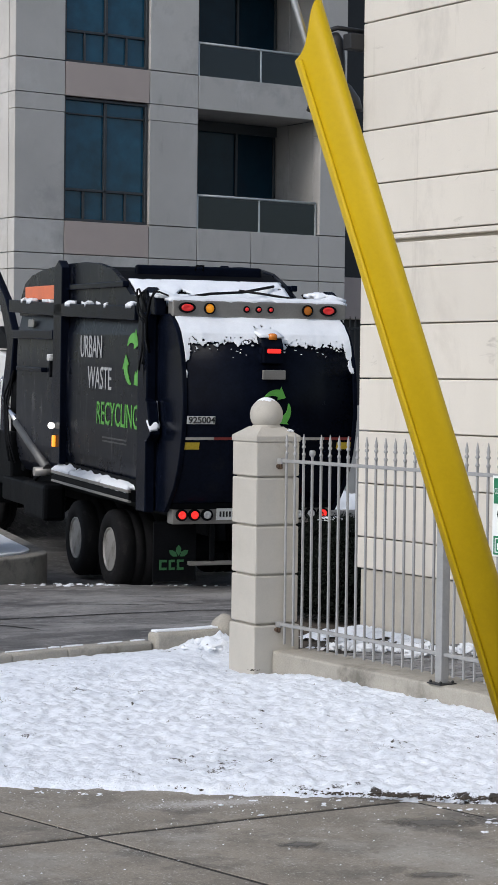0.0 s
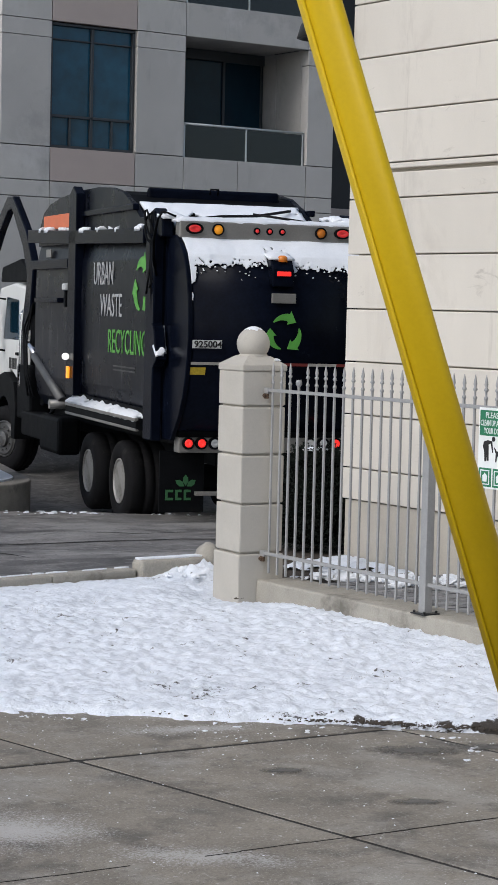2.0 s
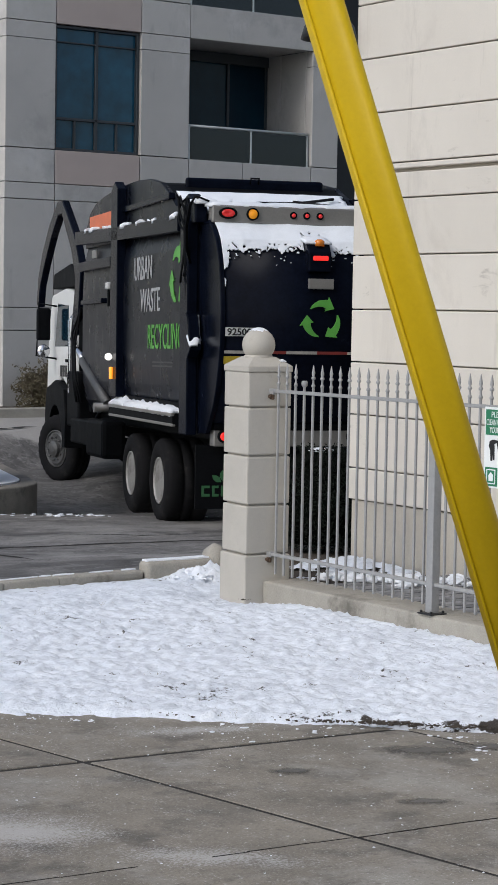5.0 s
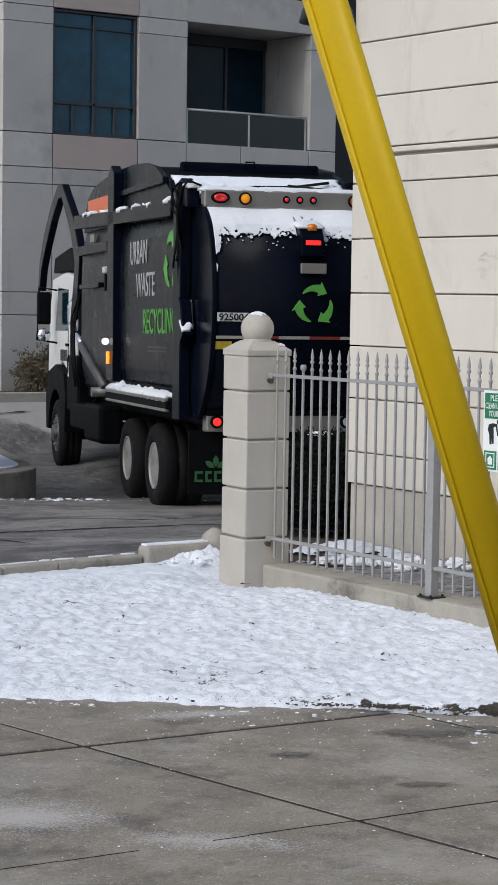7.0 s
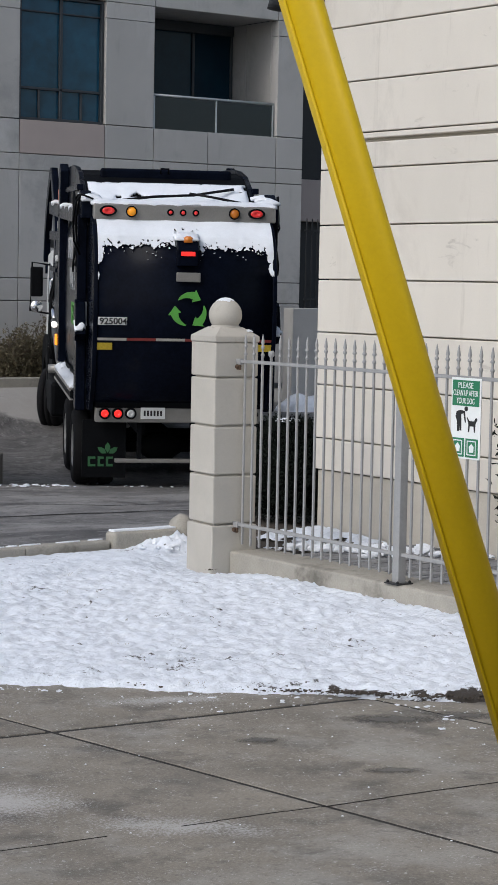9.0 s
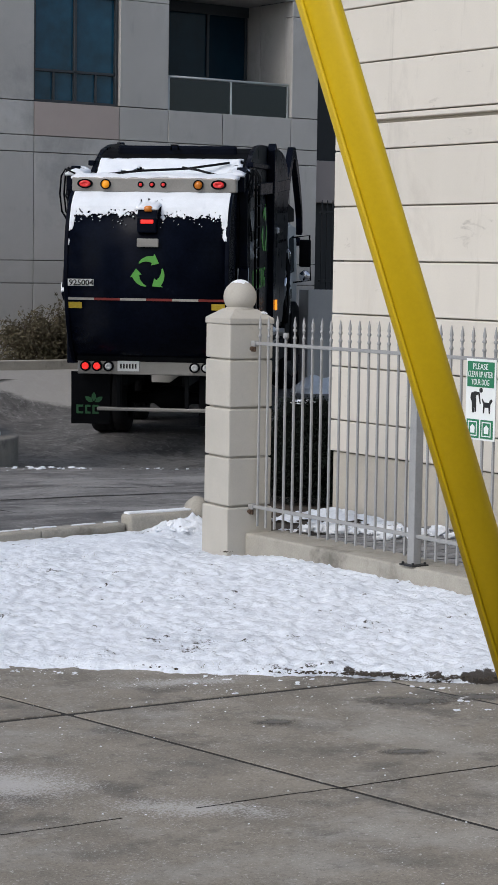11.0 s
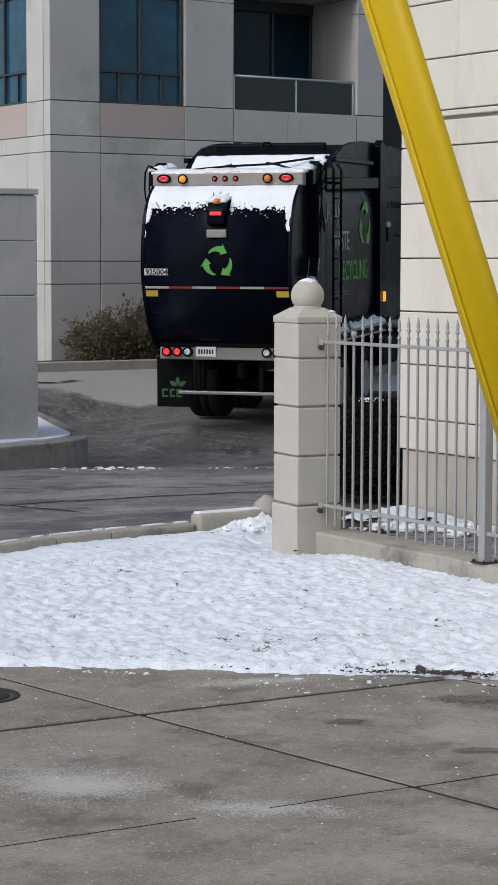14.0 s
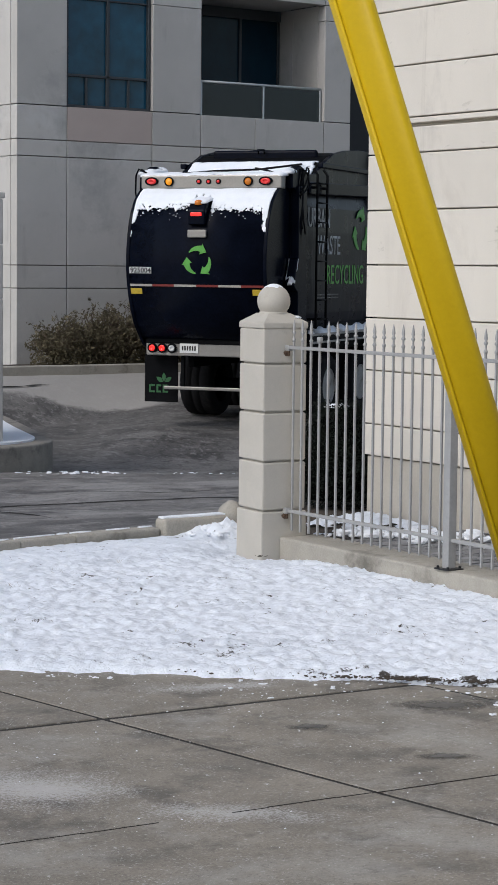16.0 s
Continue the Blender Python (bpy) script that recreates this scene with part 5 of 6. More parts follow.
# ---- planter with shrubs ----
def build_planter():
    tagged(thing("planter_kerb", box((12, 32.5, -0.3), (22.4, 32.7, 0.46), 0.02), M["kerb"], "concrete kerb of the planting bed", "kerb"), kind="structure")
    tagged(thing("planter_soil", box((12, 32.7, -0.3), (22.4, 33.9, 0.42)), M["soil"], "bare soil of the planting bed", "soil"), kind="structure")
    for k, (x, y, w, h) in enumerate(((18.2, 33.15, 0.6, 0.85), (18.85, 33.2, 0.7, 1.05), (19.5, 33.15, 0.8, 1.2), (20.25, 33.25, 0.7, 1.05), (21.0, 33.25, 0.6, 0.95))):
        r = random.Random(k + 3)
        s = empty("shrub", "half-bare brown shrub with dry leaves", "shrub", pose(x, y, 0.4), group="shrubs in the planting bed")
        bm = bmesh.new()
        tips = []
        for i in range(110):
            a, q = r.uniform(0, 6.28), math.sqrt(r.random())
            t = Vector((math.cos(a) * q * w, math.sin(a) * q * 0.5, h * (1 - 0.45 * q * q) * r.uniform(0.6, 1.05)))
            mid = t * 0.5 + Vector((r.uniform(-0.08, 0.08), r.uniform(-0.08, 0.08), 0.08))
            bm_tube(bm, [(t.x * 0.1, t.y * 0.1, 0), mid, t], [0.012, 0.008, 0.003], 4)
            tips += [t, mid.lerp(t, 0.5), mid]
            for j in range(3):
                b0 = mid.lerp(t, r.random())
                e = b0 + Vector((r.uniform(-0.2, 0.2), r.uniform(-0.2, 0.2), r.uniform(0.0, 0.22)))
                bm_tube(bm, [b0, e], [0.005, 0.002], 3)
                tips += [e, b0.lerp(e, 0.6)]
        part("bush_wood", bm, M["twig"], s)

        def at(rr, tips=tips):
            p = rr.choice(tips)
            return p + Vector((rr.uniform(-0.05, 0.05), rr.uniform(-0.05, 0.05), rr.uniform(-0.05, 0.05))), None
        v, f = leaf_cloud(at, 2600, 0.034, k)

        def skirt(rr, w=w, h=h):
            a, q = rr.uniform(0, 6.28), math.sqrt(rr.random())
            return Vector((math.cos(a) * q * w * 0.95, math.sin(a) * q * 0.5, rr.random() ** 1.3 * h * 0.6)), None
        v2, f2 = leaf_cloud(skirt, 1900, 0.034, k + 20)
        f += [tuple(i + len(v) for i in tri) for tri in f2]
        v += v2
        me = bpy.data.meshes.new("foliage")
        me.from_pydata(v, [], f)
        me.materials.append(M["dry_leaf"])
        ob = new("foliage", me)
        ob.parent = s
    r = random.Random(77)
    s = empty("bare_shrub", "thin leafless shrub beside the gate wall", "shrub", pose(11.35, 23.95, -0.1))
    bm = bmesh.new()
    for i in range(26):
        t = Vector((r.uniform(-0.45, 0.3), r.uniform(-0.2, 0.2), r.uniform(1.2, 2.2)))
        mid = t * 0.55 + Vector((r.uniform(-0.1, 0.1), 0, 0))
        bm_tube(bm, [(t.x * 0.2, t.y * 0.2, 0), mid, t], [0.009, 0.006, 0.002], 4)
        for j in range(3):
            b0 = mid.lerp(t, r.random())
            bm_tube(bm, [b0, b0 + Vector((r.uniform(-0.2, 0.2), r.uniform(-0.15, 0.15), r.uniform(0.05, 0.25)))], [0.004, 0.0015], 3)
    part("bush_wood", bm, M["twig"], s)


build_planter()


# ---- island with concrete gate wall ----
def rounded(points, r, n=6):
    out = []
    for i, p in enumerate(points):
        p = Vector(p)
        a, b = Vector(points[i - 1]), Vector(points[(i + 1) % len(points)])
        da, db = (a - p), (b - p)
        k = min(r, da.length * 0.45, db.length * 0.45)
        s, e = p + da.normalized() * k, p + db.normalized() * k
        for j in range(n + 1):
            t = j / n
            q = s * (1 - t) ** 2 + p * 2 * t * (1 - t) + e * t * t
            out.append((q.x, q.y))
    return out


def build_island():
    pts = [(6.0, 22.2), (11.6, 23.5), (13.15, 23.97), (14.07, 26.6), (15.2, 30.0), (12.5, 31.0), (7.0, 29.5)]
    isl = empty("traffic_island", "kerbed concrete island with snow on top", "traffic island", kind="structure")
    part("kerb_ring", prism(rounded(pts, 0.9), "z", -0.6, -0.10, 0.025), M["kerb_dark"], isl)
    c = Vector((11.5, 26.8))
    ins = [tuple(Vector(p) + (c - Vector(p)).normalized() * 0.28) for p in pts]
    bm = bmesh.new()
    bm_prism(bm, rounded(ins, 0.8), "z", -0.2, -0.075)
    part("snow_cover", bm, M["snow"], isl, "thin patchy snow")
    rnd = random.Random(31)
    for k in range(16):
        o = Vector((rnd.uniform(10.8, 13.4), rnd.uniform(24.6, 27.5)))
        r = rnd.uniform(0.04, 0.16)
        ring = [(o.x + r * rnd.uniform(0.6, 1.6) * math.cos(a), o.y + r * rnd.uniform(0.5, 1.1) * math.sin(a)) for a in (0, 0.7, 1.4, 2.1, 2.8, 3.5, 4.2, 4.9, 5.6)]
        part("bare_patch", prism(ring, "z", -0.09, -0.071), M["soil"], isl, "bare soil showing")


build_island()


def build_gate_wall():
    g = empty("gate_wall", "tall grey concrete gate wall with panel joints", "wall", pose(11.45, 24.98, 0))
    zs = [-0.15, 1.82, 2.54, 3.14]
    for za, zb in zip(zs, zs[1:]):
        part("block", box((-0.98, -0.75, za + 0.004), (0.98, 0.75, zb - 0.004), 0.01, 1), M["precast"], g)
    part("core", box((-0.95, -0.72, -0.15), (0.95, 0.72, 3.15)), M["joint"], g)
    part("cap", box((-1.0, -0.77, 3.15), (1.0, 0.77, 3.23), 0.012, 2), M["precast"], g)
    s = empty("spotlight", "small dark floodlight on top of the gate wall", "floodlight", pose(11.75, 24.3, 3.23))
    part("housing", box((-0.12, -0.08, 0.03), (0.12, 0.08, 0.11), 0.03), M["iron_dark"], s)
    part("foot", box((-0.03, -0.03, 0.0), (0.03, 0.03, 0.05), 0.005), M["iron_dark"], s)


build_gate_wall()


def build_manhole():
    m = empty("manhole", "round cast iron manhole cover set in the pavement", "manhole cover", pose(4.56, 9.6, 0.0), kind="structure")
    part("ring", lathe([(0.16, -0.02), (0.16, 0.004), (0.2, 0.006), (0.21, -0.02)], 40), M["cast_iron"], m)
    part("lid", lathe([(0.001, 0.003), (0.15, 0.004), (0.155, -0.02)], 40), M["cast_iron"], m)


build_manhole()


# ---- refuse truck: x to its right, y forward from the tail, z up ----
TAIL = [(0.02, 3.56), (-0.14, 3.47), (-0.29, 3.34), (-0.40, 3.17), (-0.47, 3.0), (-0.52, 2.8), (-0.555, 2.55), (-0.56, 2.3), (-0.53, 2.08), (-0.47, 1.85), (-0.38, 1.62), (-0.25, 1.4), (-0.08, 1.22), (0.1, 1.12)]


def tail_y(z):
    for (ya, za), (yb, zb) in zip(TAIL, TAIL[1:]):
        if za >= z >= zb:
            return ya + (yb - ya) * (za - z) / (za - zb)
    return 0.0


def arrow_ring(radius, width):
    """Three chasing arrows in the xz plane, facing -y, as one mesh each: returns three outlines."""
    outs = []
    for k in range(3):
        a0 = radians(90 - 120 * k + 48)
        span = radians(64)
        inn, out = [], []
        for i in range(9):
            a = a0 - span * i / 8
            w = width * (0.12 + 1.05 * (i / 8) ** 0.8)
            out.append(((radius + w / 2) * math.cos(a), (radius + w / 2) * math.sin(a)))
            inn.append(((radius - w / 2) * math.cos(a), (radius - w / 2) * math.sin(a)))
        a1 = a0 - span
        tip = a1 - radians(31)
        head = [((radius + width * 1.0) * math.cos(a1), (radius + width * 1.0) * math.sin(a1)), (radius * math.cos(tip), radius * math.sin(tip)), ((radius - width * 1.0) * math.cos(a1), (radius - width * 1.0) * math.sin(a1))]
        outs.append(out + head + list(reversed(inn)))
    return outs


def strip_on_tail(x0, x1, z0, z1, lift, nx=1):
    """A thin skin that follows the curve of the tailgate."""
    bm = bmesh.new()
    n = max(2, int((z1 - z0) / 0.03))
    grid = []
    for j in range(n + 1):
        z = z0 + (z1 - z0) * j / n
        grid.append([(bm.verts.new((x, tail_y(z) - lift, z)), bm.verts.new((x, tail_y(z) - lift + 0.02, z))) for x in (x0, x1)])
    for a, b in zip(grid, grid[1:]):
        bm.faces.new((a[0][0], a[1][0], b[1][0], b[0][0]))
        bm.faces.new((a[0][1], a[1][1], b[1][1], b[0][1]))
        bm.faces.new((a[0][0], b[0][0], b[0][1], a[0][1]))
        bm.faces.new((a[1][0], b[1][0], b[1][1], a[1][1]))
    bmesh.ops.recalc_face_normals(bm, faces=list(bm.faces))
    return bm


def tail_snow():
    """Snow clinging to the top of the tailgate, ragged below."""
    bm = bmesh.new()
    nx, nz = 330, 110
    x0, x1, z0, z1 = -1.12, 1.14, 2.72, 3.555
    vs = {}

    def solid(i, j):
        x, z = x0 + (x1 - x0) * i / nx, z0 + (z1 - z0) * j / nz
        low = 3.2 + 0.08 * noise.noise((x * 2.5, 0, 1)) + 0.07 * noise.noise((x * 8, z * 6, 2)) + 0.05 * noise.noise((x * 28, z * 22, 3))
        low -= (0.38 + 0.4 * noise.noise((x * 9, z * 7, 14))) * max(0, (abs(x) - 1.04) / 0.08)
        if abs(x - 0.02) < 0.16:
            low += 0.16
        return z > low and (z > low + 0.08 or noise.noise((x * 26, z * 26, 9)) > -0.3) or (z > low - 0.14 and noise.noise((x * 40, z * 40, 12)) > 0.36 + 2.2 * (low - z))

    def vert(i, j):
        if (i, j) not in vs:
            x, z = x0 + (x1 - x0) * i / nx, z0 + (z1 - z0) * j / nz
            k = min(1.0, max(0.0, (z - 3.0) / 0.35))
            vs[i, j] = bm.verts.new((x, tail_y(z) - 0.012 - 0.03 * k - 0.02 * noise.noise((x * 3, z * 4, 5)) - 0.008 * noise.noise((x * 11, z * 13, 6)), z))
        return vs[i, j]
    for i in range(nx):
        for j in range(nz):
            if solid(i, j):
                f = bm.faces.new((vert(i, j), vert(i + 1, j), vert(i + 1, j + 1), vert(i, j + 1)))
                f.smooth = True
    r = bmesh.ops.extrude_face_region(bm, geom=list(bm.faces))
    for v in [g for g in r["geom"] if isinstance(g, bmesh.types.BMVert)]:
        v.co.y += 0.03
    bmesh.ops.recalc_face_normals(bm, faces=list(bm.faces))
    return bm


def snow_sheet(x0, x1, profile, seed, gap=0.35, thick=0.03, cell=0.05):
    """Patchy snow over a surface given by a (y, z) profile between x0 and x1."""
    bm = bmesh.new()
    path = []
    for (ya, za), (yb, zb) in zip(profile, profile[1:]):
        n = max(1, int(math.hypot(yb - ya, zb - za) / cell))
        path += [(ya + (yb - ya) * i / n, za + (zb - za) * i / n) for i in range(n)]
    path.append(profile[-1])
    nx = max(2, int((x1 - x0) / cell))
    vs = {}

    def vert(i, j):
        if (i, j) not in vs:
            x, (y, z) = x0 + (x1 - x0) * i / nx, path[j]
            edge = min(1.0, min(i, nx - i, j, len(path) - 1 - j) / 2)
            vs[i, j] = bm.verts.new((x + 0.02 * noise.noise((x * 9, y * 9, seed)), y + 0.02 * noise.noise((x * 9, y * 9, seed + 3)), z + thick * (0.15 + 0.85 * edge) * (1 + 0.6 * noise.noise((x * 5, y * 5, seed + 1)))))
        return vs[i, j]
    for i in range(nx):
        for j in range(len(path) - 1):
            x, y = x0 + (x1 - x0) * (i + 0.5) / nx, path[j][0]
            if noise.noise((x * 2.2, y * 2.8, seed)) + 0.5 * noise.noise((x * 8, y * 8, seed + 4)) > -gap:
                f = bm.faces.new((vert(i, j), vert(i + 1, j), vert(i + 1, j + 1), vert(i, j + 1)))
                f.smooth = True
    if bm.faces:
        r = bmesh.ops.extrude_face_region(bm, geom=list(bm.faces))
        for v in [g for g in r["geom"] if isinstance(g, bmesh.types.BMVert)]:
            v.co.z -= thick * 0.8
        bmesh.ops.recalc_face_normals(bm, faces=list(bm.faces))
    return bm


def ribbon(path, width, x0, x1, bevel=0.02):
    """A bar of the given width along a chain of (y, z) points, between x0 and x1."""
    left, right = [], []
    for i, p in enumerate(path):
        a, b = Vector(path[max(i - 1, 0)]), Vector(path[min(i + 1, len(path) - 1)])
        d = (b - a).normalized()
        n = Vector((-d.y, d.x)) * (width[i] if isinstance(width, (list, tuple)) else width) / 2
        left.append((p[0] + n.x, p[1] + n.y))
        right.append((p[0] - n.x, p[1] - n.y))
    return prism(left + list(reversed(right)), "x", x0, x1, bevel)


def wheel_mesh(width, R=0.52):
    """Tyre with tread grooves, turning about x, its outer face at x = 0 and width inwards (+x)."""
    bm = bmesh.new()
    segs = 60
    prof = [(R * 0.56, 0.03), (R * 0.60, 0.005), (R * 0.74, -0.004), (R * 0.88, 0.004), (R * 0.95, 0.02), (R * 0.985, 0.05), (R, 0.06), (R, width * 0.36), (R - 0.02, width * 0.37), (R - 0.02, width * 0.41), (R, width * 0.42), (R, width * 0.6), (R - 0.02, width * 0.61), (R - 0.02, width * 0.65), (R, width * 0.66), (R, width - 0.05), (R * 0.93, width - 0.01), (R * 0.6, width), (R * 0.56, width - 0.03)]
    rings = []
    for r, h in prof:
        ring = []
        for i in range(segs):
            a = 2 * math.pi * i / segs
            rr = r - (0.016 if r > R * 0.93 and i % 2 else 0.0)
            ring.append(bm.verts.new((h, rr * math.cos(a), rr * math.sin(a))))
        rings.append(ring)
    for ra, rb in zip(rings, rings[1:]):
        for i in range(segs):
            j = (i + 1) % segs
            bm.faces.new((ra[i], ra[j], rb[j], rb[i])).smooth = True
    bmesh.ops.recalc_face_normals(bm, faces=list(bm.faces))
    return bm


def rim_mesh(dish, R=0.52):
    r = R * 0.55
    bm = lathe([(r, 0.03), (r, 0.012), (r * 0.95, 0.008), (r * 0.9, 0.03), (r * 0.82, dish), (r * 0.45, dish + 0.01), (r * 0.42, dish - 0.04), (r * 0.2, dish - 0.06), (0.001, dish - 0.06)], 40, "x")
    for f in bm.faces:
        f.smooth = False
    for k in range(10):
        a = 2 * math.pi * k / 10
        bm_lathe(bm, [(0.014, dish - 0.02), (0.014, dish + 0.02)], 6, "x", (-0.01, r * 0.62 * math.cos(a), r * 0.62 * math.sin(a)))
    return bm


WHEELS = []


def add_wheel(truck, side, y, R, width, outer, dish, steer=False):
    wm = wheel_mesh(width, R)
    rm = rim_mesh(dish, R)
    if side > 0:
        for b in (wm, rm):
            moved(b, Matrix.Rotation(math.pi, 4, "Z"))
    w = part("wheel", wm, M["rubber"], truck, "black truck tyre")
    drop = 0.1 if steer else 0.17
    w.location = (side * outer, y, R - drop)
    part("rim", rm, M["rim"] if not steer else M["hub"], w, "pale dished wheel rim" if not steer else "dirty steel wheel hub")
    if not steer:
        hm = lathe([(0.001, dish - 0.1), (0.09, dish - 0.1), (0.12, dish - 0.06), (0.125, dish + 0.01)], 24, "x")
        part("hub", moved(hm, Matrix.Rotation(math.pi, 4, "Z")) if side > 0 else hm, M["hub"], w, "dark wheel hub")
    WHEELS.append((w, side * outer, y, R, R - drop, steer))


def build_truck():
    t = empty("refuse_truck", "black front-loading refuse truck with snow on its roof and tailgate", "garbage truck")
    K = M["black"]
    # chassis
    for s in (-1, 1):
        part("frame_rail", box((s * 0.45 - 0.05, 0.35, 0.72), (s * 0.45 + 0.05, 10.4, 1.0), 0.01), M["black_matt"], t)
    for y in (2.2, 3.85, 9.35):
        part("axle", lathe([(0.09, -1.0), (0.09, -0.3), (0.2, -0.15), (0.2, 0.15), (0.09, 0.3), (0.09, 1.0)], 16, "x", (0, y, 0.43 if y > 9 else 0.375)), M["black_matt"], t)
    part("subframe", box((-0.9, 0.5, 0.95), (0.9, 7.6, 1.2), 0.02), M["black_matt"], t)
    for s in (-1, 1):
        part("tank", box((s * 1.15 - 0.25, 5.0, 0.5), (s * 1.15 + 0.1, 6.2, 1.05), 0.06), M["black_matt"], t, "black side tank")
        part("side_box", box((s * 1.1 - 0.2, 6.4, 0.62), (s * 1.1 + 0.12, 7.9, 1.0), 0.03), M["black_matt"], t)
        for y in (2.2, 3.85):
            add_wheel(t, s, y, 0.545, 0.58, 1.25, 0.15)
        add_wheel(t, s, 9.35, 0.55, 0.36, 1.27, 0.0, True)
        part("fender", prism([(9.35 + 0.63 * math.cos(radians(a)), 0.5 + 0.66 * math.sin(radians(a))) for a in range(0, 181, 15)] + [(8.5, 0.5), (8.45, 1.0), (8.6, 1.42), (9.35, 1.56), (10.1, 1.42), (10.25, 1.0), (10.2, 0.5)], "x", s * 0.85, s * 1.28, 0.01), M["black_matt"], t, "black wheel arch")
    # body
    sec = [(-1.06, 1.14), (-1.17, 1.3), (-1.225, 1.6), (-1.235, 2.0), (-1.235, 2.9), (-1.22, 3.3), (-1.15, 3.62), (1.15, 3.62), (1.22, 3.3), (1.235, 2.9), (1.235, 2.0), (1.225, 1.6), (1.17, 1.3), (1.06, 1.14)]
    part("body", prism(sec, "y", 0.45, 7.3, 0.0, False), M["black_dusty"], t, "glossy black packer body")
    hood = [(0.3, 3.58), (0.3, 3.7), (1.55, 3.84), (1.9, 4.02), (2.4, 4.2), (3.0, 4.29), (3.7, 4.33), (4.6, 4.33), (5.3, 4.31), (6.0, 4.27), (6.6, 4.2), (7.0, 4.08), (7.25, 3.85), (7.3, 3.58)]
    for s in (-1, 1):
        part("side_arch", prism(hood, "x", s * 1.13, s * 1.2, 0.008), M["black_dusty"], t, "black arched side plate")
    part("roof", prism([(0.3, 3.56), (0.3, 3.66), (1.5, 3.78), (1.85, 4.0), (2.35, 4.17), (3.0, 4.25), (4.6, 4.29), (6.6, 4.16), (7.2, 3.85), (7.25, 3.56)], "x", -1.13, 1.13, 0.01), M["black_matt"], t)
    part("roof_lip", box((-0.9, 2.25, 4.08), (0.95, 2.34, 4.265), 0.04, 3), K, t)
    part("roof_catch", tube([(-0.06, 2.2, 4.2), (-0.06, 2.17, 4.27), (0.05, 2.17, 4.27), (0.05, 2.2, 4.2)], 0.015, 6), M["black_matt"], t)
    bm = bmesh.new()
    bm_tube(bm, [(-0.9, 0.4, 3.78), (-0.3, 0.9, 3.86), (0.3, 1.3, 3.9), (0.9, 1.7, 4.0)], 0.02, 6)
    bm_tube(bm, [(0.95, 0.5, 3.78), (0.5, 1.1, 3.88), (0.25, 1.3, 3.92)], 0.018, 6)
    part("hydraulic_hose", bm, M["rubber"], t)
    for s in (-1, 1):
        a, b = sorted((s * 1.2, s * 1.33))
        part("post", prism([(4.43, 1.4), (4.43, 4.27), (4.62, 4.38), (4.84, 4.27), (4.9, 1.4)], "x", a, b, 0.012), K, t, "black upright with pointed top")
        part("arch_rail", box((min(s * 1.17, s * 1.26), 1.7, 3.94), (max(s * 1.17, s * 1.26), 4.43, 4.02), 0.012), K, t)
        part("rear_post", box((a, 0.42, 1.03), (b, 0.8, 3.6), 0.015), K, t)
        part("top_rail", prism([(0.95, 3.49), (0.95, 3.68), (4.6, 3.75), (7.5, 3.84), (7.5, 3.64), (4.6, 3.56)], "x", a, b - 0.02 * (s > 0), 0.012), K, t)
        part("side_step", prism([(1.0, 1.12), (1.0, 1.27), (4.7, 1.29), (4.75, 1.2), (4.7, 1.14)], "x", s * 1.1, s * 1.36, 0.01), M["black_matt"], t, "black side chute with pale worn edges")
        for za, zb, x1 in ((1.235, 1.275, 1.375), (1.11, 1.145, 1.37)):
            part("step_edge", prism([(1.0, za), (1.0, zb), (4.72, zb + 0.02), (4.72, za + 0.02)], "x", s * (x1 - 0.05), s * x1, 0.006), M["bar"], t, "pale worn steel edge")
        part("chute_wall", prism([(1.05, 1.27), (1.05, 1.4), (4.6, 1.43), (4.7, 1.28)], "x", s * 1.2, s * 1.24, 0.008), M["black_matt"], t)
        part("step_snow", snow_sheet(min(s * 1.14, s * 1.36), max(s * 1.14, s * 1.36), [(1.1, 1.28), (3.6, 1.3), (4.3, 1.33), (4.75, 1.31)], 11 + s, 0.36, 0.08, 0.05), M["snow"], t, "strip of snow")
        if s < 0:
            tagged(part("rail_snow", snow_sheet(-1.34, -1.19, [(1.0, 3.685), (4.6, 3.755), (7.3, 3.84)], 20, -0.24, 0.07, 0.05), M["snow"], t, "patches of snow"), kind="stuff")
        if s < 0:
            part("hopper_panel", box((min(s * 1.15, s * 1.22), 5.0, 3.82), (max(s * 1.15, s * 1.22), 6.9, 4.03), 0.01), M["orange"], t, "faded orange panel")
        part("rib", box((a, 4.9, 3.22), (b - 0.03 * (s > 0), 7.3, 3.36), 0.015), K, t)
        part("rib", box((a, 5.5, 2.72), (b - 0.03 * (s > 0), 7.0, 2.79), 0.012), K, t)
        part("side_window", box((min(s * 1.225, s * 1.245), 6.3, 3.4), (max(s * 1.225, s * 1.245), 6.6, 3.52), 0.006), M["bar"], t, "small pale plate")
        part("marker_lamp", box((min(s * 1.335, s * 1.37), 4.62, 1.64), (max(s * 1.335, s * 1.37), 4.72, 1.81), 0.01), M["marker_on"], t, "lit amber side marker")
        if s < 0:
            part("work_lamp", lathe([(0.001, -0.02), (0.05, -0.02), (0.05, 0.03), (0.02, 0.05)], 12, "y", (-1.38, 4.7, 1.95)), M["white_on"], t, "lit white work lamp")
        part("work_lamp", box((min(s * 1.24, s * 1.36), 4.95, 2.9), (max(s * 1.24, s * 1.36), 5.1, 3.0), 0.02), M["clear"], t, "white work lamp")
        part("lamp_mount", box((min(s * 1.24, s * 1.33), 5.0, 2.66), (max(s * 1.24, s * 1.33), 5.08, 2.9), 0.01), M["black_matt"], t)
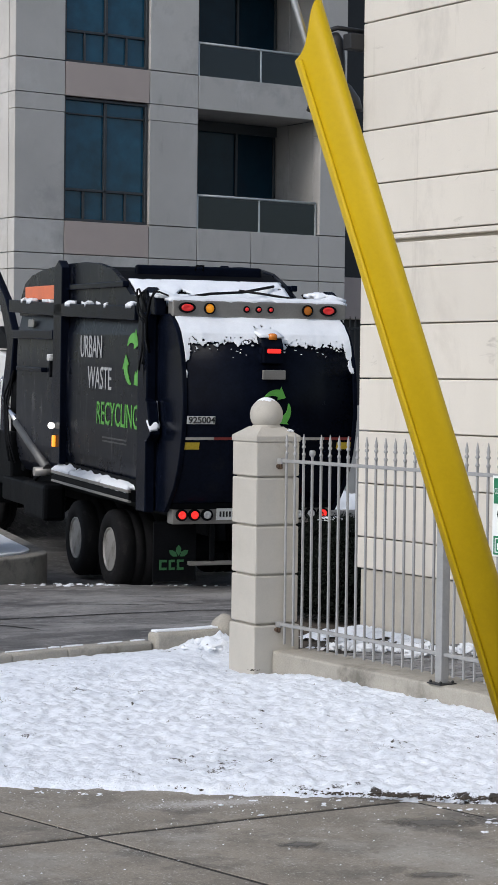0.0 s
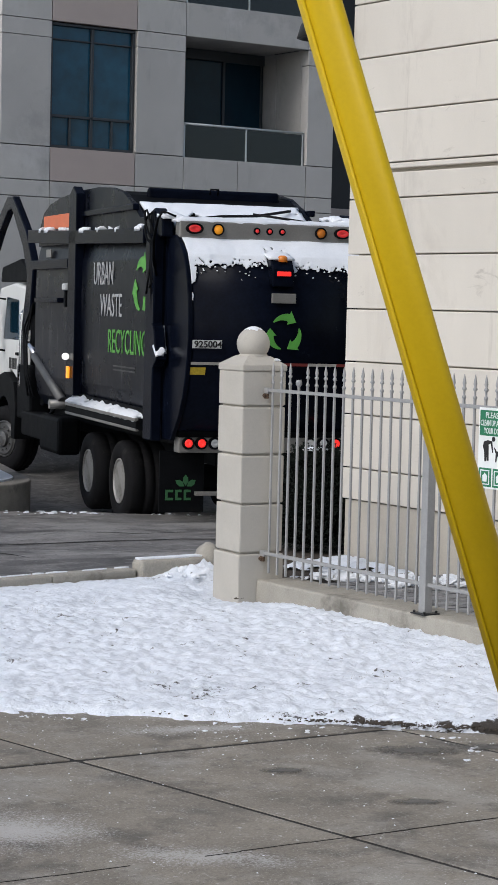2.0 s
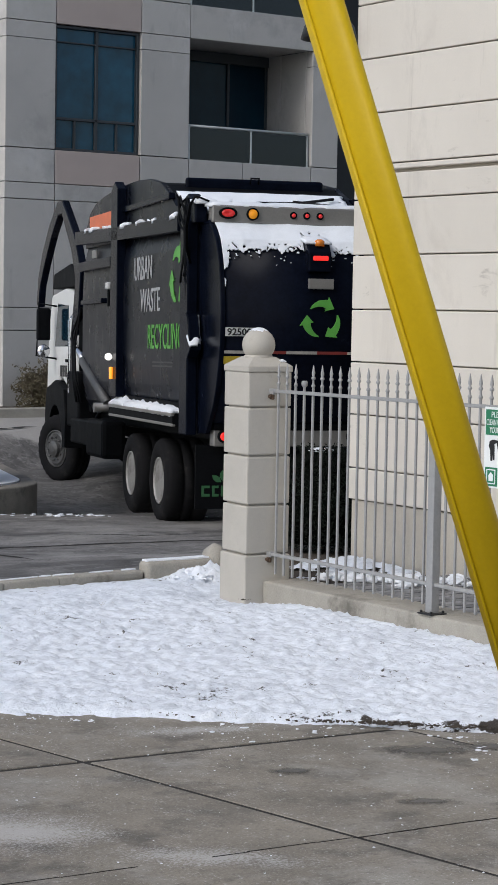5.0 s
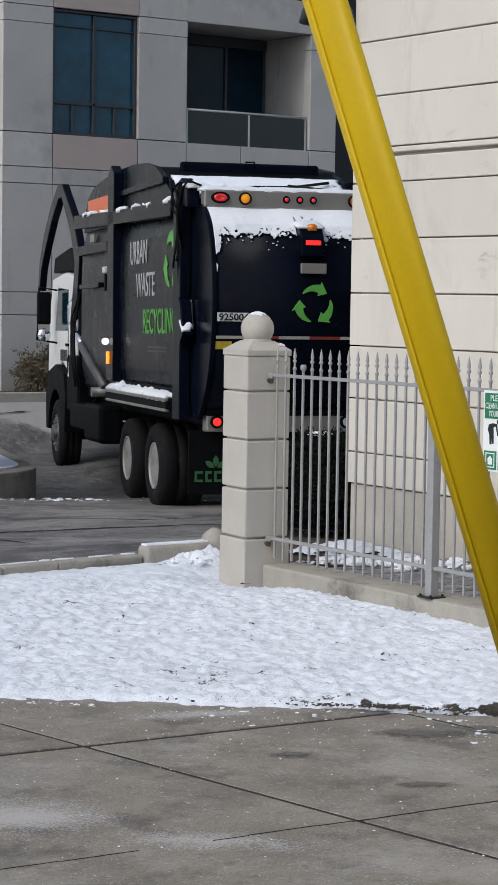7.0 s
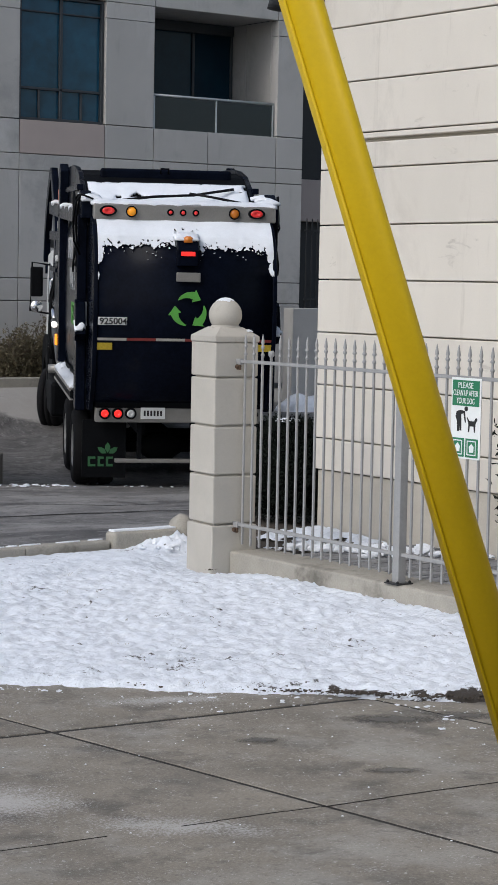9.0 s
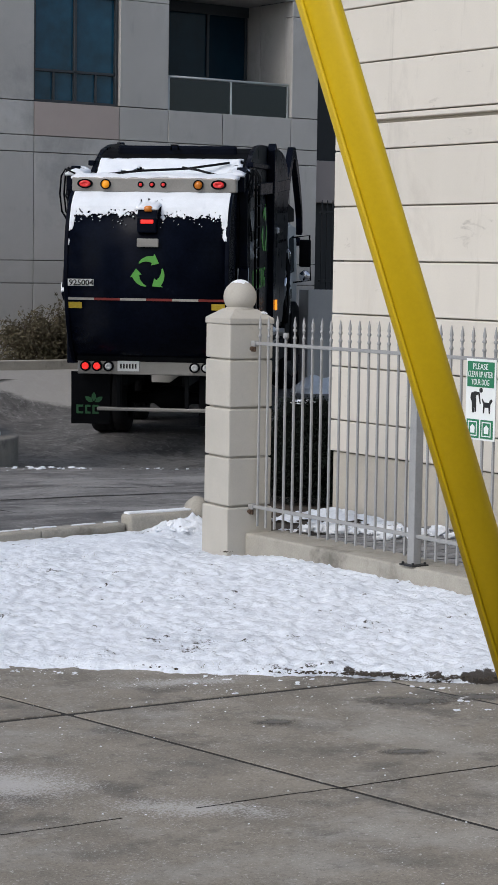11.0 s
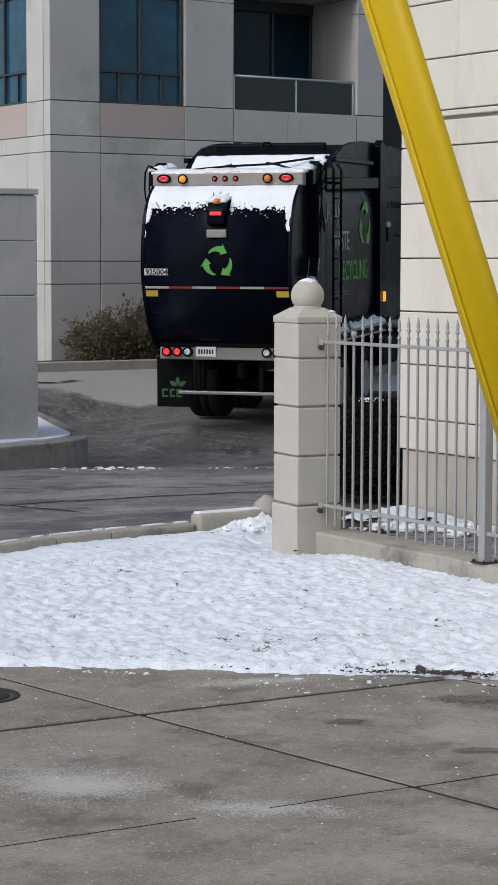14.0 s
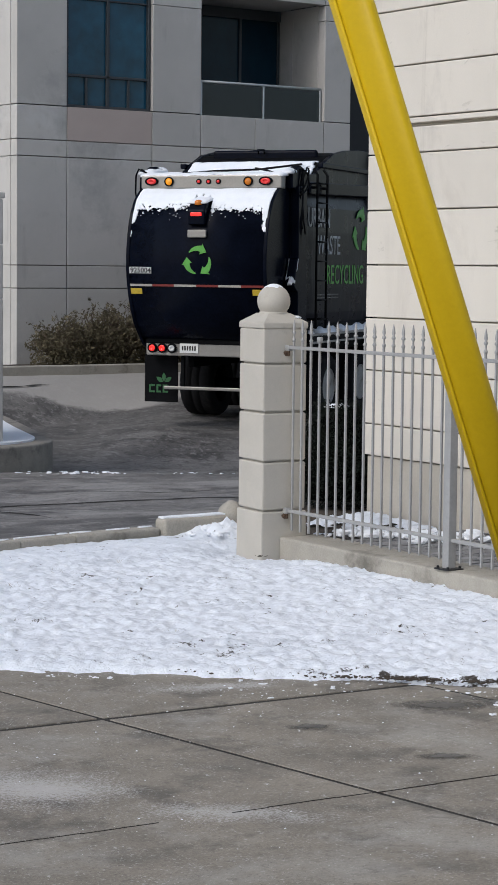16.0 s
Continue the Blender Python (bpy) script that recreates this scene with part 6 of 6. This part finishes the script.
        # lettering on the side: reads from front to rear on the left, rear to front on the right
        for wd, yc, z, w, h, mt in (("URBAN", 3.2, 3.13, 1.02, 0.31, "letter"), ("WASTE", 2.78, 2.7, 1.12, 0.31, "letter"), ("RECYCLING", 1.95, 2.22, 1.86, 0.32, "green")):
            if s > 0:
                yc = {"URBAN": 1.62, "WASTE": 2.1, "RECYCLING": 2.95}[wd]
            part("lettering", moved(lettering(wd, w, h, 0.006), pose(s * 1.239, yc, z, 0, 0, 90 * s)), M[mt], t)
        yc = 1.28 if s < 0 else 3.7
        for o in arrow_ring(0.31, 0.14):
            part("arrow", moved(prism(o, "y", -0.008, 0.0), pose(s * 1.238, yc, 2.95, 0, 0, 90 * s) @ Matrix.Diagonal((1.0, 1, 1.0, 1))), M["green"], t, "green recycling arrow")
        for k in range(2):
            part("lettering", box((min(s * 1.236, s * 1.242), 1.5, 1.88 - 0.05 * k), (max(s * 1.236, s * 1.242), 2.6, 1.90 - 0.05 * k)), M["hub"], t)
        # rear hinge hydraulics
        bm = bmesh.new()
        bm_tube(bm, [(s * 1.26, 0.66, 3.86), (s * 1.29, 0.62, 3.6), (s * 1.3, 0.55, 3.1), (s * 1.3, 0.52, 2.6)], [0.05, 0.05, 0.045, 0.03], 10)
        for q in range(6):
            pts = []
            for i in range(13):
                f = i / 12
                pts.append((s * (1.3 + 0.07 * math.sin(3.1 * f + q)), 0.62 + (0.16 - 0.02 * q) * math.sin(6.0 * f + 1.3 * q), 3.86 - (0.55 + 0.1 * q) * f + 0.04 * math.sin(9 * f + q)))
            part("hydraulic_hose", tube(pts, 0.014, 6), M["black_matt"], t, "black hydraulic hose")
        part("hydraulic_line", bm, M["black_matt"], t, "black hydraulic pipe")
        part("hinge", prism([(0.2, 3.55), (0.2, 3.78), (0.55, 3.92), (0.85, 3.85), (0.95, 3.55)], "x", s * 1.15, s * 1.3, 0.02), K, t)
        part("hinge_snow", snow_sheet(min(s * 1.02, s * 1.3), max(s * 1.02, s * 1.3), [(0.15, 3.8), (0.9, 3.88)], 31 + s, 0.2, 0.05, 0.05), M["snow"], t, "clump of snow")
        part("latch", prism([(0.3, 1.95), (0.15, 2.05), (0.3, 2.45), (0.4, 2.5), (0.4, 1.95)], "x", s * 1.22, s * 1.36, 0.015), K, t)
        part("latch_snow", snow_sheet(min(s * 1.2, s * 1.37), max(s * 1.2, s * 1.37), [(0.12, 2.07), (0.26, 2.22), (0.34, 2.46)], 41 + s, 0.1, 0.03, 0.03), M["snow"], t, "clump of snow")
        part("lift_cylinder", tube([(s * 1.22, 5.45, 1.26), (s * 1.22, 7.3, 1.88)], 0.075, 12), M["hub"], t, "grey hydraulic barrel")
        part("lift_rod", tube([(s * 1.22, 7.2, 1.85), (s * 1.22, 8.15, 2.22)], 0.05, 12), M["chrome"], t, "polished hydraulic rod")
        arm = [(8.25, 1.1), (8.25, 1.7), (8.2, 2.2), (7.95, 2.7), (7.8, 3.2), (8.26, 3.73), (8.87, 4.13), (9.2, 4.34), (9.55, 4.34), (10.2, 4.02), (10.82, 3.6), (11.25, 3.2), (11.4, 2.8)]
        part("lift_arm", ribbon(arm, [0.32, 0.32, 0.36, 0.42, 0.44, 0.34, 0.26, 0.22, 0.24, 0.28, 0.3, 0.24, 0.16], s * 1.1, s * 1.22), K, t, "black bent front lift arm")
    # plain hopper side on the off side, flush with the upright
    part("hopper_side", prism([(4.88, 1.35), (4.88, 4.28), (5.3, 4.31), (6.0, 4.27), (6.6, 4.19), (7.0, 4.05), (7.25, 3.82), (7.32, 3.4), (7.3, 2.9), (6.4, 1.35)], "x", 1.22, 1.3, 0.012), M["black_dusty"], t, "plain black hopper side")
    # ladder up the off side, behind the tailgate hinge
    ladder = part("ladder", tube([(1.37, 1.15, 1.35), (1.37, 1.15, 3.8), (1.3, 1.15, 3.9)], 0.022, 8), M["black_matt"], t, "black steel ladder")
    part("stile", tube([(1.37, 1.62, 1.35), (1.37, 1.62, 3.8), (1.3, 1.62, 3.9)], 0.022, 8), M["black_matt"], ladder)
    for k in range(8):
        part("rung", tube([(1.37, 1.15, 1.5 + 0.31 * k), (1.37, 1.62, 1.5 + 0.31 * k)], 0.014, 6), M["black_matt"], ladder)
    for z in (1.5, 3.6):
        for y in (1.15, 1.62):
            part("bracket", box((1.22, y - 0.02, z - 0.02), (1.37, y + 0.02, z + 0.02), 0.005), M["black_matt"], ladder)
    for k, reach in enumerate((1.4, 1.36)):
        part("hydraulic_hose", tube([(-1.15, 0.12 + 0.1 * k, 3.8), (-1.3, 0.15 + 0.1 * k, 3.86), (-reach + 0.03, 0.2 + 0.1 * k, 3.76), (-reach, 0.25 + 0.1 * k, 3.5), (-reach + 0.02, 0.3 + 0.1 * k, 3.25), (-1.28, 0.45, 3.05 + 0.08 * k)], 0.014, 6), M["black_matt"], t, "looped black hydraulic hose")
    part("fork_tube", tube([(-1.2, 11.1, 2.65), (1.2, 11.1, 2.65)], 0.08, 12), K, t)
    # tailgate
    side = [(0.45, 3.5)] + TAIL + [(0.45, 1.1)]
    gate = part("tailgate", prism(side, "x", -1.14, 1.14, 0.0, True), K, t, "bulging black tailgate")
    for s in (-1, 1):
        part("gate_side", prism([(0.5, 3.56), (0.02, 3.58)] + [(y - 0.015, z) for y, z in TAIL[1:-1]] + [(0.08, 1.06), (0.5, 1.04)], "x", s * 1.12, s * 1.18, 0.012), K, gate, "curved black side plate")
        part("sticker", strip_on_tail(s * 1.03 - 0.1, s * 1.03 + 0.1, 1.89, 1.98, 0.008), M["sticker"], gate, "yellow warning sticker")
    for k in range(6):
        part("tape", strip_on_tail(-1.12 + k * 0.374, -1.12 + k * 0.374 + 0.37, 2.01, 2.045, 0.012), M["tape_white"] if k % 2 == 0 else M["tape_red"], gate, "dirty reflective tape")
    part("snow", tail_snow(), M["snow_soft"], gate, "ragged sheet of snow")
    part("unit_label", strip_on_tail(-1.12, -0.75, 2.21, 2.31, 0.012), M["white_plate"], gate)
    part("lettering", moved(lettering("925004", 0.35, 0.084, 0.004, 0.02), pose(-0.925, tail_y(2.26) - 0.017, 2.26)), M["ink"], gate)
    for o in arrow_ring(0.195, 0.085):
        part("arrow", moved(prism(o, "y", -0.008, 0.006), pose(0.045, tail_y(2.4) - 0.008, 2.41, 3, 0, 0)), M["green"], gate, "green recycling arrow")
    house = part("lamp_housing", prism([(-0.15, 3.38), (-0.5, 3.30), (-0.58, 3.18), (-0.58, 2.97), (-0.42, 2.95)], "x", -0.13, 0.15, 0.02), K, gate, "black camera and lamp housing")
    part("beacon", lathe([(0.06, 3.27), (0.06, 3.33), (0.03, 3.35)], 14, "z", (0.02, -0.5, 0)), M["amber_soft"], house, "small amber beacon")
    part("red_lamp", box((-0.075, -0.6, 3.1), (0.105, -0.57, 3.155), 0.008), M["red_on"], house, "glowing red lamp")
    part("housing_snow", snow_sheet(-0.16, 0.17, [(-0.52, 3.31), (-0.12, 3.42)], 61, 0.6, 0.03, 0.04), M["snow"], house, "snow on the housing")
    part("plate", box((-0.13, -0.585, 2.77), (0.18, -0.545, 2.89), 0.01), M["bar"], gate, "pale metal plate")
    part("latch_bar", box((-1.1, 0.0, 1.1), (1.1, 0.3, 1.2), 0.02), M["black_matt"], gate)
    # light bar above
    bar = part("light_bar", box((-1.16, -0.06, 3.54), (1.22, 0.12, 3.75), 0.02), M["bar"], t, "steel light bar")
    part("bar_snow", snow_sheet(-1.18, 1.24, [(-0.05, 3.75), (0.12, 3.76), (0.35, 3.78)], 51, 0.5, 0.04, 0.05), M["snow"], bar, "snow on the light bar")
    for x, mt in ((-0.97, "red_soft"), (0.96, "red_soft")):
        bm = lathe([(0.001, -0.085), (0.016, -0.086), (0.018, -0.1), (0.044, -0.098), (0.05, -0.06)], 20, "y")
        moved(bm, Matrix.Translation((x, 0, 3.655)) @ Matrix.Diagonal((1.75, 1, 1, 1)))
        part("red_lamp", bm, M[mt], bar, "lit oval red lamp")
        bm = lathe([(0.052, -0.08), (0.052, -0.098), (0.066, -0.098), (0.068, -0.06)], 20, "y")
        part("lamp_ring", moved(bm, Matrix.Translation((x, 0, 3.655)) @ Matrix.Diagonal((1.65, 1, 1, 1))), M["black_matt"], bar)
    for x in (-0.67, 0.67):
        part("amber_lamp", lathe([(0.001, -0.095), (0.055, -0.09), (0.062, -0.06)], 20, "y", (x, 0, 3.65)), M["amber_on" if x < 0 else "amber_soft"], bar, "round amber lamp")
        part("lamp_ring", lathe([(0.06, -0.08), (0.06, -0.1), (0.073, -0.1), (0.075, -0.06)], 20, "y", (x, 0, 3.65)), M["black_matt"], bar)
    for x in (-0.165, 0.0, 0.165):
        part("lamp_ring", lathe([(0.042, -0.075), (0.045, -0.06)], 16, "y", (x, 0, 3.65)), M["black_matt"], bar)
        part("red_lamp", lathe([(0.001, -0.09), (0.022, -0.088), (0.026, -0.06)], 14, "y", (x, 0, 3.65)), M["red_soft"], bar, "small red marker lamp")
    # lower bumper
    bump = part("bumper", box((-1.09, 0.02, 0.91), (1.09, 0.22, 1.15), 0.015), M["bar"], t, "dirty steel rear bumper")
    for s in (-1, 1):
        for k, mt in enumerate(("red_on", "red_on" if s < 0 else "clear", "clear")):
            x = s * (0.97 - 0.17 * k)
            part("tail_lamp", lathe([(0.001, -0.026), (0.018, -0.027), (0.02, -0.034), (0.05, -0.03), (0.056, 0.03)], 20, "y", (x, 0, 1.03)), M[mt], bump, "round tail lamp")
            part("lamp_ring", lathe([(0.056, -0.02), (0.058, -0.034), (0.074, -0.034), (0.078, 0.03)], 20, "y", (x, 0, 1.03)), M["black_matt"], bump)
    lp = part("licence_plate", box((-0.5, 0.0, 0.96), (-0.18, 0.02, 1.11), 0.005), M["white_plate"], bump, "dirty white licence plate")
    for k in range(6):
        part("bar", box((-0.46 + 0.043 * k, -0.004, 1.0), (-0.435 + 0.043 * k, -0.001, 1.07)), M["ink"], lp)
    for s in (-1, 1):
        xa, xb = sorted((s * 0.66, s * 1.24))
        flap = part("mud_flap", box((xa, 0.3, 0.15), (xb, 0.325, 0.92), 0.005, 1), M["black_matt"], t, "black rubber mud flap with green print")
        if s < 0:
            for x0, w in ((-1.16, 0.1), (-1.03, 0.08), (-0.92, 0.09)):
                part("print", prism([(x0, 0.3), (x0 + w, 0.3), (x0 + w, 0.33), (x0 + 0.03, 0.33), (x0 + 0.03, 0.4), (x0 + w, 0.4), (x0 + w, 0.43), (x0, 0.43)], "y", 0.293, 0.299), M["green_dim"], flap)
            for a in (-55, 0, 55):
                leaf = [(0, 0), (0.035, 0.05), (0.03, 0.1), (0, 0.14), (-0.03, 0.1), (-0.035, 0.05)]
                part("print", moved(prism(leaf, "y", 0.293, 0.299), pose(-0.9, 0, 0.46) @ Matrix.Rotation(radians(a), 4, "Y") @ Matrix.Translation((0, 0, 0.02))), M["green_dim"], flap)
    part("step_bar", box((-0.82, 0.1, 0.37), (0.82, 0.2, 0.42), 0.01), M["bar"], t, "pale steel step bar")
    for s in (-1, 1):
        part("step_hanger", box((s * 0.5 - 0.03, 0.12, 0.4), (s * 0.5 + 0.03, 0.18, 0.95), 0.008), M["black_matt"], t)
    # snow on the roof
    part("roof_snow", snow_sheet(-1.1, 1.1, [(0.36, 3.69), (1.5, 3.8), (1.85, 4.02), (1.95, 4.06)], 71, 0.3, 0.03, 0.04), M["snow_soft"], t, "patchy snow on the roof")
    # cab
    cab = part("cab", prism([(7.95, 0.95), (7.95, 2.75), (8.1, 2.95), (9.0, 3.03), (10.1, 2.95), (10.4, 2.3), (10.5, 1.5), (10.5, 0.8), (10.0, 0.8), (9.9, 1.3), (9.2, 1.6), (8.5, 1.4), (8.4, 0.95)], "x", -1.2, 1.2, 0.04), M["cab_white"], t, "white cab")
    part("visor", prism([(8.2, 3.05), (8.3, 3.25), (8.8, 3.42), (10.2, 3.3), (10.3, 3.05)], "x", -1.15, 1.15, 0.02), M["black_matt"], cab, "black roof guard")
    for s in (-1, 1):
        a, b = sorted((s * 1.18, s * 1.212))
        part("side_window", prism([(8.62, 2.1), (8.62, 2.75), (9.5, 2.8), (9.75, 2.1)], "x", a, b, 0.01), M["pane_dark"], cab, "dark side window")
        part("door_handle", box((min(s * 1.19, s * 1.24), 8.55, 1.85), (max(s * 1.19, s * 1.24), 8.7, 1.9), 0.01), M["black_matt"], cab)
        part("grab_rail", tube([(s * 1.19, 8.3, 1.3), (s * 1.26, 8.3, 1.4), (s * 1.26, 8.3, 2.5), (s * 1.19, 8.3, 2.6)], 0.018, 8), M["chrome"], cab)
        mir = part("mirror", box((s * 1.42 - 0.11, 9.6, 2.2), (s * 1.42 + 0.11, 9.72, 2.72), 0.03), M["black_matt"], cab, "black wing mirror")
        part("mirror_arm", tube([(s * 1.15, 9.66, 2.75), (s * 1.5, 9.66, 2.8), (s * 1.53, 9.66, 1.95), (s * 1.18, 9.66, 1.9)], 0.018, 8), M["black_matt"], cab)
        part("round_mirror", lathe([(0.001, -0.03), (0.1, -0.03), (0.11, 0.0), (0.06, 0.04)], 18, "y", (s * 1.42, 9.62, 2.03)), M["chrome"], cab, "round convex mirror")
        for k in range(3):
            part("print", box((min(s * 1.2, s * 1.208), 8.75 + 0.2 * k, 1.62), (max(s * 1.2, s * 1.208), 8.9 + 0.2 * k, 1.8)), M["ink"], cab)
    part("hopper_shield", prism([(7.3, 1.2), (7.3, 3.75), (7.6, 3.62), (8.0, 3.2), (8.05, 1.2)], "x", 0.95, 1.18, 0.02), M["black_matt"], t, "black shield ahead of the hopper")
    for s in (-1, 1):
        part("battery_box", box((min(s * 0.9, s * 1.25), 7.55, 0.85), (max(s * 0.9, s * 1.25), 8.5, 1.72), 0.04), M["black_matt"], t, "black equipment box behind the cab")
        part("air_cleaner", lathe([(0.03, 1.7), (0.16, 1.72), (0.17, 2.45), (0.1, 2.55), (0.05, 2.9)], 18, "z", (s * 1.03, 7.78, 0)), M["black_matt"], t, "black upright air cleaner")
        for k in range(3):
            part("hydraulic_hose", tube([(s * (1.24 + 0.02 * k), 7.3 + 0.12 * k, 1.25), (s * 1.3, 7.5 + 0.1 * k, 1.6), (s * 1.27, 7.75 + 0.1 * k, 2.1 + 0.1 * k), (s * 1.18, 7.7, 2.7)], 0.018, 6), M["black_matt"], t, "black hydraulic hose")
        part("cross_shaft", tube([(s * 1.0, 5.5, 1.22), (s * 1.42, 5.5, 1.22)], 0.07, 12), M["bar"], t, "steel pivot pin")
        part("stay", tube([(s * 1.3, 5.5, 1.22), (s * 1.26, 6.3, 0.95), (s * 1.2, 6.8, 0.9)], 0.03, 8), M["black_matt"], t)
    part("hopper_back", box((-1.1, 7.3, 1.1), (1.1, 7.5, 3.5), 0.03), M["black_matt"], t)
    return t


TRUCK = build_truck()


# ---- small things ----
def build_bits():
    rnd = random.Random(12)
    verts, faces = [], []
    for i in range(2600):
        x, y = rnd.uniform(2.6, 7.4), rnd.uniform(5.6, 10.6)
        d = edge_distance(x, y)
        if d > 0.05 or rnd.random() > math.exp(d * 1.3) + 0.12:
            continue
        s, k = rnd.choice((0.0015, 0.002, 0.002, 0.003, 0.003, 0.004, 0.006)), len(verts)
        verts += [(x + s * rnd.uniform(0.6, 1.4) * math.cos(a), y + s * rnd.uniform(0.6, 1.4) * math.sin(a), 0.0) for a in (0, 1.25, 2.5, 3.8, 5.0)] + [(x, y, s * 0.7)]
        faces += [(k + j, k + (j + 1) % 5, k + 5) for j in range(5)]
    me = bpy.data.meshes.new("ice_crumbs")
    me.from_pydata(verts, [], faces)
    me.materials.append(M["snow"])
    tagged(new("ice_crumbs", me), "scattered crumbs of snow and salt on the pavement", "snow", kind="stuff")
    verts, faces = [], []
    for c in range(30):
        cx, cy = rnd.uniform(4.2, 9.0), rnd.uniform(7.8, 14.2)
        d = edge_distance(cx, cy)
        if d < 0.08:
            continue
        for b in range(rnd.randint(4, 11)):
            x, y = cx + rnd.gauss(0, 0.05), cy + rnd.gauss(0, 0.05)
            h, a, k = rnd.uniform(0.01, 0.035), rnd.uniform(0, 6.28), len(verts)
            lx, ly = rnd.uniform(-0.04, 0.04), rnd.uniform(-0.04, 0.04)
            verts += [(x - 0.0025 * math.cos(a), y - 0.0025 * math.sin(a), 0.01), (x + 0.0025 * math.cos(a), y + 0.0025 * math.sin(a), 0.01), (x + lx, y + ly, 0.03 + h)]
            faces.append((k, k + 1, k + 2))
    me = bpy.data.meshes.new("grass_tufts")
    me.from_pydata(verts, [], faces)
    me.materials.append(M["grass"])
    tagged(new("grass_tufts", me), "dry grass blades poking through the snow", "grass", kind="stuff")


build_bits()


# ---- what moves ----
def motions():
    walk(TRUCK, [(r[0], pose(r[1], r[2], r[3], r[5], 0, -r[4])) for r in TRUCK_WAY])
    # distance rolled, row by row
    roll, rows = [0.0], TRUCK_WAY
    for a, b in zip(rows, rows[1:]):
        h = radians((a[4] + b[4]) / 2)
        roll.append(roll[-1] + (b[1] - a[1]) * math.sin(h) + (b[2] - a[2]) * math.cos(h))
    fine = []
    for (a, b, ra, rb) in zip(rows, rows[1:], roll, roll[1:]):
        n = max(1, math.ceil(abs(rb - ra) / 0.4))
        fine += [(a[0] + (b[0] - a[0]) * i / n, ra + (rb - ra) * i / n) for i in range(n)]
    fine.append((rows[-1][0], roll[-1]))
    for w, x, y, R, z, steer in WHEELS:
        keys = []
        for t, d in fine:
            turn = Matrix.Rotation(-d / R, 4, "X")
            s = 0.0
            if steer:
                s = 24.0 if t < 6.2 else -20.0 if t > 7.6 else 24.0 - 44.0 * (t - 6.2) / 1.4
            keys.append((t, Matrix.Translation((x, y, z)) @ Matrix.Rotation(radians(s), 4, "Z") @ turn))
        walk(w, keys)


motions()
